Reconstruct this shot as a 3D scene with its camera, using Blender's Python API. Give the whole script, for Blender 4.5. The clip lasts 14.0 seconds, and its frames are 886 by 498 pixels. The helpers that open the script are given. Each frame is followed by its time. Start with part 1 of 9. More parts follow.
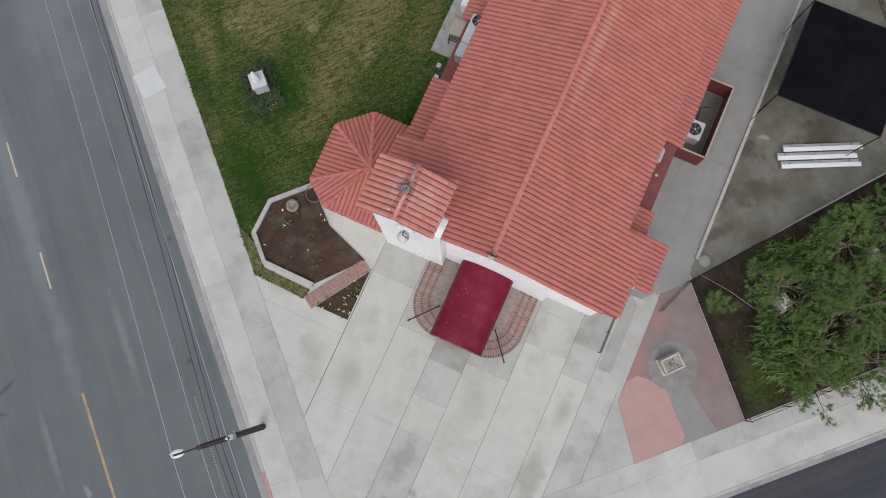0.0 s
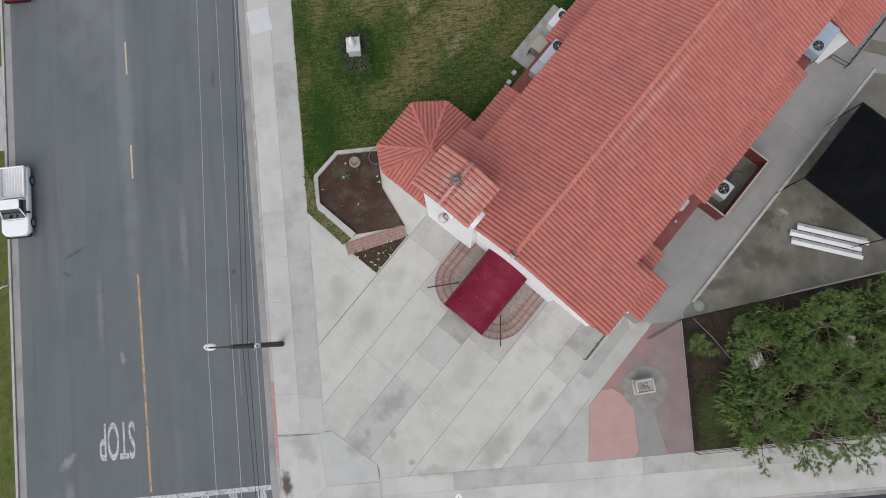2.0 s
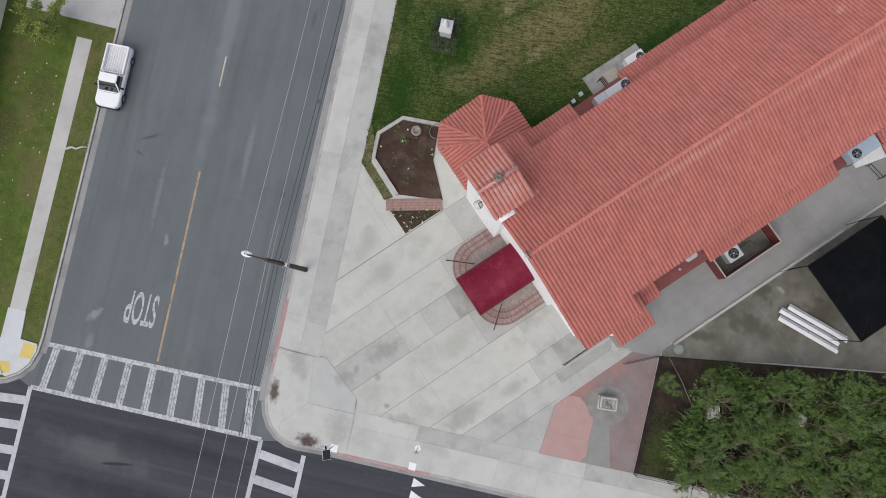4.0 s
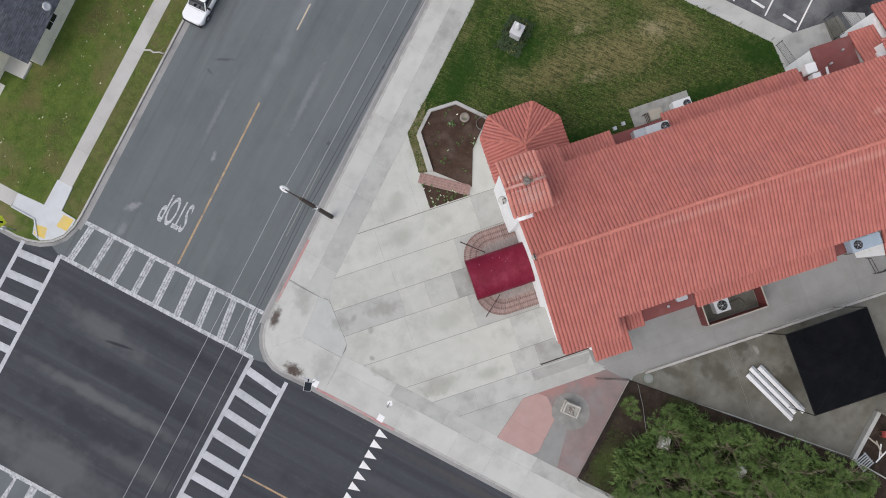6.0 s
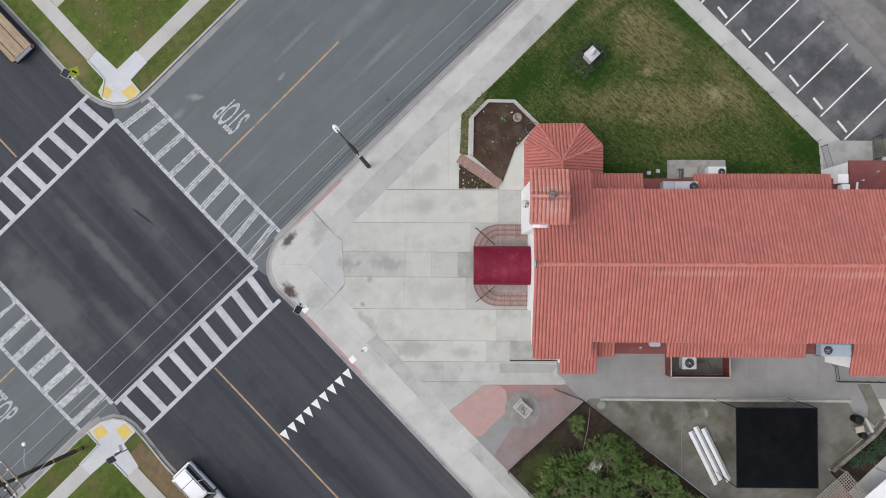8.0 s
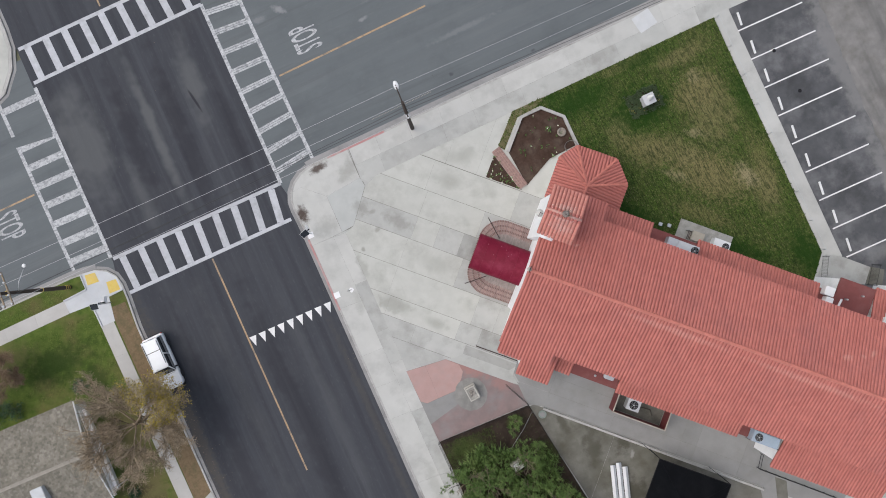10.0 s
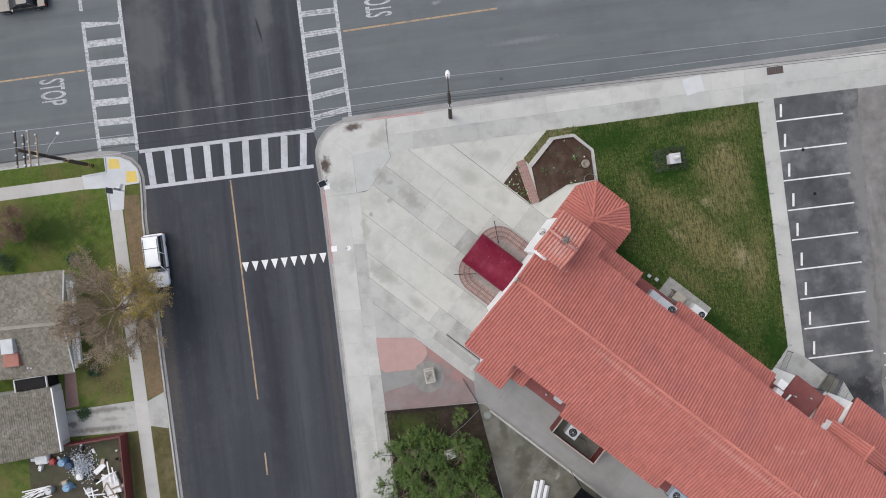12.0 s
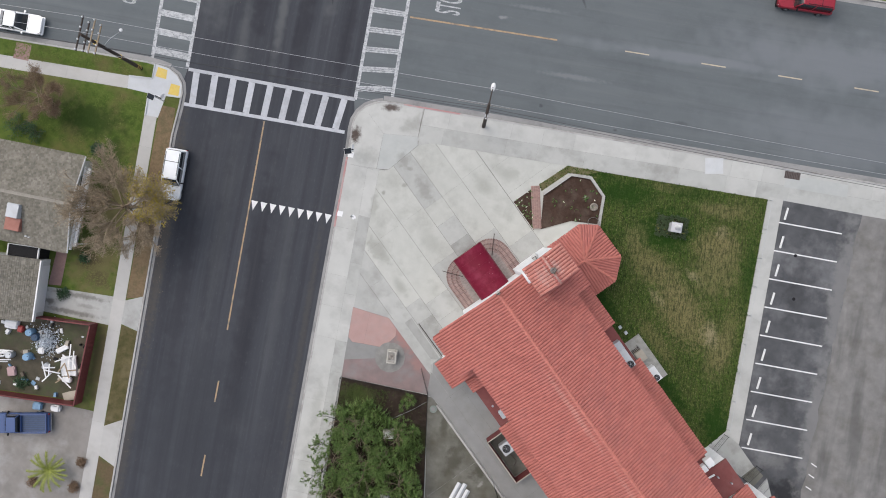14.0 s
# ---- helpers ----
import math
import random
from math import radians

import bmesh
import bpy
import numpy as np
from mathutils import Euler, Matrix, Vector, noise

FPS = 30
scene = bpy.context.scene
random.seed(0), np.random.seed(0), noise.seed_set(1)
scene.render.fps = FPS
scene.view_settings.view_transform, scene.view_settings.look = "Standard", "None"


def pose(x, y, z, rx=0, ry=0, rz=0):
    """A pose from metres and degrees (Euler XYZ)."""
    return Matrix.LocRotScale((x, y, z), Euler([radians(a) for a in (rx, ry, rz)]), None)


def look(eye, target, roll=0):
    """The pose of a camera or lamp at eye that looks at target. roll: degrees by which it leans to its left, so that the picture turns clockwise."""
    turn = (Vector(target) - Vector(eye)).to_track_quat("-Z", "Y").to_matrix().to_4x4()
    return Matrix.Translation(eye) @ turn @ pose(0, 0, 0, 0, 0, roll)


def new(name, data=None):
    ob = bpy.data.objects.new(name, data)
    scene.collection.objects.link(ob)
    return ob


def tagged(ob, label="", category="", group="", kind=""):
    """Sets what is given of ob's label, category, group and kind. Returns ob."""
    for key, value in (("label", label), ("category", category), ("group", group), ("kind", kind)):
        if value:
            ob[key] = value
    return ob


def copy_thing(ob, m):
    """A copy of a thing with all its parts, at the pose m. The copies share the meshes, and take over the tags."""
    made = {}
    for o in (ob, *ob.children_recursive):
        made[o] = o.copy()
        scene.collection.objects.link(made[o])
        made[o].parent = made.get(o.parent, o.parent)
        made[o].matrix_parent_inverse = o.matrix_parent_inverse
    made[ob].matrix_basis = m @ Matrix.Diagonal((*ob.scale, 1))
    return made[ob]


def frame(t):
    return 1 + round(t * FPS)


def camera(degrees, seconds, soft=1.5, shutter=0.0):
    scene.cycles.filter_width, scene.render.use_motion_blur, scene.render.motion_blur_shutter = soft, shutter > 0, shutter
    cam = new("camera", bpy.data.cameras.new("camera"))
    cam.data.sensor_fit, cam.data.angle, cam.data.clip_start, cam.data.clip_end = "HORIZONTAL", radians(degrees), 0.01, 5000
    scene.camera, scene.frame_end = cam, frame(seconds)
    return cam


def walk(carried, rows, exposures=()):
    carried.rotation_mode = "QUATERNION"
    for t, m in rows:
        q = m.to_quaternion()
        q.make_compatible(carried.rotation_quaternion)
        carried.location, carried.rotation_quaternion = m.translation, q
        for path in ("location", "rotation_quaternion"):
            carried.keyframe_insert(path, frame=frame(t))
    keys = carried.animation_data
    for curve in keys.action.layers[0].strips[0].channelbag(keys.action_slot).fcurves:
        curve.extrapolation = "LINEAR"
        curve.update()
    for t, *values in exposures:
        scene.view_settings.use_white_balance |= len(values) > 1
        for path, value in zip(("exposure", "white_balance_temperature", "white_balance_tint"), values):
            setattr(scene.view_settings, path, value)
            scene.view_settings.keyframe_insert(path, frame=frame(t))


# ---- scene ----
# ================= camera =================
cam = camera(60.84, 14.0, 1.0)
# seconds, x, y, z, heading, tilt, lean
ROWS = [
    (0.0, 1.173, -0.181, 44.769, -107.461, 9.274, 0.935),
    (0.5, 1.218, -0.172, 46.161, -103.889, 8.690, 0.953),
    (1.0, 1.263, -0.150, 47.542, -100.163, 8.098, 0.959),
    (1.5, 1.290, -0.136, 48.933, -96.316, 7.507, 0.959),
    (2.0, 1.298, -0.121, 50.338, -92.286, 6.933, 0.961),
    (2.5, 1.291, -0.103, 51.709, -87.948, 6.390, 0.962),
    (3.0, 1.258, -0.093, 52.988, -83.302, 5.878, 0.969),
    (5.5, 0.909, -0.250, 58.312, -64.048, 4.091, 0.962),
    (6.0, 0.842, -0.248, 59.232, -60.076, 3.749, 0.923),
    (6.5, 0.793, -0.224, 60.135, -55.726, 3.362, 0.874),
    (7.0, 0.784, -0.213, 61.094, -51.057, 2.937, 0.826),
    (7.5, 0.786, -0.197, 62.080, -46.244, 2.515, 0.795),
    (8.0, 0.778, -0.184, 63.063, -41.338, 2.071, 0.760),
    (10.5, 0.823, 0.158, 67.527, -17.027, -0.339, 0.647),
    (11.0, 0.817, 0.200, 68.290, -12.755, -0.667, 0.630),
    (11.5, 0.763, 0.249, 69.035, -8.501, -0.744, 0.595),
    (12.0, 0.701, 0.254, 69.799, -4.266, -0.770, 0.544),
    (12.5, 0.644, 0.226, 70.584, -0.051, -0.775, 0.483),
    (13.0, 0.589, 0.183, 71.375, 4.168, -0.764, 0.419),
    (13.5, 0.569, 0.131, 72.156, 8.521, -0.760, 0.359),
    (14.0, 0.554, 0.078, 72.934, 12.933, -0.768, 0.312),
]
walk(cam, [(t, pose(x, y, z, tilt, lean, head)) for t, x, y, z, head, tilt, lean in ROWS], [(0.0, 0.11), (3.0, 0.12), (6.0, 0.22), (10.0, 0.27), (14.0, 0.31)])

# ================= light =================
world = bpy.data.worlds.new("overcast_sky")
scene.world = world
world.use_nodes = True
wn = world.node_tree.nodes
sky = wn.new("ShaderNodeTexSky")
sky.sky_type = "NISHITA"
sky.sun_disc = False
sky.sun_elevation, sky.sun_rotation = radians(60), radians(295)
sky.dust_density = 4.0
sky.ozone_density = 1.0
wn["Background"].inputs["Strength"].default_value = 0.15
hsv = wn.new("ShaderNodeHueSaturation")
hsv.inputs["Saturation"].default_value = 0.62
world.node_tree.links.new(sky.outputs[0], hsv.inputs["Color"])
world.node_tree.links.new(hsv.outputs[0], wn["Background"].inputs["Color"])
sun_data = bpy.data.lights.new("sun", "SUN")
sun_data.energy, sun_data.angle, sun_data.color = 0.5, radians(80), (1.0, 0.985, 0.97)
sun = new("sun", sun_data)
sun.matrix_world = look((0, 0, 60), (0.42 * 20, -0.28 * 20, 60 - 17.4))
scene.view_settings.exposure = 0.0

# ================= helpers =================
O_CH, A_CH = (5.6, -3.29), radians(-41.6)
CH = Matrix.Translation((O_CH[0], O_CH[1], 0)) @ Matrix.Rotation(A_CH, 4, "Z")


def ch(u, v, z=0.0):
    return CH @ Vector((u, v, z))


def tree_of(m):
    m.use_nodes = True
    nt = m.node_tree
    return nt, nt.nodes, nt.links, nt.nodes["Principled BSDF"]


def mat(name, c1, c2, scale=3.0, rough=0.8, bump=0.15, fine=40.0, c3=None, scale3=0.4, amount3=0.5, metal=0.0, island=0.0, obj=0.0, detail=6.0, sharp=0.0, spec=0.5, stretch=None, coat=0.0):
    """Two-tone noise at one size, a third stain colour at another, fine bump; optional change from piece to piece."""
    m = bpy.data.materials.new(name)
    nt, n, l, b = tree_of(m)
    tc = n.new("ShaderNodeTexCoord")
    src = tc.outputs["Object"]
    if stretch:
        mp = n.new("ShaderNodeMapping")
        mp.inputs["Scale"].default_value = stretch
        l.new(src, mp.inputs["Vector"])
        src = mp.outputs[0]
    a = n.new("ShaderNodeTexNoise")
    a.inputs["Scale"].default_value, a.inputs["Detail"].default_value, a.inputs["Roughness"].default_value = scale, detail, 0.62
    l.new(src, a.inputs["Vector"])
    r = n.new("ShaderNodeValToRGB")
    w = 0.24 * (1 - sharp) + 0.02
    r.color_ramp.elements[0].position, r.color_ramp.elements[1].position = 0.5 - w, 0.5 + w
    r.color_ramp.elements[0].color, r.color_ramp.elements[1].color = (*c1, 1), (*c2, 1)
    l.new(a.outputs["Fac"], r.inputs["Fac"])
    col = r.outputs["Color"]
    if c3:
        d = n.new("ShaderNodeTexNoise")
        d.inputs["Scale"].default_value, d.inputs["Detail"].default_value, d.inputs["Roughness"].default_value = scale3, 7.0, 0.66
        l.new(tc.outputs["Object"], d.inputs["Vector"])
        rr = n.new("ShaderNodeValToRGB")
        rr.color_ramp.elements[0].position, rr.color_ramp.elements[1].position = 0.48, 0.68
        rr.color_ramp.elements[0].color, rr.color_ramp.elements[1].color = (0, 0, 0, 1), (amount3, amount3, amount3, 1)
        l.new(d.outputs["Fac"], rr.inputs["Fac"])
        mx = n.new("ShaderNodeMix")
        mx.data_type = "RGBA"
        l.new(rr.outputs["Color"], mx.inputs["Factor"])
        l.new(col, mx.inputs["A"])
        mx.inputs["B"].default_value = (*c3, 1)
        col = mx.outputs["Result"]
    for amount, node, out in ((island, "ShaderNodeNewGeometry", "Random Per Island"), (obj, "ShaderNodeObjectInfo", "Random")):
        if amount:
            g = n.new(node)
            mr = n.new("ShaderNodeMapRange")
            mr.inputs["To Min"].default_value, mr.inputs["To Max"].default_value = 1 - amount, 1 + amount
            l.new(g.outputs[out], mr.inputs["Value"])
            h = n.new("ShaderNodeHueSaturation")
            l.new(mr.outputs[0], h.inputs["Value"])
            l.new(col, h.inputs["Color"])
            col = h.outputs["Color"]
    l.new(col, b.inputs["Base Color"])
    b.inputs["Roughness"].default_value, b.inputs["Metallic"].default_value = rough, metal
    b.inputs["Specular IOR Level"].default_value = spec
    b.inputs["Coat Weight"].default_value = coat
    if bump:
        f = n.new("ShaderNodeTexNoise")
        f.inputs["Scale"].default_value, f.inputs["Detail"].default_value = fine, 4.0
        l.new(src, f.inputs["Vector"])
        bp = n.new("ShaderNodeBump")
        bp.inputs["Strength"].default_value, bp.inputs["Distance"].default_value = bump, 0.02
        l.new(f.outputs["Fac"], bp.inputs["Height"])
        l.new(bp.outputs[0], b.inputs["Normal"])
    return m


def overlay(m, colour, fac):
    """Mix a colour over a material's own by a factor socket."""
    nt = m.node_tree
    base = nt.nodes["Principled BSDF"].inputs["Base Color"]
    mx = nt.nodes.new("ShaderNodeMix")
    mx.data_type = "RGBA"
    nt.links.new(base.links[0].from_socket, mx.inputs["A"])
    mx.inputs["B"].default_value = (*colour, 1)
    nt.links.new(fac, mx.inputs["Factor"])
    nt.links.new(mx.outputs["Result"], base)


def stains(m, colour, spots, rough=2.4, fray=0.75, detail=6.0, placed=False):
    """Soft uneven stains: x, y, radii, turn, strength; placed: in the place's axes, across separate pieces."""
    n, l = m.node_tree.nodes, m.node_tree.links
    src = n.new("ShaderNodeNewGeometry").outputs["Position"] if placed else n.new("ShaderNodeTexCoord").outputs["Object"]
    no = n.new("ShaderNodeTexNoise")
    no.inputs["Scale"].default_value, no.inputs["Detail"].default_value, no.inputs["Roughness"].default_value = rough, detail, 0.6
    l.new(src, no.inputs["Vector"])
    total = None
    for x, y, rx, ry, turn, k in spots:
        mp = n.new("ShaderNodeMapping")
        mp.vector_type = "TEXTURE"
        mp.inputs["Location"].default_value = (x, y, 0)
        mp.inputs["Rotation"].default_value = (0, 0, radians(turn))
        mp.inputs["Scale"].default_value = (rx, ry, 50)
        l.new(src, mp.inputs["Vector"])
        ln = n.new("ShaderNodeVectorMath")
        ln.operation = "LENGTH"
        l.new(mp.outputs[0], ln.inputs[0])
        ad = n.new("ShaderNodeMath")
        ad.operation = "MULTIPLY_ADD"
        l.new(no.outputs["Fac"], ad.inputs[0])
        ad.inputs[1].default_value = fray * 2
        l.new(ln.outputs["Value"], ad.inputs[2])
        mr = n.new("ShaderNodeMapRange")
        mr.interpolation_type = "SMOOTHSTEP"
        mr.inputs["From Min"].default_value, mr.inputs["From Max"].default_value = 0.25 + fray, 1.15 + fray
        mr.inputs["To Min"].default_value, mr.inputs["To Max"].default_value = k, 0.0
        l.new(ad.outputs[0], mr.inputs["Value"])
        if total is None:
            total = mr.outputs[0]
        else:
            mm = n.new("ShaderNodeMath")
            mm.operation = "MAXIMUM"
            l.new(total, mm.inputs[0])
            l.new(mr.outputs[0], mm.inputs[1])
            total = mm.outputs[0]
    overlay(m, colour, total)


def streaks(m, colour, turn, along, across, amount, lo=0.48, hi=0.62):
    """Long uneven streaks in one direction."""
    n, l = m.node_tree.nodes, m.node_tree.links
    tc = n.new("ShaderNodeTexCoord")
    mp = n.new("ShaderNodeMapping")
    mp.vector_type = "TEXTURE"
    mp.inputs["Rotation"].default_value = (0, 0, radians(turn))
    mp.inputs["Scale"].default_value = (along, across, 1)
    l.new(tc.outputs["Object"], mp.inputs["Vector"])
    no = n.new("ShaderNodeTexNoise")
    no.inputs["Scale"].default_value, no.inputs["Detail"].default_value, no.inputs["Roughness"].default_value = 1.0, 3.0, 0.55
    l.new(mp.outputs[0], no.inputs["Vector"])
    mr = n.new("ShaderNodeMapRange")
    mr.inputs["From Min"].default_value, mr.inputs["From Max"].default_value, mr.inputs["To Max"].default_value = lo, hi, amount
    l.new(no.outputs["Fac"], mr.inputs["Value"])
    overlay(m, colour, mr.outputs[0])


def mesh_of(name, bm, material):
    me = bpy.data.meshes.new(name)
    bm.normal_update()
    bm.to_mesh(me)
    bm.free()
    for x in material if isinstance(material, (list, tuple)) else [material]:
        me.materials.append(x)
    return me


def thing(name, bm, material, label="", category="", group="", kind="", at=None):
    """A top-level thing of one mesh."""
    ob = new(name, mesh_of(name, bm, material))
    if at is not None:
        ob.matrix_world = at
    return tagged(ob, label, category, group, kind)


def holder(name, at, label, category, group="", kind=""):
    """A top-level thing that carries parts."""
    ob = new(name)
    ob.empty_display_size = 0.3
    ob.matrix_world = at
    return tagged(ob, label, category, group, kind)


def part(name, bm, material, parent, label="", at=None, kind=""):
    ob = new(name, mesh_of(name, bm, material) if isinstance(bm, bmesh.types.BMesh) else bm)
    ob.parent = parent
    if at is not None:
        ob.matrix_basis = at
    return tagged(ob, label, kind=kind)


def box(x0, y0, z0, x1, y1, z1, bm=None, bevel=0.0):
    own = bmesh.new()
    vs = [own.verts.new((x, y, z)) for z in (z0, z1) for x, y in ((x0, y0), (x1, y0), (x1, y1), (x0, y1))]
    for f in ((3, 2, 1, 0), (4, 5, 6, 7), (0, 1, 5, 4), (1, 2, 6, 5), (2, 3, 7, 6), (3, 0, 4, 7)):
        own.faces.new([vs[i] for i in f])
    if bevel:
        bmesh.ops.bevel(own, geom=own.edges[:], offset=bevel, segments=2, affect="EDGES", clamp_overlap=True)
    return join(own, bm)


def join(own, bm, m=None):
    if m is not None:
        own.transform(m)
    if bm is None:
        return own
    me = bpy.data.meshes.new("tmp")
    own.to_mesh(me)
    bm.from_mesh(me)
    own.free()
    bpy.data.meshes.remove(me)
    return bm


def prism(pts, z0, z1, bm=None, bevel=0.0):
    """A closed plate on the outline pts."""
    own = bmesh.new()
    pts = [Vector(p[:2]) for p in pts]
    if sum(a.x * b.y - b.x * a.y for a, b in zip(pts, pts[1:] + pts[:1])) < 0:
        pts = pts[::-1]
    lo, hi = [own.verts.new((p.x, p.y, z0)) for p in pts], [own.verts.new((p.x, p.y, z1)) for p in pts]
    own.faces.new(lo[::-1])
    top = own.faces.new(hi)
    for i in range(len(pts)):
        j = (i + 1) % len(pts)
        own.faces.new((lo[i], lo[j], hi[j], hi[i]))
    if bevel:
        bmesh.ops.bevel(own, geom=list(top.edges), offset=bevel, segments=2, affect="EDGES", clamp_overlap=True)
    return join(own, bm)


def tube(path, r, n=8, bm=None, caps=True, r2=None):
    """A round bar along a polyline, from radius r to r2."""
    own = bmesh.new()
    path = [Vector(p) for p in path]
    rings = []
    for i, p in enumerate(path):
        d = (path[min(i + 1, len(path) - 1)] - path[max(i - 1, 0)]).normalized()
        q = d.to_track_quat("Z", "Y").to_matrix()
        k = r if r2 is None else r + (r2 - r) * i / (len(path) - 1)
        rings.append([own.verts.new(p + q @ Vector((k * math.cos(a), k * math.sin(a), 0))) for a in (2 * math.pi * j / n for j in range(n))])
    for a, b in zip(rings, rings[1:]):
        for j in range(n):
            own.faces.new((a[j], a[(j + 1) % n], b[(j + 1) % n], b[j])).smooth = n > 5
    if caps:
        own.faces.new(rings[0][::-1])
        own.faces.new(rings[-1])
    return join(own, bm)


def lathe(profile, n=20, bm=None, at=None):
    """A turned body: profile of (radius, height)."""
    own = bmesh.new()
    rings = [[own.verts.new((r * math.cos(2 * math.pi * j / n), r * math.sin(2 * math.pi * j / n), z)) for j in range(n)] for r, z in profile]
    for a, b in zip(rings, rings[1:]):
        for j in range(n):
            own.faces.new((a[j], a[(j + 1) % n], b[(j + 1) % n], b[j])).smooth = True
    own.faces.new(rings[0][::-1])
    own.faces.new(rings[-1])
    return join(own, bm, at)


def band(a, b, w, z0, z1, bm=None, bevel=0.0):
    """A straight strip of width w from a to b."""
    a, b = Vector(a[:2]), Vector(b[:2])
    s = (b - a).normalized()
    s = Vector((-s.y, s.x)) * w / 2
    return prism([a + s, a - s, b - s, b + s], z0, z1, bm, bevel)


def path_strip(pts, w0, w1, z0, z1, bm=None):
    """A strip along a polyline, w0 to its right and w1 to its left."""
    own = bm or bmesh.new()
    pts = [Vector(p[:2]) for p in pts]
    left, right = [], []
    for i, p in enumerate(pts):
        d = (pts[min(i + 1, len(pts) - 1)] - pts[max(i - 1, 0)]).normalized()
        k = Vector((-d.y, d.x))
        left.append(p + k * w1)
        right.append(p - k * w0)
    for i in range(len(pts) - 1):
        prism([right[i], right[i + 1], left[i + 1], left[i]], z0, z1, own)
    return own


def arc(cx, cy, r, a0, a1, n=10):
    return [(cx + r * math.cos(radians(a0 + (a1 - a0) * i / n)), cy + r * math.sin(radians(a0 + (a1 - a0) * i / n))) for i in range(n + 1)]


def lerp2(a, b, t):
    return (a[0] + (b[0] - a[0]) * t, a[1] + (b[1] - a[1]) * t)


# ================= materials =================
M_ASPH_A = mat("grey_asphalt", (0.107, 0.12, 0.126), (0.136, 0.151, 0.157), 0.6, 0.9, 0.35, 60, (0.08, 0.091, 0.097), 0.22, 0.4, stretch=(0.06, 1.0, 1.0), detail=5.0)
M_ASPH_B = mat("dark_asphalt", (0.040, 0.0425, 0.050), (0.066, 0.070, 0.080), 0.5, 0.9, 0.35, 60, (0.066, 0.068, 0.074), 0.3, 0.4, stretch=(1.0, 0.05, 1.0), detail=6.0, spec=0.25)
streaks(M_ASPH_A, (0.17, 0.18, 0.183), 3.5, 26, 1.2, 0.35, 0.55, 0.72)
streaks(M_ASPH_A, (0.075, 0.083, 0.09), 3.5, 18, 0.6, 0.35, 0.55, 0.7)
streaks(M_ASPH_A, (0.16, 0.17, 0.172), 3.5, 0.5, 0.22, 0.25, 0.58, 0.72)
stains(M_ASPH_A, (0.24, 0.245, 0.25), [(-5.6, 25.6, 0.8, 0.35, -40, 0.9), (1.0, 22.05, 0.55, 0.2, 10, 0.8), (-7.65, 25.4, 0.8, 0.35, 0, 0.5), (9.0, 18.0, 3.8, 0.3, 4, 0.4), (4.0, 23.6, 3.0, 0.25, 4, 0.35)], 3.0)
stains(M_ASPH_A, (0.185, 0.198, 0.212), [(20.0, 22.3, 14.0, 0.7, 4, 0.7), (34.0, 25.0, 16.0, 3.2, 4, 0.65), (36.0, 18.0, 14.0, 3.0, 4, 0.45)], 0.4, 0.7, 2.0)
stains(M_ASPH_A, (0.06, 0.065, 0.07), [(8.2, 25.4, 0.14, 1.0, 30, 0.7), (6.8, 25.9, 0.4, 0.14, 70, 0.6), (-40.0, 22.0, 1.2, 0.4, 0, 0.4), (20, 16, 1.0, 0.2, 5, 0.5), (6.5, 14.6, 0.25, 0.2, 0, 0.8), (14.0, 13.9, 0.3, 0.15, 0, 0.8)], 3.0)
streaks(M_ASPH_B, (0.095, 0.099, 0.107), 92.6, 34, 0.7, 0.3, 0.54, 0.74)
streaks(M_ASPH_B, (0.028, 0.029, 0.036), 92.6, 34, 0.8, 0.4, 0.5, 0.7)
streaks(M_ASPH_B, (0.10, 0.10, 0.105), 92.6, 0.5, 0.2, 0.25, 0.58, 0.72)
stains(M_ASPH_B, (0.085, 0.076, 0.066), [(-26.2, -6.0, 0.7, 15.0, 3, 0.7), (-25.5, -26.0, 0.7, 9.0, 3, 0.6), (-11.0, -12.0, 0.4, 14.0, 3, 0.4)], 2.2, 0.9, 9.0)
stains(M_ASPH_B, (0.135, 0.14, 0.14), [(-19.8, 19.5, 0.6, 9.0, 2, 0.6), (-26.2, 21.0, 2.4, 6.5, 0, 0.5), (-15.2, 22.5, 1.1, 4.5, -3, 0.5), (-23.0, 15.0, 0.8, 4.5, 3, 0.4), (-20.9, -6.0, 0.8, 14.0, 3, 0.15), (-14.2, -9.0, 0.7, 14.0, 3, 0.15)], 0.5, 0.8, 2.0)
stains(M_ASPH_B, (0.028, 0.028, 0.034), [(-21.9, 20.0, 0.9, 7.5, 0, 0.6), (-17.6, 19.0, 0.9, 8.5, 0, 0.6), (-13.2, 17.0, 0.8, 5.0, 0, 0.5), (-16.9, -9.0, 1.1, 16.0, 3, 0.5), (-23.6, -9.0, 1.0, 16.0, 3, 0.45), (-15.5, 20.8, 0.12, 1.6, 12, 0.9)], 0.6, 0.8, 2.0)
stains(M_ASPH_B, (0.04, 0.043, 0.05), [(-20.0, -24.0, 7.0, 10.0, 3, 0.5)], 0.5, 0.8, 3.0)
M_ASPH_P = mat("parking_asphalt", (0.052, 0.054, 0.058), (0.10, 0.102, 0.107), 0.8, 0.85, 0.3, 60, (0.19, 0.19, 0.195), 0.28, 0.75)
stains(M_ASPH_P, (0.016, 0.016, 0.018), [(38.0, -16.6, 2.6, 1.6, 20, 0.85), (36.8, -19.5, 1.5, 2.0, 0, 0.7), (34.5, 3.0, 1.4, 4.0, 0, 0.35), (35.5, -7.5, 1.6, 3.0, 0, 0.35)], 1.2, 1.0)
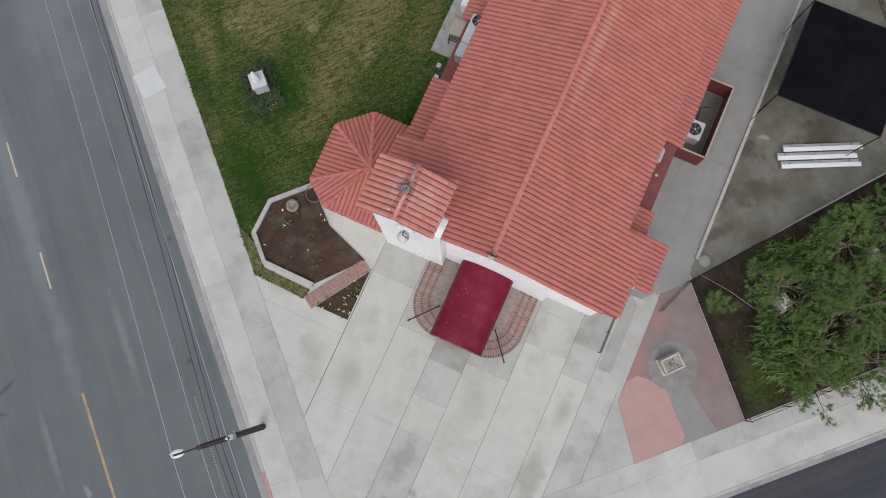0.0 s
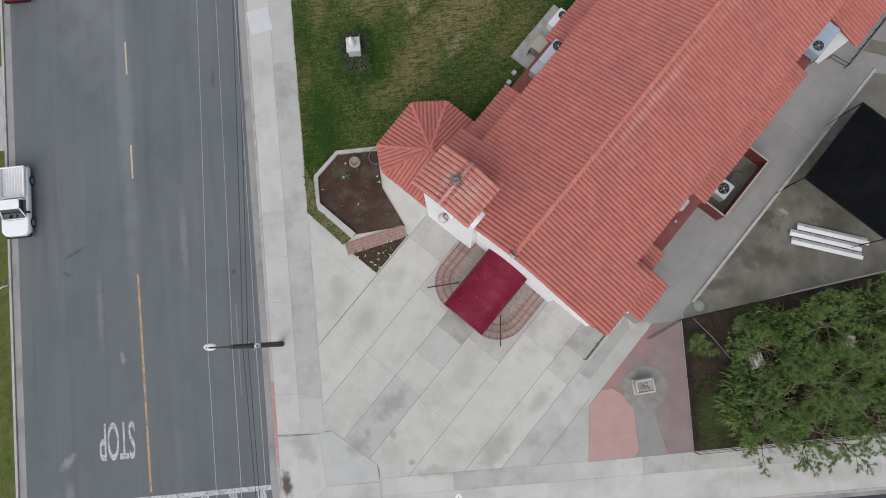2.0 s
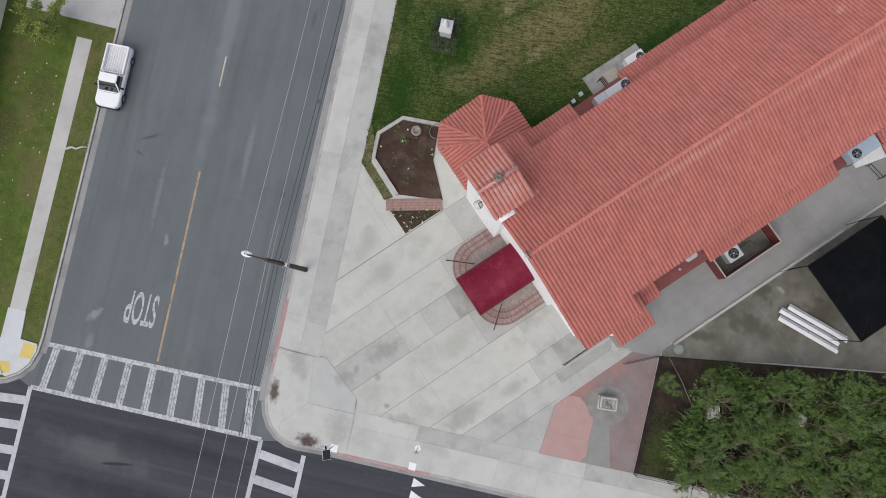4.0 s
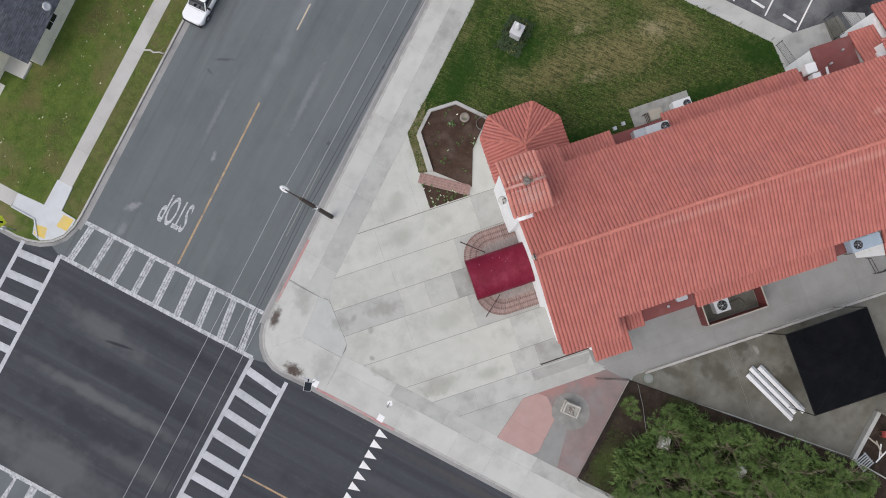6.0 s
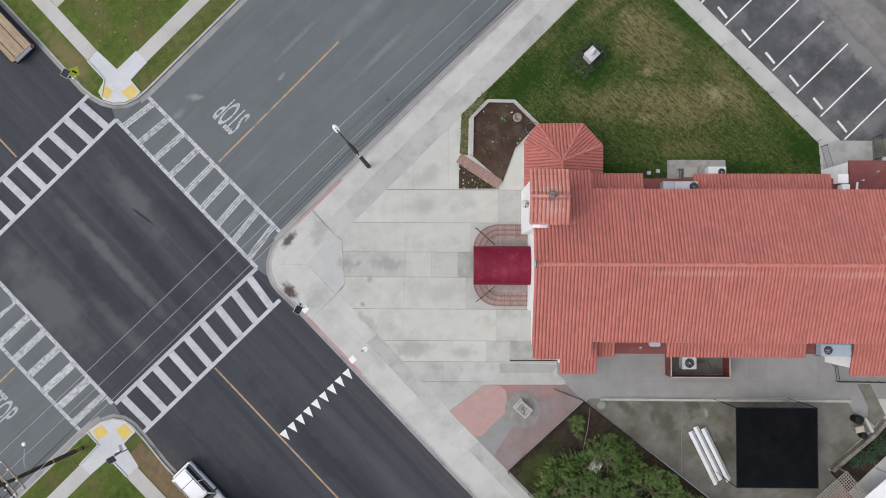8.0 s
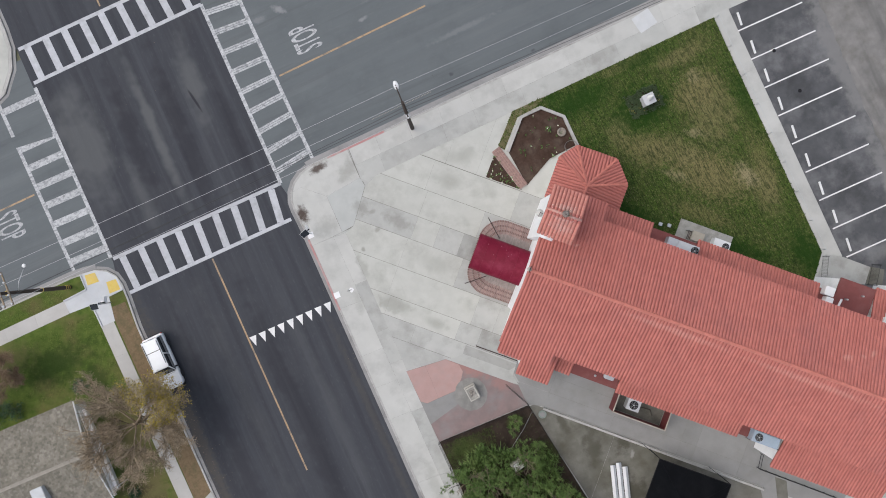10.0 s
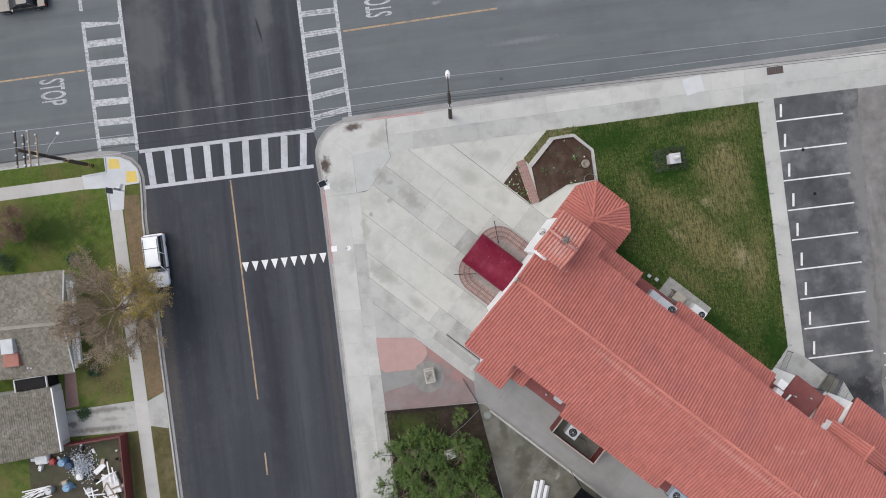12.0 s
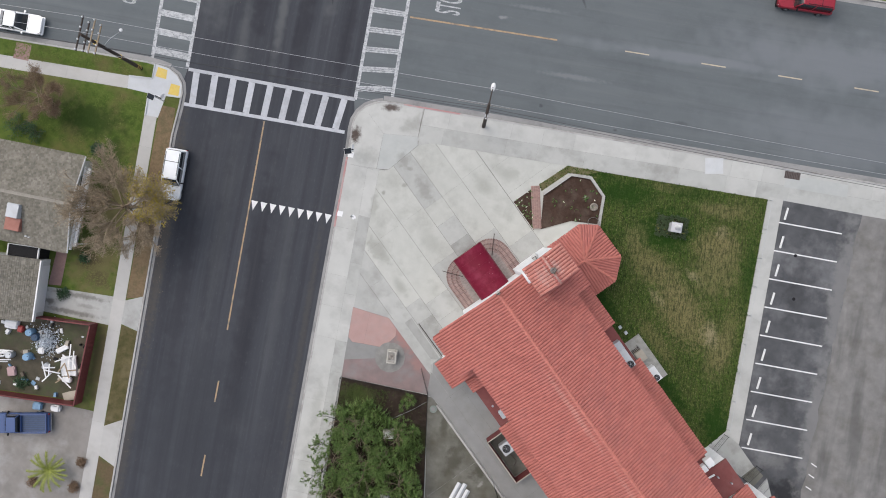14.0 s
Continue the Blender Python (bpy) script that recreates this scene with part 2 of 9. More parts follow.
stains(M_ASPH_P, (0.2, 0.197, 0.193), [(38.6, 4.0, 1.3, 9.0, 2, 0.8), (39.0, -9.0, 1.2, 9.0, 2, 0.8), (36.2, -13.8, 1.8, 0.9, 20, 0.5)], 1.2, 1.0)
M_DIRT = mat("dusty_gravel", (0.15, 0.146, 0.14), (0.25, 0.242, 0.23), 0.9, 0.95, 0.5, 25, (0.13, 0.12, 0.105), 0.5, 0.6)
streaks(M_DIRT, (0.09, 0.088, 0.085), 93, 9, 1.6, 0.6, 0.5, 0.66)
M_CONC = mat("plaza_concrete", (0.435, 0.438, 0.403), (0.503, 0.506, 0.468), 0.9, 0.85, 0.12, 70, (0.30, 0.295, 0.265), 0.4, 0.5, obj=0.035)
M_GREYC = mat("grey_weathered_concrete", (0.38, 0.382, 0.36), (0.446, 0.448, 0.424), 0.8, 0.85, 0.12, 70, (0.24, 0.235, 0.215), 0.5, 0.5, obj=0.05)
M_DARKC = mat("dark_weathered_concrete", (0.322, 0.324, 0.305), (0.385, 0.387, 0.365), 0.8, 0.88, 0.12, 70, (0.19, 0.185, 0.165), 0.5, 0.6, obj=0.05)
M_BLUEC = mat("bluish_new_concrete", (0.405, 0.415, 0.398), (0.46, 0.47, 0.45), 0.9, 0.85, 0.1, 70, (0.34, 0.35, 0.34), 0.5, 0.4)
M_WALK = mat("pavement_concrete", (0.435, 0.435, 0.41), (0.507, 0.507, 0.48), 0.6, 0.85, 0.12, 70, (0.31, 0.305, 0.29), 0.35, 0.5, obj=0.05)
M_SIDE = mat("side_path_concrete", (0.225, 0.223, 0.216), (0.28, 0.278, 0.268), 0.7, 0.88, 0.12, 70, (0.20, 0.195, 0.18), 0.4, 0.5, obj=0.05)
SPOTS = [(-5.2, 10.0, 1.0, 0.7, 40, 0.6), (-5.2, 6.55, 0.55, 0.9, 40, 0.7), (-2.6, 4.1, 1.5, 0.55, -42, 0.7), (-7.0, 1.6, 0.35, 1.2, 5, 0.65), (-5.7, -2.45, 1.5, 0.7, -40, 0.75), (-2.7, -5.5, 0.9, 0.5, -40, 0.6), (2.7, 5.9, 1.3, 0.6, -42, 0.5), (-8.8, 6.2, 1.0, 0.8, 0, 0.5), (5.2, 7.6, 1.2, 0.6, 0, 0.5), (-1.1, -0.4, 1.1, 0.7, -40, 0.4), (-6.4, 3.05, 0.16, 0.2, 0, 1.0), (-8.5, -1.2, 0.4, 1.2, 0, 0.4), (-4.6, 4.2, 0.25, 0.2, 0, 0.9), (-4.5, 5.85, 0.3, 0.2, 0, 0.8), (2.5, 0.1, 0.6, 0.5, 0, 0.5), (-8.2, -18.5, 0.5, 2.2, 0, 0.45), (-8.0, -24.0, 0.6, 2.0, 0, 0.4), (19.0, 11.2, 2.0, 0.5, 4, 0.4)]
BROWN = [(-7.5, 11.2, 1.0, 0.42, 10, 0.95), (-10.3, 7.85, 0.62, 1.0, 0, 1.0)]
for m_ in (M_CONC, M_GREYC, M_WALK, M_BLUEC):
    stains(m_, (0.17, 0.165, 0.135), [(x_, y_, a_ * 1.25, b_ * 1.25, r_, k_ * 0.52) for x_, y_, a_, b_, r_, k_ in SPOTS], 1.6, 1.0)
    stains(m_, (0.075, 0.055, 0.045), BROWN, 3.5)
M_JOINT = mat("joint_mortar", (0.12, 0.115, 0.10), (0.25, 0.245, 0.222), 4, 0.95, 0.2)
M_KERB = mat("kerb_concrete", (0.36, 0.35, 0.33), (0.46, 0.45, 0.43), 2.0, 0.85, 0.15, 50, (0.2, 0.19, 0.175), 0.8, 0.6)
M_GUTTER = mat("gutter_concrete", (0.25, 0.247, 0.242), (0.335, 0.33, 0.322), 1.2, 0.9, 0.15, 50, (0.13, 0.13, 0.13), 0.6, 0.7)
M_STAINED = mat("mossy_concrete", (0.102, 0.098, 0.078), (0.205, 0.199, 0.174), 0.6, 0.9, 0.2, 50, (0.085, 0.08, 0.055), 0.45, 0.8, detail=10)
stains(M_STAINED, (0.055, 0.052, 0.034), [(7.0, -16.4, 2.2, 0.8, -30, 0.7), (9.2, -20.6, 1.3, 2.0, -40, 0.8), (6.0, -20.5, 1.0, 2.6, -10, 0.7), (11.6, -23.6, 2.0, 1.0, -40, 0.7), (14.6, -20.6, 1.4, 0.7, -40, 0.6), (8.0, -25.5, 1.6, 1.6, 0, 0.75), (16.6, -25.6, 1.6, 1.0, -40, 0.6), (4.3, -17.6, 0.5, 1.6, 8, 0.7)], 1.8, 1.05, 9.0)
stains(M_STAINED, (0.36, 0.355, 0.335), [(8.4, -17.9, 0.35, 0.12, 20, 0.6), (10.5, -19.2, 0.3, 0.3, 0, 0.5), (9.0, -22.4, 0.4, 0.2, 60, 0.5), (12.4, -20.0, 0.6, 0.15, -40, 0.5), (6.6, -18.6, 0.3, 0.2, 0, 0.45)], 3.0, 0.9)
# uneven dark colour for the shadow line at the kerb's foot
M_KERBSHADE = mat("kerb_shade_line", (0.03, 0.028, 0.026), (0.12, 0.115, 0.105), 1.2, 0.95, 0.2, 30, (0.24, 0.235, 0.225), 0.7, 0.9)
M_RED_CONC = mat("red_tinted_concrete", (0.365, 0.236, 0.215), (0.425, 0.28, 0.256), 1.6, 0.85, 0.12, 60, (0.37, 0.27, 0.25), 0.9, 0.7, detail=9)
M_RED_FADE = mat("faded_red_concrete", (0.185, 0.145, 0.14), (0.265, 0.19, 0.182), 1.1, 0.85, 0.12, 60, (0.235, 0.215, 0.21), 0.5, 0.85, detail=10)
stains(M_RED_FADE, (0.33, 0.17, 0.15), [(-1.6, -10.2, 2.4, 0.7, -41, 0.75), (0.6, -12.3, 1.0, 0.8, -41, 0.5)], 2.4, 1.0)
M_RED_PAINT = mat("red_kerb_paint", (0.40, 0.19, 0.185), (0.47, 0.26, 0.255), 3, 0.7, 0.1, 40, (0.4, 0.36, 0.34), 1.2, 0.8)
M_WHITE_CLEAN = mat("faded_white_paint", (0.41, 0.42, 0.445), (0.50, 0.51, 0.535), 3.0, 0.7, 0.1, 40, (0.27, 0.275, 0.28), 1.2, 0.6, obj=0.06)
M_WHITE_LINE = mat("worn_white_paint", (0.36, 0.37, 0.38), (0.56, 0.57, 0.575), 5.0, 0.7, 0.1, 40, (0.16, 0.17, 0.18), 2.6, 0.8, obj=0.08)
streaks(M_WHITE_LINE, (0.13, 0.142, 0.15), 20, 0.35, 0.16, 0.5, 0.53, 0.62)
streaks(M_WHITE_LINE, (0.13, 0.142, 0.15), -30, 0.9, 0.3, 0.35, 0.55, 0.66)
M_WHITE_FRESH = mat("white_road_paint", (0.68, 0.68, 0.67), (0.78, 0.78, 0.77), 4.0, 0.7, 0.05, 40, (0.4, 0.4, 0.4), 2.0, 0.35)
M_YELLOW_LINE = mat("worn_yellow_paint", (0.33, 0.225, 0.12), (0.45, 0.32, 0.19), 4.0, 0.7, 0.1, 40, (0.13, 0.125, 0.115), 1.4, 0.9)
M_GRASS = mat("lawn_grass_blades", (0.028, 0.070, 0.008), (0.090, 0.135, 0.026), 2.6, 0.9, 0.0, 20, (0.11, 0.105, 0.038), 0.6, 0.45, island=0.45, spec=0.2)
M_TURF = mat("lawn_soil", (0.018, 0.044, 0.006), (0.080, 0.112, 0.024), 5.0, 0.95, 0.6, 60, (0.11, 0.105, 0.038), 0.6, 0.45, spec=0.2, detail=14, sharp=0.3)
for m_ in (M_GRASS, M_TURF):
    stains(m_, (0.21, 0.18, 0.082), [(26.0, 5.3, 2.8, 1.9, 10, 0.75), (24.4, -2.2, 4.4, 2.4, -41, 0.85), (20.0, 2.0, 3.2, 1.7, -41, 0.7), (22.5, -5.0, 3.4, 1.0, -41, 0.5), (29.0, -3.0, 1.2, 4.0, 0, 0.45), (27.5, 9.0, 2.0, 1.2, 0, 0.4), (20.5, 9.6, 3.0, 0.5, 4, 0.4)], 4.5, 1.15, 12.0)
    stains(m_, (0.23, 0.195, 0.095), [(26.6, 3.0, 2.6, 3.6, 0, 0.6), (23.0, 0.6, 3.6, 1.4, -41, 0.6), (28.4, -5.0, 1.4, 3.0, 0, 0.55), (25.4, 8.6, 2.4, 0.9, 0, 0.55), (18.4, 4.6, 1.2, 1.8, -30, 0.45)], 1.3, 1.05, 8.0)
    stains(m_, (0.33, 0.28, 0.165), [(27.3, -3.3, 0.9, 1.5, 20, 0.8), (24.6, 1.8, 1.2, 0.5, -30, 0.6), (26.2, 6.6, 0.8, 0.7, 0, 0.5), (21.6, -1.0, 1.4, 0.5, -41, 0.5)], 3.0, 1.15, 10.0)
    streaks(m_, (0.13, 0.12, 0.045), -84, 1.4, 0.16, 0.32, 0.5, 0.64)
    streaks(m_, (0.022, 0.036, 0.010), -84, 1.1, 0.11, 0.6, 0.5, 0.62)
    streaks(m_, (0.24, 0.22, 0.11), -78, 0.2, 0.08, 0.6, 0.56, 0.68)
    streaks(m_, (0.012, 0.03, 0.005), -70, 0.5, 0.3, 0.5, 0.5, 0.66)
    streaks(m_, (0.013, 0.024, 0.006), -84, 0.14, 0.10, 0.6, 0.53, 0.64)
    stains(m_, (0.013, 0.046, 0.004), [(16.0, 8.3, 4.0, 1.6, 5, 0.8), (20.8, 5.6, 3.0, 2.6, 0, 0.9), (22.6, 9.6, 3.0, 0.7, 3, 0.6), (14.2, 9.2, 1.6, 0.7, 0, 0.7), (16.2, -2.6, 4.5, 1.3, -41, 0.85), (29.8, -11.6, 1.6, 3.2, 10, 0.85), (24.0, -8.6, 5.0, 1.0, -41, 0.75), (29.6, 3.0, 0.9, 3.5, 3, 0.6), (14.6, 2.8, 2.0, 2.4, 0, 0.8)], 2.6, 0.9)
M_DRYTURF = mat("dry_lawn_soil", (0.10, 0.075, 0.042), (0.15, 0.11, 0.065), 5, 0.95, 0.6, 60, (0.07, 0.10, 0.03), 0.5, 0.7, spec=0.2)
M_SOIL = mat("planting_soil", (0.018, 0.0125, 0.0095), (0.042, 0.030, 0.023), 2.5, 0.95, 0.8, 14, (0.075, 0.055, 0.042), 0.9, 0.6, spec=0.2)
M_BED = mat("reddish_bed_soil", (0.036, 0.021, 0.015), (0.078, 0.048, 0.036), 2.5, 0.95, 0.8, 14, (0.11, 0.085, 0.068), 0.9, 0.6, spec=0.2)
M_LEAVES = mat("leaf_litter", (0.14, 0.098, 0.055), (0.22, 0.155, 0.088), 5, 0.95, 0.6, 40, (0.08, 0.085, 0.038), 0.9, 0.6)
M_GROUND = mat("far_ground", (0.10, 0.105, 0.06), (0.16, 0.15, 0.10), 0.3, 0.95, 0.3, 10, (0.2, 0.18, 0.14), 0.02, 0.6)
M_TILE = mat("terracotta_tiles", (0.385, 0.122, 0.099), (0.475, 0.163, 0.133), 1.0, 0.8, 0.15, 35, (0.34, 0.125, 0.112), 0.3, 0.5, island=0.05)
stains(M_TILE, (0.62, 0.36, 0.30), [(25.0, 2.0, 0.5, 0.25, 20, 0.35), (27.0, 3.0, 0.4, 0.2, 60, 0.35), (29.0, 1.6, 0.3, 0.5, 0, 0.3), (3.0, 3.0, 0.3, 0.15, 30, 0.4), (26.2, 2.5, 0.3, 0.2, 0, 0.3), (12.0, -0.6, 5.0, 0.3, 0, 0.3), (23.0, -0.7, 6.0, 0.3, 0, 0.3)], 4.0)
M_TILE_ONE = mat("terracotta_tile", (0.43, 0.14, 0.11), (0.50, 0.18, 0.142), 1.6, 0.82, 0.2, 35, (0.5, 0.30, 0.25), 0.8, 0.4, obj=0.08)
T_MID, T_FIN, T_LOW = ch(0.9, 4.53), ch(0.95, 4.6), ch(1.0, 3.6)
stains(M_TILE_ONE, (0.52, 0.38, 0.34), [(T_MID.x, T_MID.y, 1.75, 0.45, -41.6, 0.55), (T_FIN.x, T_FIN.y, 1.0, 0.85, -41.6, 0.6), (T_LOW.x, T_LOW.y, 1.1, 0.5, -41.6, 0.35)], 6.0, 0.85, 8.0, placed=True)
stains(M_TILE_ONE, (0.13, 0.10, 0.09), [(T_FIN.x, T_FIN.y, 0.5, 0.42, 0, 0.8)], 7.0, 0.9, 8.0, placed=True)
M_PAN = mat("roof_underlay", (0.265, 0.073, 0.06), (0.325, 0.093, 0.075), 2.5, 0.9, 0.2)
M_FLATROOF = mat("dark_red_roof_felt", (0.145, 0.042, 0.04), (0.20, 0.06, 0.055), 1.2, 0.85, 0.2, 40, (0.24, 0.11, 0.10), 0.7, 0.4)
M_STUCCO = mat("white_stucco", (0.83, 0.84, 0.85), (0.89, 0.89, 0.89), 2.0, 0.85, 0.25, 60, (0.6, 0.59, 0.57), 0.9, 0.3)
M_CANVAS = mat("maroon_awning_canvas", (0.135, 0.003, 0.019), (0.165, 0.005, 0.025), 1.5, 0.5, 0.6, 5, (0.215, 0.022, 0.052), 0.9, 0.8, spec=0.25)
stains(M_CANVAS, (0.45, 0.32, 0.34), [(-3.1, 0.9, 0.045, 0.03, 0, 0.7), (-2.4, 0.2, 0.03, 0.045, 0, 0.7), (-2.0, 1.1, 0.04, 0.03, 0, 0.6), (-1.0, 0.7, 0.03, 0.04, 0, 0.7), (-1.2, 0.5, 0.03, 0.03, 0, 0.7), (-1.5, 0.95, 0.03, 0.04, 0, 0.7)], 9.0)
M_BRICK = mat("step_brick", (0.27, 0.165, 0.14), (0.36, 0.225, 0.195), 4, 0.85, 0.2, 60, (0.42, 0.36, 0.33), 1.2, 0.3, obj=0.16)
M_BRICKJ = mat("step_brick_joined", (0.27, 0.185, 0.168), (0.36, 0.25, 0.228), 4, 0.85, 0.2, 60, (0.42, 0.36, 0.33), 1.2, 0.3, island=0.18)
M_BRICKD = mat("dark_nosing_brick", (0.16, 0.09, 0.08), (0.23, 0.135, 0.12), 4, 0.85, 0.2, 60, (0.28, 0.2, 0.18), 1.2, 0.3, island=0.2)
M_MORTAR = mat("pale_mortar", (0.28, 0.225, 0.205), (0.36, 0.295, 0.27), 6, 0.9, 0.2)
M_PAVER = mat("grey_paver", (0.30, 0.255, 0.235), (0.37, 0.32, 0.295), 3, 0.85, 0.2, 60, obj=0.1, island=0.12)
M_BRONZE = mat("dark_brown_iron", (0.035, 0.02, 0.018), (0.06, 0.035, 0.03), 5, 0.5, 0.1, 40, metal=0.4)
M_STEEL = mat("galvanised_steel", (0.42, 0.44, 0.46), (0.52, 0.54, 0.56), 3, 0.5, 0.05, 30, (0.36, 0.36, 0.36), 1.0, 0.5, metal=0.5)
M_ACBOX = mat("grey_painted_sheet", (0.46, 0.48, 0.50), (0.54, 0.56, 0.58), 3, 0.5, 0.05, 30, (0.34, 0.33, 0.32), 1.5, 0.4)
M_BLACK = mat("black_plastic", (0.010, 0.010, 0.011), (0.018, 0.018, 0.020), 5, 0.7, 0.05, spec=0.2)
M_WHITE = mat("white_enamel", (0.74, 0.74, 0.74), (0.80, 0.80, 0.80), 3, 0.45, 0.03, 30, (0.6, 0.6, 0.58), 1.5, 0.3)
M_SHADECLOTH = mat("black_shade_cloth", (0.006, 0.007, 0.009), (0.010, 0.011, 0.014), 1.2, 0.9, 0.15, 30, (0.02, 0.02, 0.022), 0.6, 0.4, spec=0.2)
M_STONE = mat("pale_stone", (0.42, 0.40, 0.36), (0.54, 0.52, 0.47), 4, 0.85, 0.3, 30, (0.25, 0.24, 0.21), 1.5, 0.6)
M_POLEWOOD = mat("creosoted_pole_wood", (0.035, 0.026, 0.022), (0.07, 0.052, 0.042), 4, 0.9, 0.3, 30, stretch=(6, 6, 0.5))
M_BARK = mat("tree_bark", (0.10, 0.08, 0.06), (0.17, 0.14, 0.11), 6, 0.95, 0.6, 20)
M_TWIG = mat("bare_twigs", (0.24, 0.185, 0.125), (0.36, 0.285, 0.2), 4, 0.9, 0.1, 20, island=0.15)
M_LEAF = mat("pine_green_leaves", (0.086, 0.155, 0.038), (0.19, 0.288, 0.086), 0.8, 0.6, 0.0, 20, (0.25, 0.29, 0.10), 0.6, 0.5, island=0.5, spec=0.3)
M_LEAF_Y = mat("yellowing_leaves", (0.30, 0.24, 0.03), (0.40, 0.31, 0.06), 1.5, 0.7, 0.0, 20, island=0.25, spec=0.3)
M_LEAF_R = mat("russet_leaves", (0.165, 0.105, 0.065), (0.25, 0.175, 0.115), 1.5, 0.7, 0.0, 20, island=0.3, spec=0.3)
M_WIRE = mat("weathered_cable", (0.42, 0.42, 0.43), (0.5, 0.5, 0.51), 3, 0.5, 0.0, metal=0.3)
M_WIREDARK = mat("black_cable", (0.03, 0.03, 0.032), (0.05, 0.05, 0.052), 3, 0.6, 0.0)
M_SHINGLE = mat("grey_brown_shingle", (0.135, 0.124, 0.098), (0.235, 0.218, 0.18), 2.2, 0.95, 0.4, 25, (0.30, 0.28, 0.24), 0.5, 0.5, island=0.22)
M_PINKWALK = mat("pink_brick_walk", (0.24, 0.15, 0.135), (0.31, 0.2, 0.18), 4, 0.9, 0.2, 40, obj=0.1)
M_FENCE_RED = mat("dark_red_fence_paint", (0.12, 0.022, 0.024), (0.17, 0.035, 0.035), 3, 0.6, 0.1, 30, (0.10, 0.05, 0.045), 1.0, 0.4)
M_YELLOW_PAD = mat("yellow_tactile_pad", (0.62, 0.44, 0.09), (0.70, 0.52, 0.13), 4, 0.7, 0.1, 40, (0.5, 0.42, 0.25), 1.0, 0.5)
M_NEWCONC = mat("new_white_concrete", (0.50, 0.515, 0.53), (0.57, 0.585, 0.60), 1.5, 0.8, 0.08, 60, (0.48, 0.48, 0.46), 0.7, 0.4)
M_PATCH = mat("pale_concrete_patch", (0.50, 0.515, 0.52), (0.57, 0.58, 0.585), 1.5, 0.8, 0.08, 60, (0.48, 0.48, 0.46), 0.7, 0.4)
M_GLASS = mat("dark_window_glass", (0.012, 0.015, 0.018), (0.02, 0.024, 0.028), 3, 0.08, 0.0)
M_RUBBER = mat("tyre_rubber", (0.012, 0.012, 0.012), (0.022, 0.022, 0.022), 8, 0.8, 0.1)
M_CHROME = mat("bright_metal", (0.55, 0.55, 0.56), (0.62, 0.62, 0.63), 3, 0.25, 0.0, metal=1.0)

# ================= ground, streets, pavements =================
def yS(x): return 12.2 + 0.060 * x      # south kerb of the long street
def yN(x): return 29.22 + 0.063 * x     # its north kerb
def xE(y): return -10.43 - 0.044 * y    # east kerb of the cross street
def xW(y): return -27.31 - 0.0507 * y    # its west kerb


KZ = 0.13   # kerb height
FAR = 420.0
bm = bmesh.new()
bmesh.ops.create_grid(bm, x_segments=4, y_segments=4, size=2500)
thing("ground", bm, M_GROUND, "dry grass and bare earth around the blocks", "ground", kind="structure", at=pose(0, 0, -0.12))

# the cross street and the junction are newer, darker asphalt
dark = prism([(xE(-FAR) + 1, -FAR), (xE(5) + 1, 5), (-11.12, 10.9), (-11.7, 22.4), (-11.87, 28.7), (-10, 33.5), (-28.0, FAR), (-48, FAR), (-28.6, 30.0), (-28.3, 22.4), (-27.55, 10.2), (xW(4) - 1, 4), (xW(-FAR) - 1, -FAR)], -0.1, 0.0)
thing("road", dark, M_ASPH_B, "dark resurfaced asphalt of the cross street and junction", "road", kind="structure")
light_e = prism([(-11.12, 10.9), (xE(5) + 1, 5.0), (FAR, yS(FAR) - 2), (FAR, yN(FAR) + 2), (-10, 33.5), (-11.87, 28.7), (-11.7, 22.4)], -0.1, 0.0)
thing("road", light_e, M_ASPH_A, "old light grey asphalt of the long street", "road", kind="structure")
light_w = prism([(-27.55, 10.2), (-28.3, 22.4), (-28.6, 30.0), (-FAR, yN(-FAR) + 2), (-FAR, yS(-FAR) - 2), (xW(4) - 1, 4.0)], -0.1, 0.0)
thing("road", light_w, M_ASPH_A, "old light grey asphalt of the long street", "road", kind="structure")

ARC_SE = [(-7.4, 11.78), (-8.4, 11.66), (-9.2, 11.38), (-10.0, 10.85), (-10.55, 10.15), (-10.85, 9.3), (-10.88, 8.5), (-10.78, 7.4), (-10.7, 6.4)]


def kerb_and_gutter(name, line, side, gut=0.5, label="grey concrete kerb and gutter beside the street"):
    """line: kerb's street face; side +1: the street is to its left. The gutter is narrow along the cross street."""
    k = path_strip(line, 0.16 if side > 0 else 0.0, 0.0 if side > 0 else 0.16, -0.1, KZ + 0.004)
    ob = thing(name, k, M_KERB, label, "kerb", kind="structure")
    runs = []
    for a, b in zip(line, line[1:]):
        g = gut if abs(b[0] - a[0]) > 4 * abs(b[1] - a[1]) else 0.3
        if runs and runs[-1][0] == g:
            runs[-1][1].append(b)
        else:
            runs.append((g, [a, b]))
    for g, pts in runs:
        part("gutter", path_strip(pts, 0.0 if side > 0 else g, g if side > 0 else 0.0, -0.1, 0.006), M_GUTTER, ob, "stained concrete gutter")
        # the kerb's shadow on the gutter, drawn as a thin dark strip
        part("kerb_shade", path_strip(pts, 0.0 if side > 0 else 0.03, 0.03 if side > 0 else 0.0, -0.1, 0.010), M_KERBSHADE, ob, "dark strip painted for the shadow at the kerb face")
    return ob


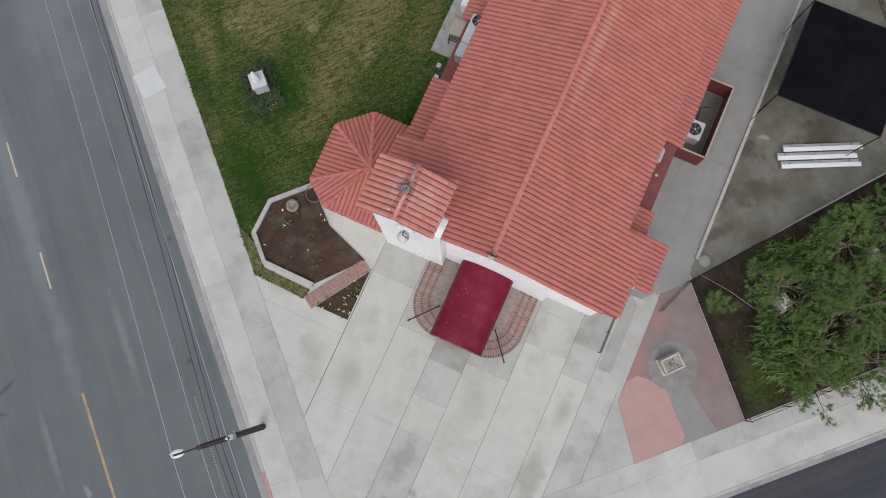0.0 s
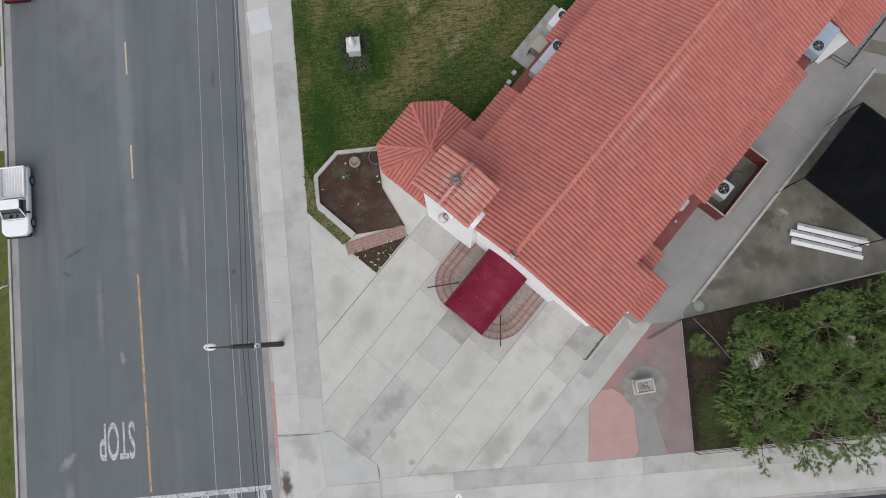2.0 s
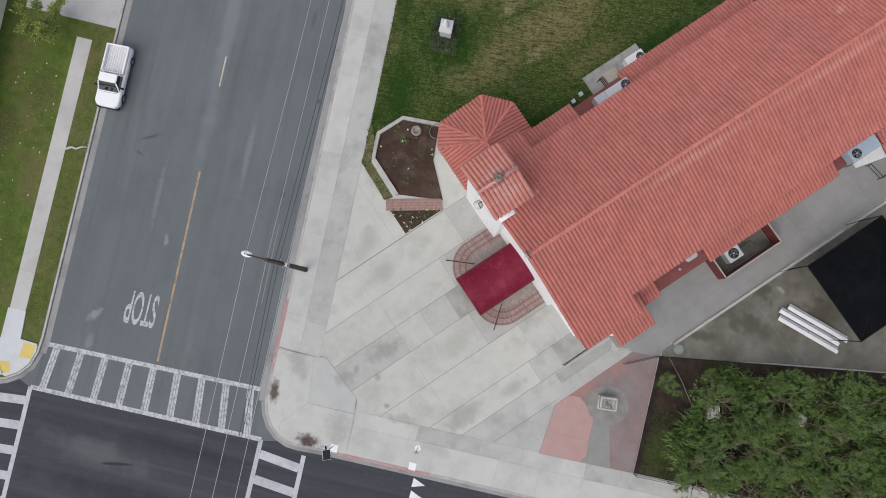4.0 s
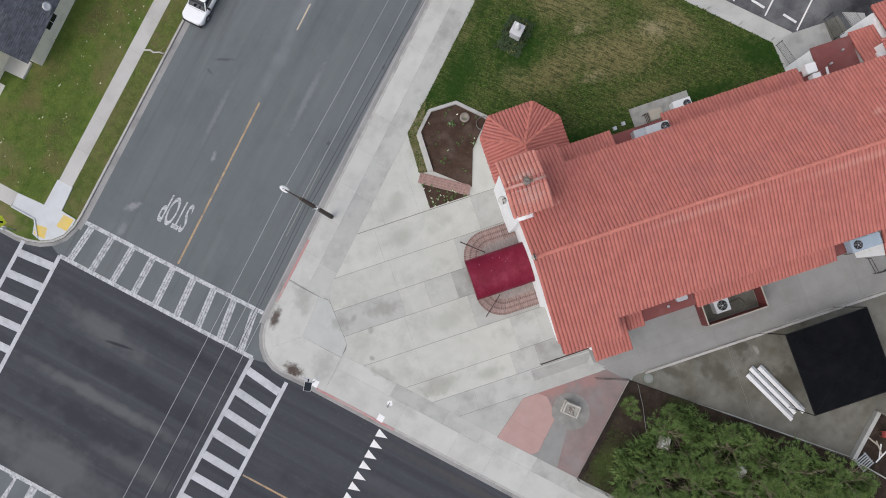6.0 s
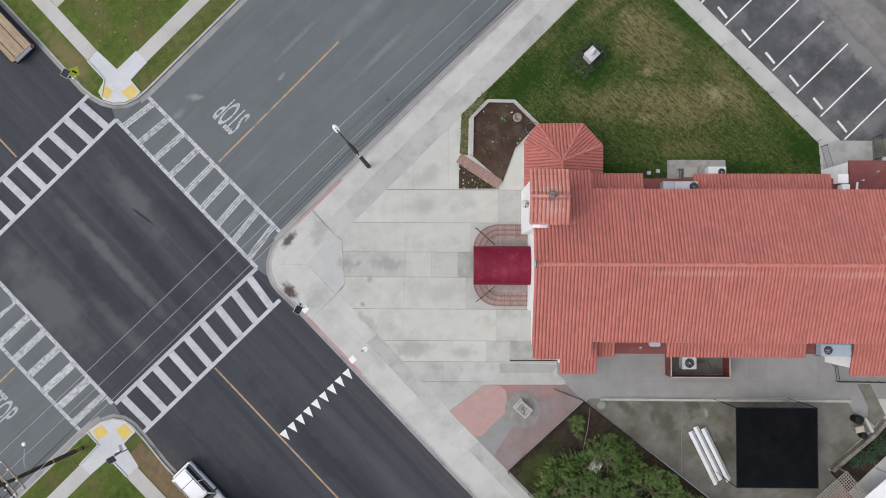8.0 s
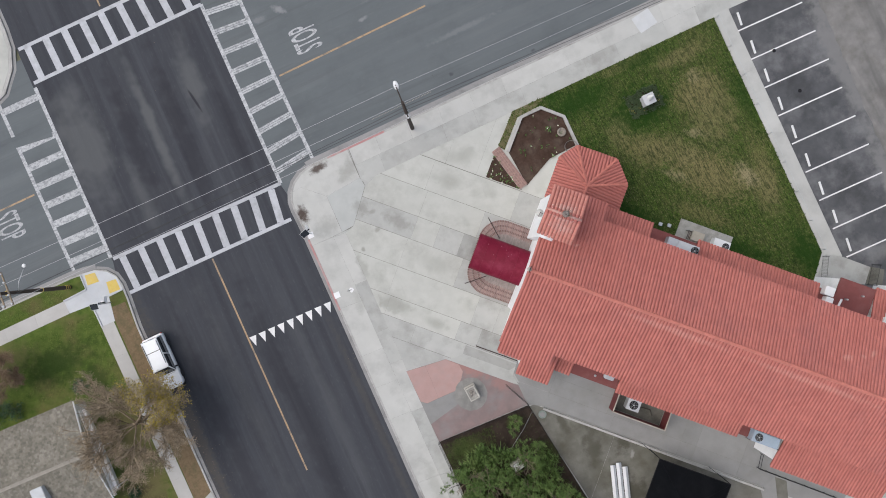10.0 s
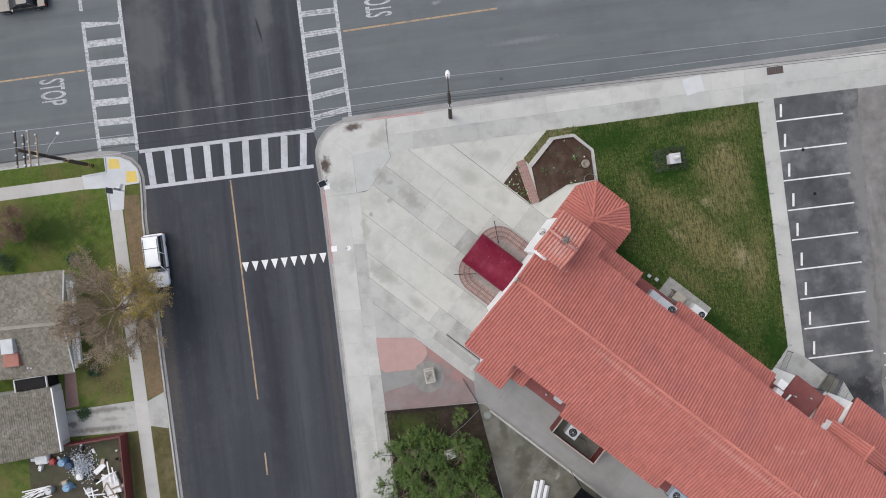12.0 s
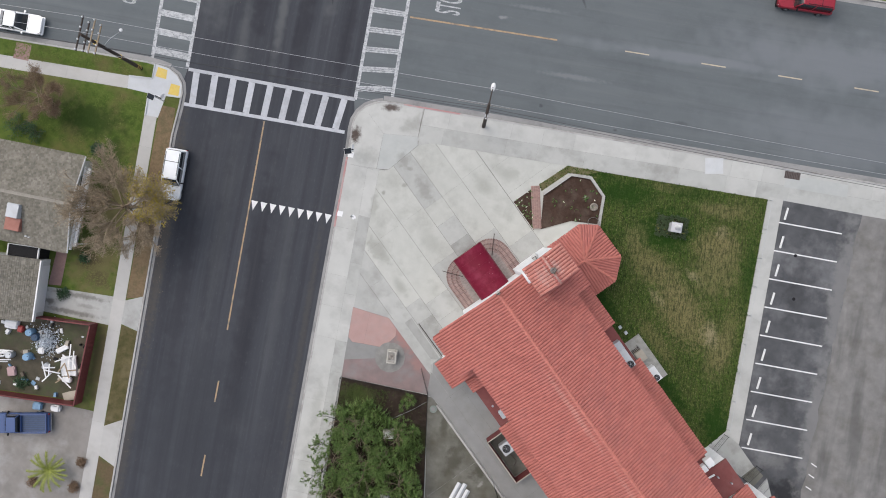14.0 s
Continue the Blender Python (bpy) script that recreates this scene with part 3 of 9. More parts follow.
line_se = [(xE(-FAR), -FAR)] + [(xE(y), y) for y in (-120, -60, -30, -15, 0, 5)] + ARC_SE[::-1] + [(x, yS(x)) for x in (-4, 5, 15, 25, 35, 50, 90, FAR)]
kerb_and_gutter("kerb_1", line_se, 1)
ARC_NE = [(-8.2, 28.7), (-9.3, 28.72), (-10.4, 29.0), (-11.2, 29.62), (-11.8, 30.5), (-12.12, 31.4), (-12.3, 32.4)]
line_ne = [(x, yN(x)) for x in (FAR, 90, 40, 20, 5, -4)] + ARC_NE + [(-12.5, 39.2), (-14.5, 90), (-27.5, FAR)]
kerb_and_gutter("kerb_2", line_ne, 1)
ARC_SW = [(-31.5, 10.3), (-30.2, 10.24), (-29.2, 10.1), (-28.3, 9.7), (-27.7, 9.0), (-27.45, 8.1), (-27.42, 6.7)]
line_sw = [(-FAR, yS(-FAR)), (-90, yS(-90)), (-50, yS(-50)), (-40, yS(-40) + 0.05)] + ARC_SW + [(xW(y), y) for y in (4, -5, -15, -30, -60, -120, -FAR)]
kerb_and_gutter("kerb_3", line_sw, 1)
ARC_NW = [(-28.9, 33.0), (-29.0, 31.2), (-29.6, 29.4), (-31.0, 27.6), (-33.0, 26.7)]
line_nw = [(-45, FAR), (-31, 90), (-29.2, 40)] + ARC_NW + [(-45, yN(-45)), (-90, yN(-90)), (-FAR, yN(-FAR))]
kerb_and_gutter("kerb_4", line_nw, 1)


def inside_line(line, d):
    """The same line moved d metres to its right."""
    out = []
    for i, p in enumerate(line):
        a, b = Vector(line[max(i - 1, 0)]), Vector(line[min(i + 1, len(line) - 1)])
        k = (b - a).normalized()
        out.append((p[0] + k.y * d, p[1] - k.x * d))
    return out


def clip(poly, n, c):
    """The part of a polygon with n . p <= c."""
    out = []
    for a, b in zip(poly, poly[1:] + poly[:1]):
        da, db = a[0] * n[0] + a[1] * n[1] - c, b[0] * n[0] + b[1] * n[1] - c
        if da <= 0:
            out.append(a)
        if (da < 0 < db) or (db < 0 < da):
            t = da / (da - db)
            out.append((a[0] + t * (b[0] - a[0]), a[1] + t * (b[1] - a[1])))
    return out


def area(poly):
    return abs(sum(a[0] * b[1] - b[0] * a[1] for a, b in zip(poly, poly[1:] + poly[:1]))) / 2


def shrink(poly, d):
    """A polygon drawn in by d along its corners' bisectors."""
    pts = []
    for p in poly:
        if not pts or (Vector(p) - Vector(pts[-1])).length > 0.03:
            pts.append(p)
    if len(pts) > 2 and (Vector(pts[0]) - Vector(pts[-1])).length < 0.03:
        pts.pop()
    n = len(pts)
    if n < 3:
        return []
    s = 1 if sum(a[0] * b[1] - b[0] * a[1] for a, b in zip(pts, pts[1:] + pts[:1])) > 0 else -1
    out = []
    for i in range(n):
        a, p, b = Vector(pts[i - 1]), Vector(pts[i]), Vector(pts[(i + 1) % n])
        e, f = (p - a).normalized(), (b - p).normalized()
        k = Vector((-e.y - f.y, e.x + f.x)) * s
        if k.length < 1e-4:
            out.append(tuple(p))
            continue
        k = k.normalized() * min(d / max(0.35, k.normalized().dot(Vector((-e.y, e.x)) * s)), 3 * d)
        out.append(tuple(p + k))
    return out

# the church's block: a bed of mortar under separate slabs
block = [p for p in inside_line(line_se, 0.16)]
block_poly = block + [(FAR, -FAR)]
base_se = prism(block_poly, -0.1, KZ - 0.02)
pav = thing("pavement", base_se, M_GREYC, "light grey concrete plaza and pavements round the church, laid in slabs", "pavement", kind="structure")


def slab(poly, material, z=KZ, gap=0.005, name="slab"):
    poly = shrink(poly, gap)
    if len(poly) < 3 or area(poly) < 0.05:
        return
    part(name, prism(poly, z - 0.1, z), material, pav)


SA, CA = math.sin(A_CH), math.cos(A_CH)


def cell(poly, u0, u1, v0, v1):
    """A polygon's part inside a rectangle of the church's own axes."""
    for n, c in (((-CA, -SA), -u0), ((CA, SA), u1), ((SA, -CA), -v0), ((-SA, CA), v1)):
        off = n[0] * O_CH[0] + n[1] * O_CH[1]
        poly = clip(poly, n, c + off)
        if len(poly) < 3:
            return []
    return poly


# pavement along both streets: two rows of slabs each
def lineA(x, d): return (x, yS(x) - d)
def lineB(y, d): return (xE(y) + d, y)


rj = random.Random(8)
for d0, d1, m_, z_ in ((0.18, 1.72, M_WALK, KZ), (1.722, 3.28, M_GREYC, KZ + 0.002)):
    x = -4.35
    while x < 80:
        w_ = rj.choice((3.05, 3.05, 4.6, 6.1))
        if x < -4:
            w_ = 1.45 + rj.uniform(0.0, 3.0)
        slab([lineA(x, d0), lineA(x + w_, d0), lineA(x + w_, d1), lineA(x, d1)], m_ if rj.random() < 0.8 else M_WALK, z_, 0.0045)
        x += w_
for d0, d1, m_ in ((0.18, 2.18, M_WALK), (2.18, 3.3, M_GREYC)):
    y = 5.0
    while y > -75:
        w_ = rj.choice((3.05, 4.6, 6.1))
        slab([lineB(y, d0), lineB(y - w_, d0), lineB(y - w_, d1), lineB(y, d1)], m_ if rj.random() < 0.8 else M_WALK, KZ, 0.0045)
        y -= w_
# the corner itself
kerbside = [(-10.56, 5.0), (-10.52, 6.4), (-10.6, 7.4), (-10.7, 8.5), (-10.67, 9.25), (-10.38, 10.05), (-9.88, 10.7), (-9.12, 11.2), (-8.36, 11.48), (-7.4, 11.6), (-4.5, 11.75)]
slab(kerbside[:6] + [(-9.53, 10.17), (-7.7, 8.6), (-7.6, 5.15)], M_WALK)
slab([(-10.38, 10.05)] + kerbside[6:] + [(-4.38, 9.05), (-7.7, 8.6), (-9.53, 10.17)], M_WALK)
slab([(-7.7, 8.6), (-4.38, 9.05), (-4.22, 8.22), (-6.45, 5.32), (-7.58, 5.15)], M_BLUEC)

# plaza between the pavements and the church
plaza = [(-4.2, 8.2), (-3.0, yS(-3) - 3.3), (13.6, yS(13.6) - 3.3), (14.9, 4.3), (12.5, -1.0), (10, -5), (5.5, -12), (3.6, -15.7), (2.1, -15.05), (1.2, -13.2), (-3.3, -9.3), (xE(-9.3) + 3.32, -9.3), (xE(5) + 3.32, 5.0), (-6.45, 5.3)]
STRIPS = [
    (6.36, 40, [-40, -9.0, -6.1, 40]),
    (3.60, 6.34, [-40, -9.9, -1.92, 0.2, 40]),
    (1.15, 3.58, [-40, -9.6, -4.2, 40]),
    (-0.95, 1.13, [-40, -9.6, -7.48, -5.27, 40]),
    (-3.60, -0.97, [-40, -9.8, -4.6, 40]),
    (-6.22, -3.62, [-40, -9.8, -2.05, 0.0, 40]),
    (-7.95, -6.24, [-40, -9.5, -2.9, -0.9, 40]),
    (-9.6, -7.97, [-40, -6.5, -1.6, 3.0, 40]),
    (-40, -9.62, [-40, 3.4, 40]),
]
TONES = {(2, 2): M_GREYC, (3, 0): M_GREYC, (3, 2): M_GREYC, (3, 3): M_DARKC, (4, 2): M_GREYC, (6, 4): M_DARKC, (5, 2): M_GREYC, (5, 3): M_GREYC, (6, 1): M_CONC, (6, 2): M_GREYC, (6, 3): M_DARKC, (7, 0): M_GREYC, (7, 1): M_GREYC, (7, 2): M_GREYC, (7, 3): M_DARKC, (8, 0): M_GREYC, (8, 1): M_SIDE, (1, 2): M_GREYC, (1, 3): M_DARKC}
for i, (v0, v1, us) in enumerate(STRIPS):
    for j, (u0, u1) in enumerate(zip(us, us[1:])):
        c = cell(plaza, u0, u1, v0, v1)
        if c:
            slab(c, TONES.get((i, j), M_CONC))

for i, bed_ in enumerate((plaza, [lineA(-4.4, 0.18), lineA(80, 0.18), lineA(80, 3.27), lineA(-4.4, 3.27)], [lineB(5.0, 0.18), lineB(-75, 0.18), lineB(-75, 3.29), lineB(5.0, 3.29)], kerbside + [(-4.2, 8.2), (-6.4, 5.2)])):
    part("mortar_bed", prism(bed_, 0.0, KZ - 0.014 - 0.0015 * i), M_JOINT, pav, "dark mortar in the joints")

# raised kerb line that runs from the pole's slab to the beds
k = bmesh.new()
prism([ch(-11.2, 6.33), ch(-2.0, 6.33), ch(-2.0, 6.385), ch(-11.2, 6.385)], 0.05, KZ + 0.004, k)
part("joint_strip", k, M_JOINT, pav, "narrow dark joint between slabs")

# red-tinted corner with a round pad
red = [(-6.84, -8.36), (-3.21, -8.63), (1.92, -13.12), (2.0, -14.37), (2.1, -15.02), (-6.43, -15.2)]
slab(red, M_RED_FADE, KZ + 0.004)
slab([(-6.84, -8.38), (-5.1, -8.52), (-5.05, -11.6), (-6.15, -11.67), (-6.63, -11.31)], M_RED_CONC, KZ + 0.010, 0.006)
slab([(-5.1, -8.52), (-3.21, -8.65), (-2.3, -9.5), (-2.2, -10.2), (-2.56, -10.75), (-3.35, -11.54), (-5.05, -11.6)], M_RED_CONC, KZ + 0.010, 0.006)
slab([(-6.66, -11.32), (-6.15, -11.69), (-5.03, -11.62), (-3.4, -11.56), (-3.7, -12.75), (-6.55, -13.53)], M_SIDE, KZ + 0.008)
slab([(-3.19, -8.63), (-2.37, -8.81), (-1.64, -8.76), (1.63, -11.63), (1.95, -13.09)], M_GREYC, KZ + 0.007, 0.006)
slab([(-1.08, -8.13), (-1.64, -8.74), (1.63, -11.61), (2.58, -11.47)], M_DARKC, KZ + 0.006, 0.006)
M_ROUND = mat("blotched_round_pad", (0.175, 0.172, 0.16), (0.265, 0.26, 0.245), 1.8, 0.9, 0.15, 40, (0.30, 0.29, 0.275), 1.1, 0.6, detail=10)
rpad = random.Random(4)
rim_ = [1.45 + rpad.uniform(-0.035, 0.03) for _ in range(48)]
pad = prism([(rim_[i] * math.cos(i * math.pi / 24), rim_[i] * math.sin(i * math.pi / 24)) for i in range(48)], KZ - 0.05, KZ + 0.03, bevel=0.012)
part("round_pad", pad, M_ROUND, pav, "round grey concrete pad", at=pose(-2.26, -12.32, 0))

# service court on the south side
court_poly = [(2.0, -15.2), (3.2, -15.2), tuple(ch(27.07, -10.95).xy), tuple(ch(28.21, -12.13).xy), (18.3, -32.35), (5.45, -32.35), (3.75, -23.2)]
slab([(9.5, -32.34), (13.45, -32.34), (13.45, -34.2), (9.5, -34.2)], M_STAINED, KZ + 0.003, 0.0)
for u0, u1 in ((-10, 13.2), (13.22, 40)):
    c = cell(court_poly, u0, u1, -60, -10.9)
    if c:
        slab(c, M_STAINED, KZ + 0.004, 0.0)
side = [tuple(ch(u, v).xy) for u, v in ((2.9, -7.0), (34, -7.0), (34, -10.8), (6.6, -10.8), (5.4, -11.0), (3.0, -8.9))]
part("mortar_bed", prism(side, 0.0, KZ - 0.003), M_JOINT, pav, "dark mortar in the joints")
LONG = ((2, 6.55), (6.55, 12.6), (12.6, 18.85), (18.85, 20.25), (20.25, 24.4), (24.4, 40))
SIDE_CELLS = [(6.55, 11.9, -9.47, -8.05), (6.55, 11.9, -8.05, -6.9), (2, 6.55, -9.47, -6.9)]
SIDE_CELLS += [(u0, u1, -9.47, -6.9) for u0, u1 in ((11.9, 18.85),) + LONG[3:]] + [(u0, u1, -11.2, -9.47) for u0, u1 in LONG]
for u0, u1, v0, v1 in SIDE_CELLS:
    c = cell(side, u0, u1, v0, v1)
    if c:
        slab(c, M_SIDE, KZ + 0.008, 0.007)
kw = bmesh.new()
prism([ch(6.5, -10.86), ch(27.05, -10.88), ch(27.05, -11.08), ch(6.5, -11.06)], 0, 0.36, kw, 0.02)
thing("low_wall", kw, M_KERB, "low pale concrete kerb wall beside the side path", "wall", kind="structure")

# lawn, beds
lawn_poly = [(13.5, 9.68), (29.75, 10.68), (30.95, -12.0), (29.4, -14.0), tuple(ch(24.1, 6.6).xy), tuple(ch(5.6, 6.6).xy), tuple(ch(5.9, 9.5).xy), tuple(ch(4.4, 11.1).xy), tuple(ch(1.6, 11.75).xy), (14.62, 4.4), (14.36, 7.5), (12.72, 9.1), (12.2, 9.08)]
thing("lawn", prism(lawn_poly, -0.05, KZ + 0.03), M_TURF, "mown lawn beside the church with yellowed patches", "lawn", kind="structure")
wedge_poly = [(10.3, 9.55), (13.48, 9.7), (12.7, 9.1), (10.5, 8.86), (8.4, 6.6), (8.0, 7.15)]
M_WORN = mat("worn_grass_soil", (0.09, 0.09, 0.035), (0.17, 0.145, 0.08), 1.5, 0.95, 0.5, 40, (0.24, 0.215, 0.15), 0.5, 0.8, spec=0.2)
thing("lawn", prism(wedge_poly, -0.05, KZ + 0.03), M_WORN, "narrow wedge of worn grass outside the planter", "lawn", kind="structure")
strip_poly = [(29.8, 10.95), (31.2, 11.0), (32.45, -12.9), (31.0, -12.05)]
for i in range(8):
    a, b = i / 8, (i + 1) / 8
    slab([lerp2(strip_poly[0], strip_poly[3], a), lerp2(strip_poly[1], strip_poly[2], a), lerp2(strip_poly[1], strip_poly[2], b), lerp2(strip_poly[0], strip_poly[3], b)], M_WALK, KZ + 0.02)
rlot = random.Random(6)
edge_ = [(38.85 + 0.021 * (11 - y_) + rlot.uniform(-0.16, 0.16), y_) for y_ in [11.25 - 0.8 * i for i in range(64)]]
lot = prism([(31.25, 10.9)] + edge_ + [(30, -40), (30.2, -16), (32.5, -12.95)], -0.05, KZ + 0.003)
thing("parking_lot", lot, M_ASPH_P, "patched dark asphalt of the parking lot", "parking lot", kind="structure")
alley = prism([(38.6, 11.2), (60, 12.4), (60, -60), (39.6, -60)], -0.05, KZ - 0.004)
thing("alley", alley, M_DIRT, "dusty gravel alley beside the parking lot", "alley", kind="structure")

# ================= the church =================
church = holder("church", CH, "white stucco mission church with red barrel-tile roofs", "church")

W_T, L_T, R_T = 0.26, 0.42, 0.122


def tile_ring(r, n=6):
    return [(r * math.cos(math.pi * j / n), 0.68 * r * math.sin(math.pi * j / n)) for j in range(n + 1)]


def one_tile():
    """A tapered half-round tile, its length along -y, from its upper edge at the origin."""
    bm = bmesh.new()
    hi, lo = tile_ring(R_T * 0.975), tile_ring(R_T)
    a = [bm.verts.new((x, 0, z)) for x, z in hi]
    b = [bm.verts.new((x, -L_T - 0.05, z + 0.009)) for x, z in lo]
    for j in range(6):
        bm.faces.new((a[j], a[j + 1], b[j + 1], b[j])).smooth = True
    return bm


TILE_BM = one_tile()
TILE_BM.verts.index_update()
TILE_V = np.array([v.co[:] for v in TILE_BM.verts])
TILE_F = [[v.index for v in f.verts] for f in TILE_BM.faces]
TILE_BM.free()
TILE_MESH = mesh_of("tile", one_tile(), M_TILE_ONE)


def roof(parent, name, p0, e, d, outline, label="", pieces=False, thick=0.12, seed=3, tile_mat=None):
    """A tiled slope: p0 a point of its upper edge, e along it, d down it; outline in those two axes. Tiles run along d."""
    rnd = random.Random(seed)
    p0, e, d = Vector(p0), Vector(e).normalized(), Vector(d).normalized()
    k = e.cross(d)
    if k.z < 0:
        k = -k
    bm = bmesh.new()
    at = lambda s, t, h: p0 + e * s + d * t + k * h
    hi, lo = [bm.verts.new(at(s, t, 0)) for s, t in outline], [bm.verts.new(at(s, t, -thick)) for s, t in outline]
    bm.faces.new(hi)
    bm.faces.new(lo[::-1])
    for i in range(len(outline)):
        j = (i + 1) % len(outline)
        bm.faces.new((hi[i], lo[i], lo[j], hi[j]))
    bmesh.ops.recalc_face_normals(bm, faces=bm.faces[:])
    deck = part(name, bm, M_PAN, parent, label)
    s0, s1 = min(s for s, _ in outline), max(s for s, _ in outline)
    n = max(1, round((s1 - s0) / W_T))
    step = (s1 - s0) / n
    rot = Matrix((e, -d, k)).transposed() if e.cross(-d).dot(k) > 0 else Matrix((-e, -d, k)).transposed()
    verts, faces = [], []
    for i in range(n):
        s = s0 + (i + 0.5) * step
        ts = []
        for (a, ta), (b, tb) in zip(outline, outline[1:] + outline[:1]):
            if (a - s) * (b - s) < 0:
                ts.append(ta + (tb - ta) * (s - a) / (b - a))
        if len(ts) < 2:
            continue
        t0, t1 = min(ts), max(ts)
        m = max(1, math.ceil((t1 - t0) / L_T))
        for j in range(m):
            t = t1 - (j + 1) * L_T + 0.04
            cut = max(0.0, t0 - t)
            place = at(s + rnd.uniform(-0.006, 0.006), t + rnd.uniform(-0.01, 0.01), 0.008 + rnd.uniform(0, 0.004))
            turn = Matrix.Rotation(rnd.uniform(-0.01, 0.01), 3, "Z")
            if pieces and cut == 0:
                part("tile", TILE_MESH, None, deck, at=Matrix.Translation(place) @ (rot @ turn).to_4x4())
                continue
            v = TILE_V.copy()
            v[:, 1] = np.minimum(v[:, 1], -cut)
            q = np.array(rot @ turn)
            base = len(verts)
            verts.extend((v @ q.T + np.array(place)).tolist())
            faces.extend([[base + x for x in f] for f in TILE_F])
    if verts:
        me = bpy.data.meshes.new("tile_field")
        me.from_pydata(verts, [], faces)
        me.validate()
        me.update()
        me.materials.append(tile_mat or M_TILE)
        me.polygons.foreach_set("use_smooth", [True] * len(me.polygons))
        ob = part("tile_field", me, None, deck, kind="stuff")
    return deck


def ridge_piece(r):
    bm = bmesh.new()
    a = [bm.verts.new((0.0, x, z + 0.02)) for x, z in tile_ring(r)]
    b = [bm.verts.new((0.45, x, z)) for x, z in tile_ring(r * 0.86)]
    for j in range(6):
        bm.faces.new((a[j + 1], a[j], b[j], b[j + 1])).smooth = True
    c = [bm.verts.new((0.0, x * 0.85, z * 0.85 + 0.02)) for x, z in tile_ring(r)]
    for j in range(6):
        bm.faces.new((a[j], a[j + 1], c[j + 1], c[j]))
    bmesh.ops.recalc_face_normals(bm, faces=bm.faces[:])
    return mesh_of("ridge_tile", bm, M_TILE_ONE)


RIDGE_MESH = {0.15: ridge_piece(0.15), 0.12: ridge_piece(0.12)}


def ridge_tiles(parent, pts, r=0.15, label=""):
    """Overlapping half-round tiles along a ridge or hip, one by one."""
    for a, b in zip(pts, pts[1:]):
        a, b = Vector(a), Vector(b)
        d = (b - a).normalized()
        side = Vector((0, 0, 1)).cross(d).normalized()
        up = d.cross(side)
        n = max(1, round((b - a).length / 0.4))
        m = Matrix((d, side, up)).transposed().to_4x4()
        for i in range(n):
            part("ridge_tile", RIDGE_MESH[r], None, parent, at=Matrix.Translation(a + d * (i * (b - a).length / n)) @ m)


RZ, SL = 10.1, math.tan(radians(20.5))
CS, SN = math.cos(math.atan(SL)), math.sin(math.atan(SL))
U0, U1 = 0.05, 38.0
EN, ES, EF = 5.45, 5.5, 6.8      # half widths: north eave, south eave, front bay
FB = 4.4                         # depth of the front bay
# main roof, both slopes; the front bay runs lower
roof(church, "roof_slope", (0, 0, RZ), (1, 0, 0), (0, CS, -SN), [(U0, 0), (U1, 0), (U1, EN / CS), (FB, EN / CS), (FB, (EF + 0.1) / CS), (U0 + 0.1, (EF + 0.1) / CS)], "north slope of red barrel tiles", seed=1)
roof(church, "roof_slope", (0, 0, RZ), (1, 0, 0), (0, -CS, -SN), [(U0, 0), (U1, 0), (U1, ES / CS), (FB, ES / CS), (FB, EF / CS), (U0 + 0.15, EF / CS)], "south slope of red barrel tiles", seed=2)
ridge_tiles(church, [(U0, 0, RZ + 0.04), (U1, 0, RZ + 0.04)])

# walls under it
def zr(v): return RZ - 0.14 - abs(v) * SL
w = bmesh.new()
body = [(4.6, -5.1), (U1 - 0.3, -5.1), (U1 - 0.3, 5.1), (4.6, 5.1)]
prism(body, 0.0, zr(5.1) - 0.02, w)
part("nave_wall", w, M_STUCCO, church, "white stucco side walls")
# gabled front: a flat wall whose top follows the roof, the middle third stands forward
def gable(v0, v1, u0, u1, name="front_wall"):
    own = bmesh.new()
    vs = [v0] + ([0.0] if v0 < 0 < v1 else []) + [v1]
    prof = [(v, zr(v)) for v in vs] + [(v1, 0.0), (v0, 0.0)]
    a, b = [own.verts.new((u0, v, z)) for v, z in prof], [own.verts.new((u1, v, z)) for v, z in prof]
    own.faces.new(a)
    own.faces.new(b[::-1])
    for i in range(len(prof)):
        j = (i + 1) % len(prof)
        own.faces.new((a[j], a[i], b[i], b[j]))
    bmesh.ops.recalc_face_normals(own, faces=own.faces[:])
    return part(name, own, M_STUCCO, church, "white stucco gabled front")


gable(-3.6, 2.6, 0.5, 4.25)
gable(-6.5, -3.6, 0.85, 4.25)
gable(2.6, 6.4, 1.6, 4.25)
part("nave_wall", box(4.25, -5.1, 0, 4.6, 5.1, zr(5.1) - 0.05), M_STUCCO, church)

# lower side roofs, felt-covered flats between them
AT = math.atan(0.30)
dN, dS = (0, math.cos(AT), -math.sin(AT)), (0, -math.cos(AT), -math.sin(AT))
for u0, u1 in ((4.45, 9.0), (12.85, 23.4)):
    roof(church, "aisle_roof", (0, 5.0, 5.35), (1, 0, 0), dN, [(u0, 0), (u1, 0), (u1, 2.12), (u0, 2.12)], "low side roof of red barrel tiles", seed=int(u0 * 7))
for u0, u1 in ((4.4, 6.75), (10.7, 21.3)):
    roof(church, "aisle_roof", (0, -5.0, 5.3), (1, 0, 0), dS, [(u0, 0), (u1, 0), (u1, 1.98), (u0, 1.98)], "low side roof of red barrel tiles", seed=int(u0 * 7) + 1)
roof(church, "porch_roof", (0, -5.6, 5.75), (1, 0, 0), dS, [(2.5, 0), (5.3, 0), (5.3, 2.72), (2.5, 2.72)], "projecting side porch roof of red barrel tiles", seed=5)
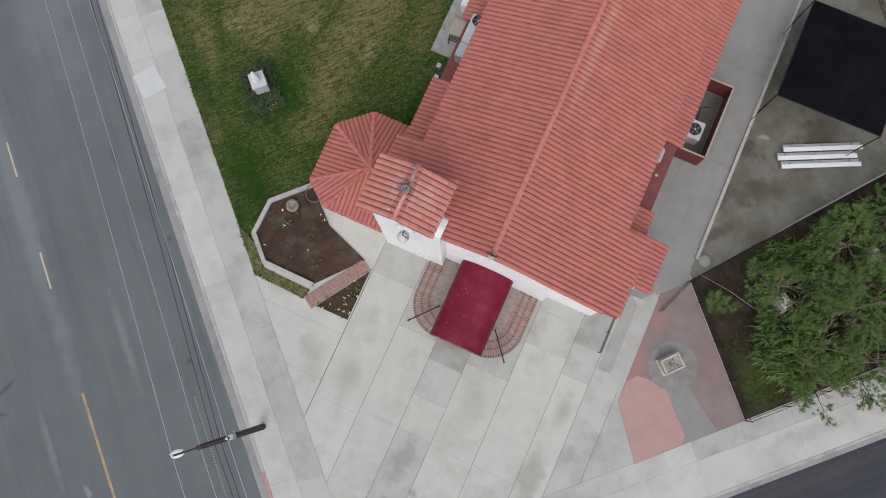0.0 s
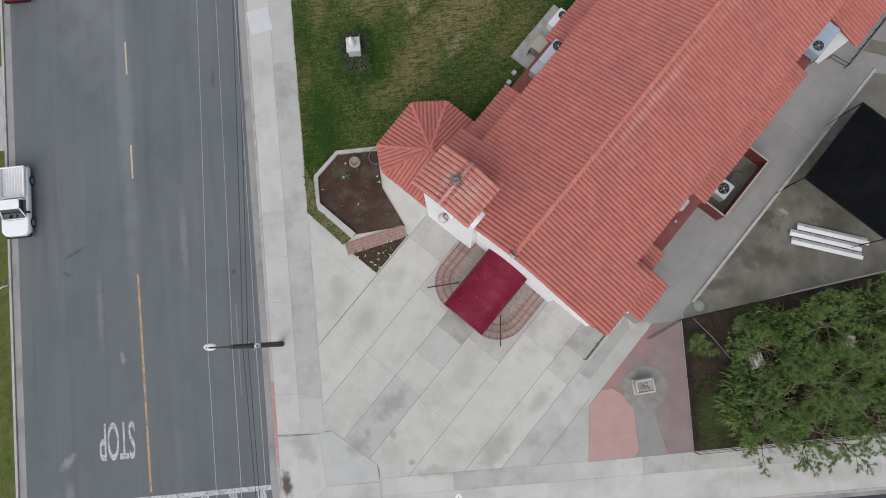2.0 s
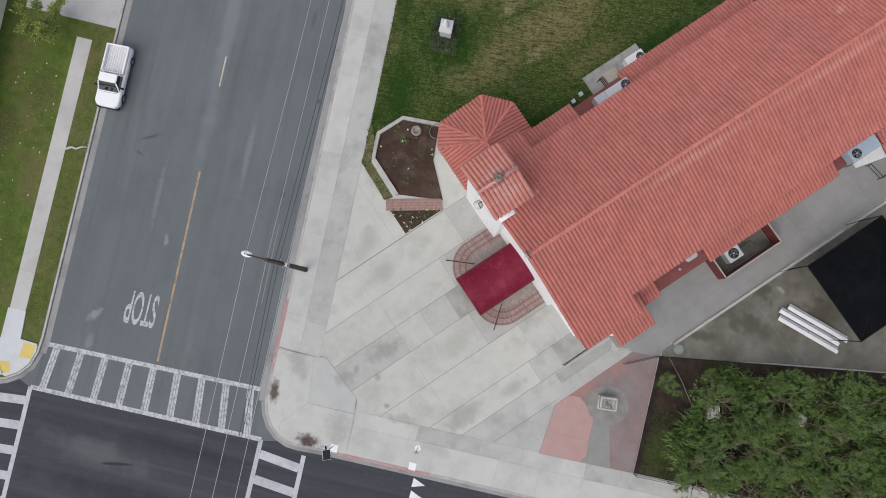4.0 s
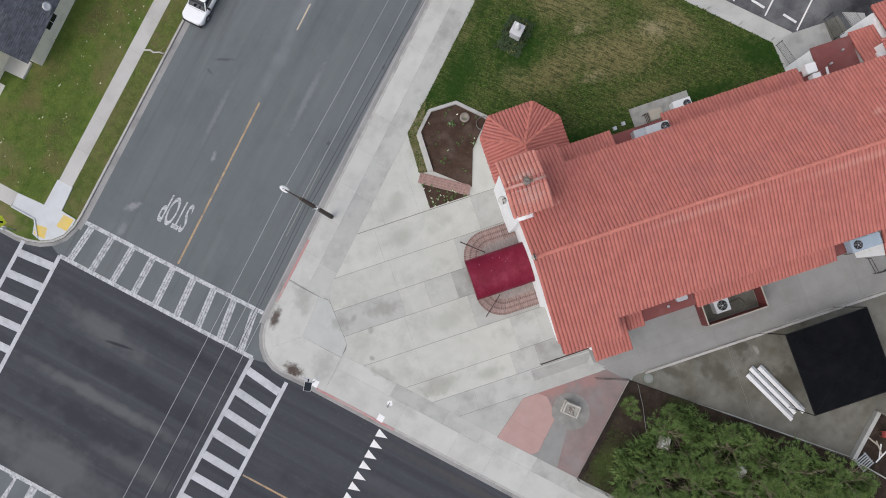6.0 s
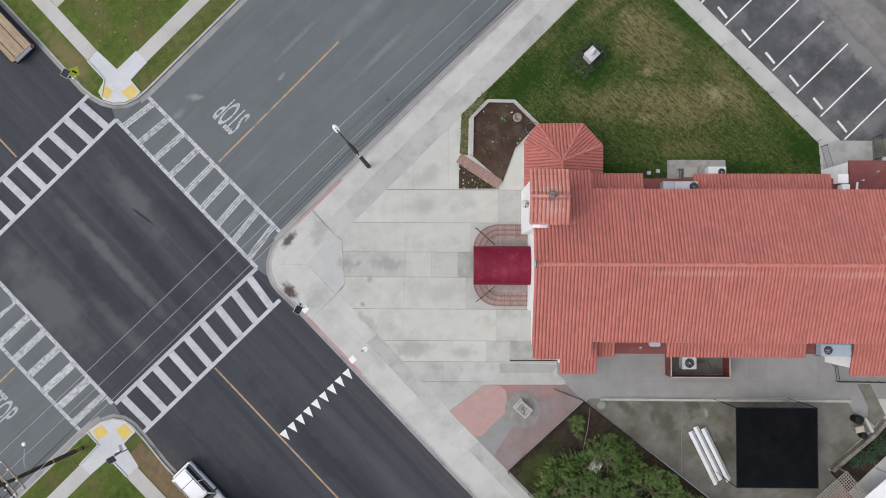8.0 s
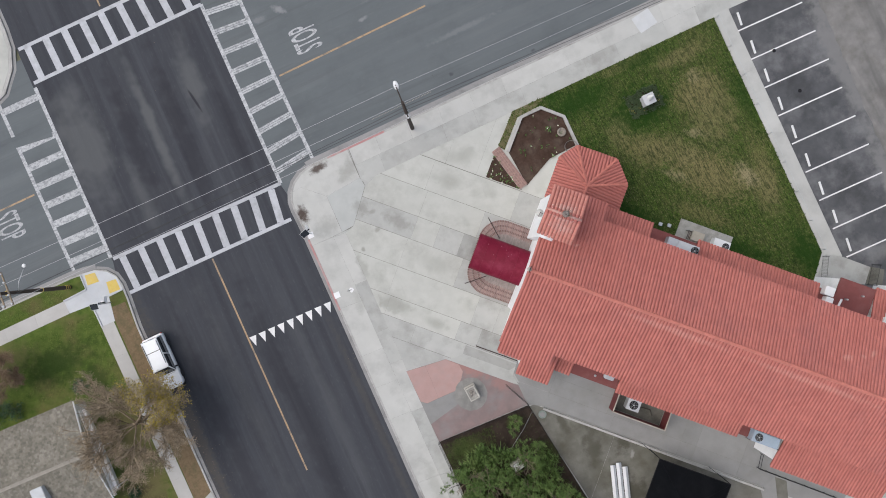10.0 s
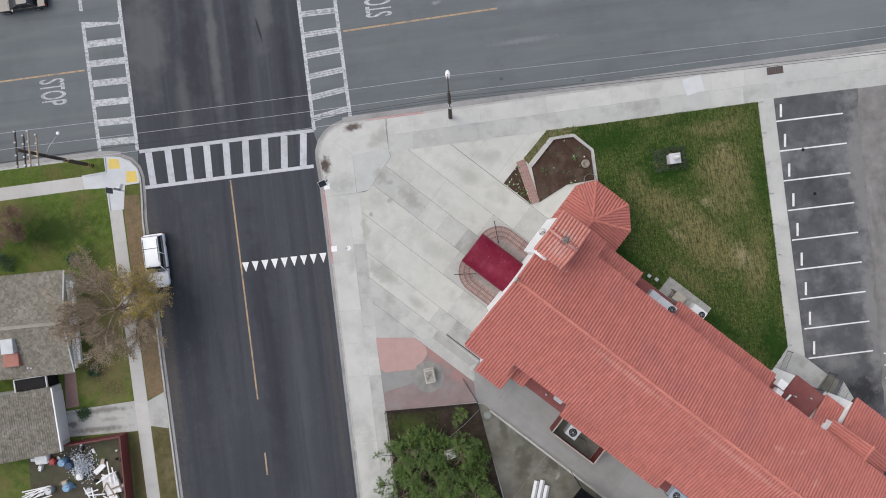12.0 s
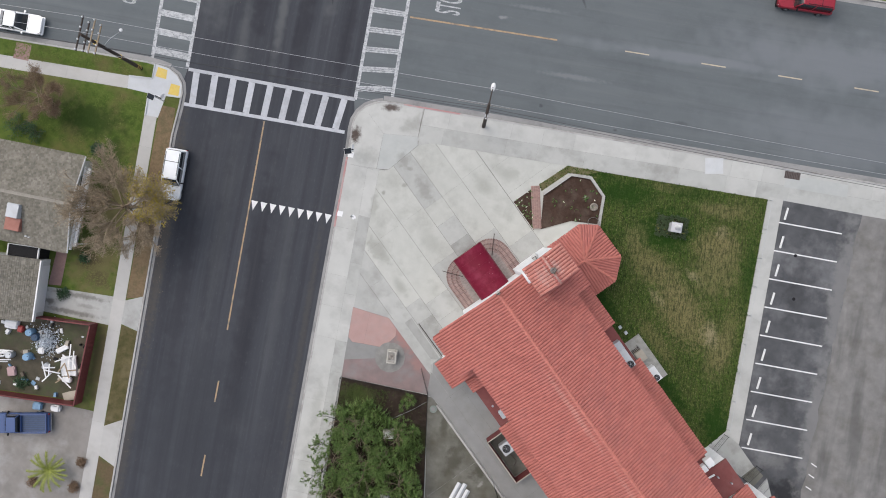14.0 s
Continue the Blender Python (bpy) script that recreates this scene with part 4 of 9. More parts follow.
for u0, u1, v0, v1 in ((9.0, 12.85, 4.9, 6.75), (6.75, 10.7, -6.75, -4.9), (21.3, 24.7, -6.7, -4.9), (23.4, 24.9, 4.9, 6.8)):
    f = box(u0 + 0.01, v0, 4.55, u1 - 0.01, v1, 4.78, bevel=0.02)
    part("flat_roof", f, M_FLATROOF, church, "dark red felt flat roof")
f = box(24.9, 4.9, 0.0, 27.8, 8.1, 4.5)
part("annex_wall", f, M_STUCCO, church, "white stucco annex")
f = box(24.85, 4.9, 4.5, 27.9, 8.2, 4.72, bevel=0.03)
part("flat_roof", f, M_FLATROOF, church, "dark red felt flat roof")
for u, v, z, h in ((26.9, 7.3, 4.72, 0.35), (25.7, 6.6, 4.72, 0.5)):
    part("vent_pipe", tube([(u, v, z), (u, v, z + h)], 0.07, 10), M_STEEL, church, "short white vent pipe")
part("vent_pipe", tube([(25.3, 5.6, 4.85), (25.4, 6.5, 4.85)], 0.09, 10), M_WHITE, church, "white duct lying on the flat roof")
# aisle walls
for name, a in (("aisle_wall", (4.6, 5.1, 24.9, 6.55)), ("aisle_wall", (4.6, -6.45, 24.0, -5.1)), ("porch_wall", (2.9, -7.8, 5.0, -5.3))):
    part(name, box(a[0], a[1], 0.0, a[2], a[3], 4.55 if name == "aisle_wall" else 4.75), M_STUCCO, church)
# rear cross roofs
dd = 0.36
sl = math.sqrt(1 + dd * dd)
roof(church, "rear_roof", (31.9, 0, 7.9), (0, 1, 0), (-1 / sl, 0, -dd / sl), [(2.0, 0), (6.9, 0), (6.9, 3.2 * sl), (5.6, 3.2 * sl), (2.0, 0.9)], "small cross roof of red barrel tiles", seed=8)
roof(church, "rear_roof", (31.9, 0, 7.9), (0, 1, 0), (1 / sl, 0, -dd / sl), [(2.0, 0), (6.9, 0), (6.9, 2.4 * sl), (2.0, 2.4 * sl)], seed=9)
ridge_tiles(church, [(31.9, 2.5, 7.95), (31.9, 6.9, 7.95)])
part("rear_wall", box(29.0, 5.0, 0, 34.2, 6.7, 6.6), M_STUCCO, church)
roof(church, "rear_roof", (0, 6.6, 5.9), (1, 0, 0), (0, 0.95, -0.3), [(29.97, 0), (38, 0), (38, 3.2), (29.97, 3.2)], "low rear roof of red barrel tiles", seed=10)
roof(church, "rear_roof", (0, 5.2, 5.45), (1, 0, 0), (0, 0.95, -0.3), [(27.95, 0.3), (29.95, 0.3), (29.95, 3.3), (27.95, 3.3)], seed=12)
part("rear_wall", box(28.1, 5.2, 0, 29.9, 7.9, 4.3), M_STUCCO, church)
part("rear_wall", box(29.95, 6.72, 0, 36.3, 9.2, 4.75), M_STUCCO, church)
roof(church, "rear_roof", (0, -5.4, 5.5), (1, 0, 0), (0, -0.95, -0.3), [(24.7, 0), (34, 0), (34, 3.0), (24.7, 3.0)], "low rear roof of red barrel tiles", seed=11)
part("rear_wall", box(25.0, -7.8, 0, 33.8, -5.12, 4.4), M_STUCCO, church)

# eight-sided chapel beside the tower
AP = Vector((2.75, 8.1, 5.0))
EAVE = [(0.0, 6.2), (0.0, 9.75), (1.05, 11.1), (4.5, 11.15), (6.0, 9.5), (6.0, 6.2)]
ez = 3.75
def facet(a, b, ridge0, ridge1, seed):
    """A roof face between the eave a-b and an upper edge."""
    a3, b3 = Vector((*a, ez)), Vector((*b, ez))
    e = (b3 - a3).normalized()
    mid = (ridge0 + ridge1) / 2
    foot = a3 + e * (mid - a3).dot(e)
    d = (foot - mid).normalized()
    n = e.cross(d)
    p0 = mid
    pts = []
    for q in (ridge0, ridge1, b3, a3) if (ridge0 - ridge1).length > 0.01 else (ridge0, b3, a3):
        pts.append(((q - p0).dot(e), (q - p0).dot(d)))
    roof(church, "chapel_roof", p0, e, d, pts, "fan-shaped chapel roof of red barrel tiles", seed=seed)


RI = Vector((2.75, 6.2, 5.0))
facet(EAVE[0], EAVE[1], RI, AP, 21)
facet(EAVE[1], EAVE[2], AP, AP, 22)
facet(EAVE[2], EAVE[3], AP, AP, 23)
facet(EAVE[3], EAVE[4], AP, AP, 24)
facet(EAVE[4], EAVE[5], AP, RI, 25)
for p in EAVE[1:5]:
    ridge_tiles(church, [tuple(AP + Vector((0, 0, 0.05))), (*p, ez + 0.06)], 0.12, "row of hip tiles")
ridge_tiles(church, [(2.75, 6.2, 5.05), tuple(AP + Vector((0, 0, 0.05)))], 0.12)
part("chapel_wall", prism([(0.4, 6.0), (0.4, 9.6), (1.25, 10.75), (4.3, 10.8), (5.6, 9.35), (5.6, 6.0)], 0, ez - 0.05), M_STUCCO, church, "white stucco chapel walls")

# bell tower
TU0, TU1, TV0, TV1, TZ = 0.0, 1.95, 2.95, 6.22, 11.95
tower = part("tower", prism([(TU0, TV0), (TU1, TV0), (TU1, TV1), (TU0, TV1)], 0.0, TZ), M_STUCCO, church, "white stucco bell tower")
sh_ = bmesh.new()
prof = [(0.0, 0.0), (1.5, 0.0), (1.5, 8.3), (1.35, 8.9), (1.0, 9.3), (0.55, 9.5), (0.0, 9.55)]
a = [sh_.verts.new((u, 2.6, z)) for u, z in prof]
b = [sh_.verts.new((u, 2.975, z)) for u, z in prof]
sh_.faces.new(a)
sh_.faces.new(b[::-1])
for i in range(len(prof)):
    j = (i + 1) % len(prof)
    sh_.faces.new((a[j], a[i], b[i], b[j]))
bmesh.ops.recalc_face_normals(sh_, faces=sh_.faces[:])
part("buttress", sh_, M_STUCCO, tower, "curved white stucco buttress")
tm, ta = 4.53, math.atan(0.33)
tw = 1.78 / math.cos(ta)
for sgn, sd in ((1, 31), (-1, 32)):
    roof(tower, "tower_roof", (0, tm, 12.6), (1, 0, 0), (0, sgn * math.cos(ta), -math.sin(ta)), [(-0.5, 0), (2.2, 0), (2.2, tw), (-0.5, tw)], "small gable roof of individual red barrel tiles", pieces=True, seed=sd)
gb = bmesh.new()
for u in (TU0, TU1 - 0.15):
    vs = [gb.verts.new((u + du, v, z)) for du in (0, 0.15) for v, z in ((TV0, TZ), (TV1, TZ), (tm, 12.44))]
    gb.faces.new(vs[:3]); gb.faces.new(vs[3:][::-1])
    for i in range(3):
        j = (i + 1) % 3
        gb.faces.new((vs[i], vs[j], vs[j + 3], vs[i + 3]))
bmesh.ops.recalc_face_normals(gb, faces=gb.faces[:])
part("gable", gb, M_STUCCO, tower)
mort = mat("whitewashed_mortar", (0.46, 0.2, 0.16), (0.54, 0.38, 0.34), 3, 0.9, 0.4, 20, (0.42, 0.17, 0.13), 1.5, 0.8)
part("ridge", tube([(-0.5, tm, 12.58), (2.2, tm, 12.58)], 0.12, 10), mort, tower, "mortared whitish ridge")
part("finial", lathe([(0.24, 0), (0.26, 0.08), (0.2, 0.14), (0.16, 0.2), (0.1, 0.2), (0.09, 0.1)], 14), mat("soot_stained_stone", (0.13, 0.11, 0.10), (0.34, 0.31, 0.29), 5, 0.9, 0.3), tower, "stained stone finial with a weed", at=pose(0.95, 4.6, 12.62))
weed = bmesh.new()
rw = random.Random(5)
for i in range(46):
    a_ = rw.uniform(0, 6.28)
    r_ = rw.uniform(0.2, 0.55)
    p = Vector((0.95, 4.6, 12.66))
    q = p + Vector((math.cos(a_) * r_, math.sin(a_) * r_, rw.uniform(0.05, 0.4)))
    s_ = Vector((-math.sin(a_), math.cos(a_), 0)) * 0.02
    vs = [weed.verts.new(x) for x in (p + s_, p - s_, q)]
    weed.faces.new(vs)
part("weed", weed, mat("dry_weed", (0.06, 0.05, 0.035), (0.11, 0.095, 0.06), 6, 0.9, 0.0, island=0.2), tower, "dark dry weed", kind="stuff")
# belfry opening and the bell in front
# lime and bird droppings about the tower's ridge
rd_ = random.Random(77)
drop = bmesh.new()
for i in range(70):
    w_ = min(rd_.expovariate(2.2), 1.2)
    sg = rd_.choice((-1, 1))
    u_ = rd_.gauss(0.95, 0.45) if i % 3 else rd_.uniform(-0.4, 2.1)
    u_ = max(-0.42, min(2.1, u_))
    r_ = 0.012 + 0.026 * rd_.random() ** 2
    m4 = Matrix.Translation((u_, tm + sg * w_ * math.cos(ta), 12.675 - w_ * math.sin(ta))) @ Matrix.Rotation(-sg * ta, 4, "X") @ Matrix.Diagonal((r_, r_ * rd_.uniform(1.0, 2.4), 0.035, 1))
    bmesh.ops.create_icosphere(drop, subdivisions=1, radius=1.0, matrix=m4)
part("droppings", drop, mat("lime_droppings", (0.44, 0.30, 0.27), (0.62, 0.52, 0.48), 5, 0.9, 0.1, island=0.15), tower, "whitish droppings and lime on the tiles", kind="stuff")
# no recess is cut: a black panel gives the opening's inner shade
part("opening", box(-0.02, 4.25, 9.4, 0.06, 5.3, 11.1, bevel=0.02), M_BLACK, tower, "black panel for the shade in the belfry opening")
ring = bmesh.new()
for i in range(20):
    a0, a1 = 2 * math.pi * i / 20, 2 * math.pi * (i + 1) / 20
    tube([(-0.12, 4.4 + 0.42 * math.cos(a0), 8.7 + 0.42 * math.sin(a0)), (-0.12, 4.4 + 0.42 * math.cos(a1), 8.7 + 0.42 * math.sin(a1))], 0.1, 8, ring, caps=False)
part("round_moulding", ring, M_STUCCO, tower, "round white moulding on the front")
part("bell", lathe([(0.30, 0), (0.27, 0.08), (0.2, 0.25), (0.16, 0.4), (0.05, 0.47)], 18), mat("pale_weathered_bell", (0.58, 0.57, 0.54), (0.72, 0.71, 0.68), 4, 0.7, 0.1, 30, (0.2, 0.19, 0.17), 2.0, 0.6), tower, "small bell on an iron bracket", at=pose(-0.42, 4.4, 8.35))
part("bracket", tube([(0, 4.4, 8.9), (-0.45, 4.4, 8.88), (-0.45, 4.1, 8.6)], 0.03, 6), M_BRONZE, tower)
# ornaments on the front
part("cross", join(box(-0.03, -0.04, 0, 0.03, 0.04, 0.75), box(-0.03, -0.26, 0.42, 0.03, 0.26, 0.5)), M_BRONZE, church, "small iron cross on the gable", at=pose(0.12, 0.02, RZ + 0.2))
part("cross_base", lathe([(0.16, 0), (0.17, 0.12), (0.1, 0.2), (0.1, 0.3)], 12), M_STONE, church, at=pose(0.12, 0.02, RZ + 0.08))
vent = part("gable_vent", box(0.45, -5.4, 7.0, 0.86, -4.75, 7.5, bevel=0.02), M_STUCCO, church, "boxed white wall vent")
part("louvre", box(0.44, -5.3, 7.08, 0.455, -4.85, 7.42), M_BLACK, vent, "dark louvre")
door = part("door", box(0.44, -1.05, 0.55, 0.5, 1.05, 2.75, bevel=0.01), mat("brown_door_wood", (0.09, 0.045, 0.025), (0.14, 0.075, 0.045), 3, 0.5, 0.1, stretch=(4, 4, 0.6)), church, "dark brown double entrance door")
part("handle", tube([(0.42, 0.08, 1.5), (0.42, 0.08, 1.8)], 0.02, 6), M_CHROME, door)

# ================= in front of the church =================
# barrel awning over the entrance
awn = holder("entrance_awning", CH, "maroon canvas barrel awning on a metal frame over the entrance", "awning")
cv = bmesh.new()
N_A, N_U = 14, 18
for s_, flip in ((1.0, False), (0.985, True)):
    rows_ = []
    for i in range(N_U + 1):
        u = -4.02 + (0.5 + 4.02) * i / N_U
        sag = -0.02 * abs(math.sin(math.pi * i / N_U * 5))
        rows_.append([cv.verts.new((u, s_ * 1.53 * math.cos(math.pi * j / N_A), 2.75 + s_ * (0.86 + sag) * math.sin(math.pi * j / N_A) - (1 - s_))) for j in range(N_A + 1)])
    for r0_, r1_ in zip(rows_, rows_[1:]):
        for j in range(N_A):
            f = (r0_[j], r0_[j + 1], r1_[j + 1], r1_[j])
            cv.faces.new(f[::-1] if flip else f).smooth = True
part("canvas", cv, M_CANVAS, awn, "maroon canvas")
for s_ in (-1, 1):
    part("valance", box(-4.03, s_ * 1.53 - 0.015, 2.45, 0.5, s_ * 1.53 + 0.015, 2.78), M_CANVAS, awn, "hanging canvas edge")
    part("post", tube([(-3.95, s_ * 1.48, KZ), (-3.95, s_ * 1.48, 2.8)], 0.035, 8), M_BRONZE, awn, "thin dark post")
for i in range(6):
    u = -4.0 + i * 0.9
    part("rib", tube([(u, 1.54 * math.cos(math.pi * j / 14), 2.752 + 0.868 * math.sin(math.pi * j / 14)) for j in range(15)], 0.011, 6), M_CANVAS, awn)

# round-ended brick steps
steps = holder("entrance_steps", CH, "rounded brick-edged entrance steps with a paved landing", "steps")


def d_outline(off, n=12):
    hw, fu, r = 3.4 - off, -3.98 + off, 2.05 - off * 0.75
    cy = 0.06
    pts = [(0.5, cy + hw), (fu + r, cy + hw)]
    pts += arc(fu + r, cy + hw - r, r, 90, 180, n)[1:]
    pts += arc(fu + r, cy - hw + r, r, 180, 270, n)
    pts += [(0.5, cy - hw)]
    return pts


for k_, off in enumerate((0.0, 0.40, 0.80)):
    z0, z1 = KZ, KZ + 0.15 * (k_ + 1)
    part("step", prism(d_outline(off), 0.0, z1 - 0.012), M_MORTAR, steps, "mortar bed of a step")
    line = d_outline(off)
    pts = [Vector(p) for p in line]
    seg = [(b_ - a_).length for a_, b_ in zip(pts, pts[1:])]
    total = sum(seg)
    for pitch, half, n0, n1, m_, what in ((0.15, 0.05, -0.01, 0.15, M_BRICKD, "row of dark brown nosing bricks"), (0.15, 0.068, 0.165, 0.38, M_BRICKJ, "row of faded pink tread bricks")):
        nb = int(total / pitch)
        verts, faces = [], []
        for i in range(nb):
            s_ = (i + 0.5) * total / nb
            j = 0
            while s_ > seg[j]:
                s_ -= seg[j]
                j += 1
            d_ = (pts[j + 1] - pts[j]).normalized()
            p_ = pts[j] + d_ * s_
            nrm = Vector((-d_.y, d_.x))
            base = len(verts)
            for zz in (z0 - 0.02 if k_ == 0 else z1 - 0.16, z1):
                for da, dn in ((-half, n0), (half, n0), (half, n1), (-half, n1)):
                    q = p_ + d_ * da + nrm * dn
                    verts.append((q.x, q.y, zz))
            for f in ((4, 5, 6, 7), (0, 1, 5, 4), (1, 2, 6, 5), (2, 3, 7, 6), (3, 0, 4, 7)):
                faces.append([base + x for x in f])
        me = bpy.data.meshes.new("brick_edge")
        me.from_pydata(verts, [], faces)
        me.validate()
        me.materials.append(m_)
        part("brick_edge", me, None, steps, what, kind="stuff")
# landing pavers
verts, faces = [], []
for i in range(-26, 27):
    for j in range(-38, 6):
        u, v = j * 0.105 + 0.0, i * 0.21 + 0.06 + (0.105 if j % 2 else 0)
        if u < -3.98 + 1.12 or abs(v - 0.06) > 2.25 or u > 0.42:
            continue
        if u < -1.9 and abs(v - 0.06) > 1.15 and math.hypot(u + 1.9, abs(v - 0.06) - 1.15) > 1.0:
            continue
        base = len(verts)
        for zz in (KZ + 0.40, KZ + 0.455):
            for da, dn in ((-0.048, -0.1), (0.048, -0.1), (0.048, 0.1), (-0.048, 0.1)):
                verts.append((u + da, v + dn, zz))
        for f in ((4, 5, 6, 7), (0, 1, 5, 4), (1, 2, 6, 5), (2, 3, 7, 6), (3, 0, 4, 7)):
            faces.append([base + x for x in f])
me = bpy.data.meshes.new("landing_pavers")
me.from_pydata(verts, [], faces)
me.validate()
me.materials.append(M_PAVER)
part("landing_pavers", me, None, steps, "small grey-brown pavers", kind="stuff")


def handrail(name, pts, label, at, posts=3, z=0.92, base=KZ, second=True):
    h = holder(name, at, label, "handrail", group="handrails")
    path = [Vector(p) for p in pts]
    part("top_rail", tube(path, 0.03, 8), M_BRONZE, h)
    if second:
        part("lower_rail", tube([p - Vector((0, 0, 0.4)) for p in path], 0.018, 6), M_BRONZE, h)
    for i in range(posts):
        t = i / (posts - 1)
        p = path[0].lerp(path[-1], t)
        part("post", tube([(p.x, p.y, p.z - z), p], 0.025, 8), M_BRONZE, h)
    return h


handrail("handrail", [(-3.8, 3.12, 1.05), (-2.3, 1.75, 1.5)], "dark iron step handrail on the brick steps", CH, 2, 0.9)
handrail("handrail", [(-3.75, -2.95, 1.05), (-2.25, -1.7, 1.5)], "dark iron step handrail on the brick steps", CH, 2, 0.9)
handrail("handrail", [(-0.95, -7.75, 1.05), (3.0, -7.73, 1.05)], "dark iron ramp handrail beside the side path", CH, 4, 0.92)

# planter with a low pale wall
pl_line = [(8.5, 6.45), (10.73, 8.87), (12.77, 9.0), (14.43, 7.46), (14.62, 4.45)]
thing("planter_wall", path_strip(pl_line, 0.27, 0.0, 0.0, 0.42), M_KERB, "low cream concrete planter wall round a flower bed", "planter")
soil = [ch(-4.09, 9.21), ch(-4.01, 12.45), ch(-2.63, 13.74), ch(-0.59, 13.74), ch(1.3, 11.84), ch(-0.5, 9.88), ch(-1.54, 7.03)]
thing("flower_bed", prism(soil, 0.0, 0.2), M_BED, "bare brown soil in the planter beside the chapel", "flower bed", kind="structure")
tri_bed = [ch(-5.2, 8.7), ch(-5.2, 6.46), ch(-1.85, 6.46)]
thing("flower_bed", prism(tri_bed, 0.0, 0.16), M_BED, "small triangular bed of dark soil with white flowers", "flower bed", kind="structure")
bridge = holder("brick_strip", Matrix.Identity(4), "strip of reddish bricks across the flower bed", "paving strip")
bx = bmesh.new()
band(ch(-5.25, 9.05), ch(-1.75, 6.78), 0.86, 0.05, 0.2, bx)
part("mortar", bx, M_MORTAR, bridge)
bd = (ch(-1.75, 6.78) - ch(-5.25, 9.05))
bl, bn = bd.length, Vector((-bd.y, bd.x, 0)).normalized()
bdir = bd.normalized()
brick_mesh = mesh_of("brick", box(-0.048, -0.10, -0.03, 0.048, 0.10, 0.03), M_BRICK)
turn_b = Matrix.Rotation(math.atan2(bdir.y, bdir.x), 4, "Z")
rb = random.Random(11)
for i in range(int(bl / 0.107)):
    for j in range(4):
        p = ch(-5.25, 9.05) + bdir * (0.06 + i * 0.107) + bn * (-0.315 + j * 0.21)
        part("brick", brick_mesh, None, bridge, at=Matrix.Translation((p.x, p.y, 0.19 + rb.uniform(-0.006, 0.008))) @ turn_b)
thing("stone_disc", lathe([(0.45, 0), (0.47, 0.18), (0.42, 0.24), (0.28, 0.26), (0.26, 0.16), (0.1, 0.14)], 24), mat("brownish_old_concrete", (0.20, 0.175, 0.145), (0.32, 0.285, 0.24), 4, 0.9, 0.3, 30, (0.1, 0.085, 0.07), 1.5, 0.7), "round pale concrete ring lying in the flower bed", "stone", at=pose(13.62, 6.22, 0.17) @ Matrix.Scale(0.85, 4))
hose_pts = [(13.9 + 0.55 * math.cos(a_ * 0.5), 4.75 + 0.5 * math.sin(a_ * 0.5), 0.3 + 0.012 * a_) for a_ in range(0, 26)]
thing("garden_hose", tube(hose_pts, 0.022, 6), mat("hose_rubber", (0.12, 0.11, 0.1), (0.16, 0.15, 0.14), 5, 0.6, 0.0), "loosely coiled grey garden hose beside the planter", "hose")


def tufts(name, spots, material, label, category, seed, n=9, r=0.16, h=0.2, w=0.025, flowers=None):
    """Clumps of thin blades at the spots."""
    rnd = random.Random(seed)
    verts, faces, mats = [], [], []
    for (x, y, z, k) in spots:
        for i in range(n):
            a_ = rnd.uniform(0, 6.283)
            rr, hh = rnd.uniform(0.3, 1) * r * k, rnd.uniform(0.5, 1) * h * k
            dx, dy = math.cos(a_), math.sin(a_)
            base = len(verts)
            verts += [(x - dy * w * k, y + dx * w * k, z), (x + dy * w * k, y - dx * w * k, z), (x + dx * rr * 0.6 + dy * w * k, y + dy * rr * 0.6 - dx * w * k, z + hh), (x + dx * rr * 0.6 - dy * w * k, y + dy * rr * 0.6 + dx * w * k, z + hh), (x + dx * rr * 1.3, y + dy * rr * 1.3, z + hh * 0.75)]
            faces += [(base, base + 1, base + 2, base + 3), (base + 3, base + 2, base + 4)]
            mats += [0, 0]
        if flowers and rnd.random() < flowers[1]:
            for i in range(3):
                a_, rr = rnd.uniform(0, 6.283), rnd.uniform(0, r * k)
                cx, cy, cz, s_ = x + rr * math.cos(a_), y + rr * math.sin(a_), z + h * k * rnd.uniform(0.8, 1.2), rnd.uniform(0.015, 0.035)
                base = len(verts)
                verts += [(cx - s_, cy - s_, cz), (cx + s_, cy - s_, cz), (cx + s_, cy + s_, cz), (cx - s_, cy + s_, cz)]
                faces += [(base, base + 1, base + 2, base + 3)]
                mats += [1]
    me = bpy.data.meshes.new(name)
    me.from_pydata(verts, [], faces)
    me.validate()
    me.materials.append(material)
    if flowers:
        me.materials.append(flowers[0])
        me.polygons.foreach_set("material_index", mats)
    ob = new(name, me)
    return tagged(ob, label, category, kind="stuff")


def scatter(poly, n, seed, z, k0=0.6, k1=1.4):
    rnd = random.Random(seed)
    xs_, ys_ = [p[0] for p in poly], [p[1] for p in poly]
    out = []
    while len(out) < n:
        x, y = rnd.uniform(min(xs_), max(xs_)), rnd.uniform(min(ys_), max(ys_))
        c = False
        for a_, b_ in zip(poly, list(poly[1:]) + [poly[0]]):
            if (a_[1] > y) != (b_[1] > y) and x < (b_[0] - a_[0]) * (y - a_[1]) / (b_[1] - a_[1]) + a_[0]:
                c = not c
        if c:
            out.append((x, y, z, rnd.uniform(k0, k1)))
    return out


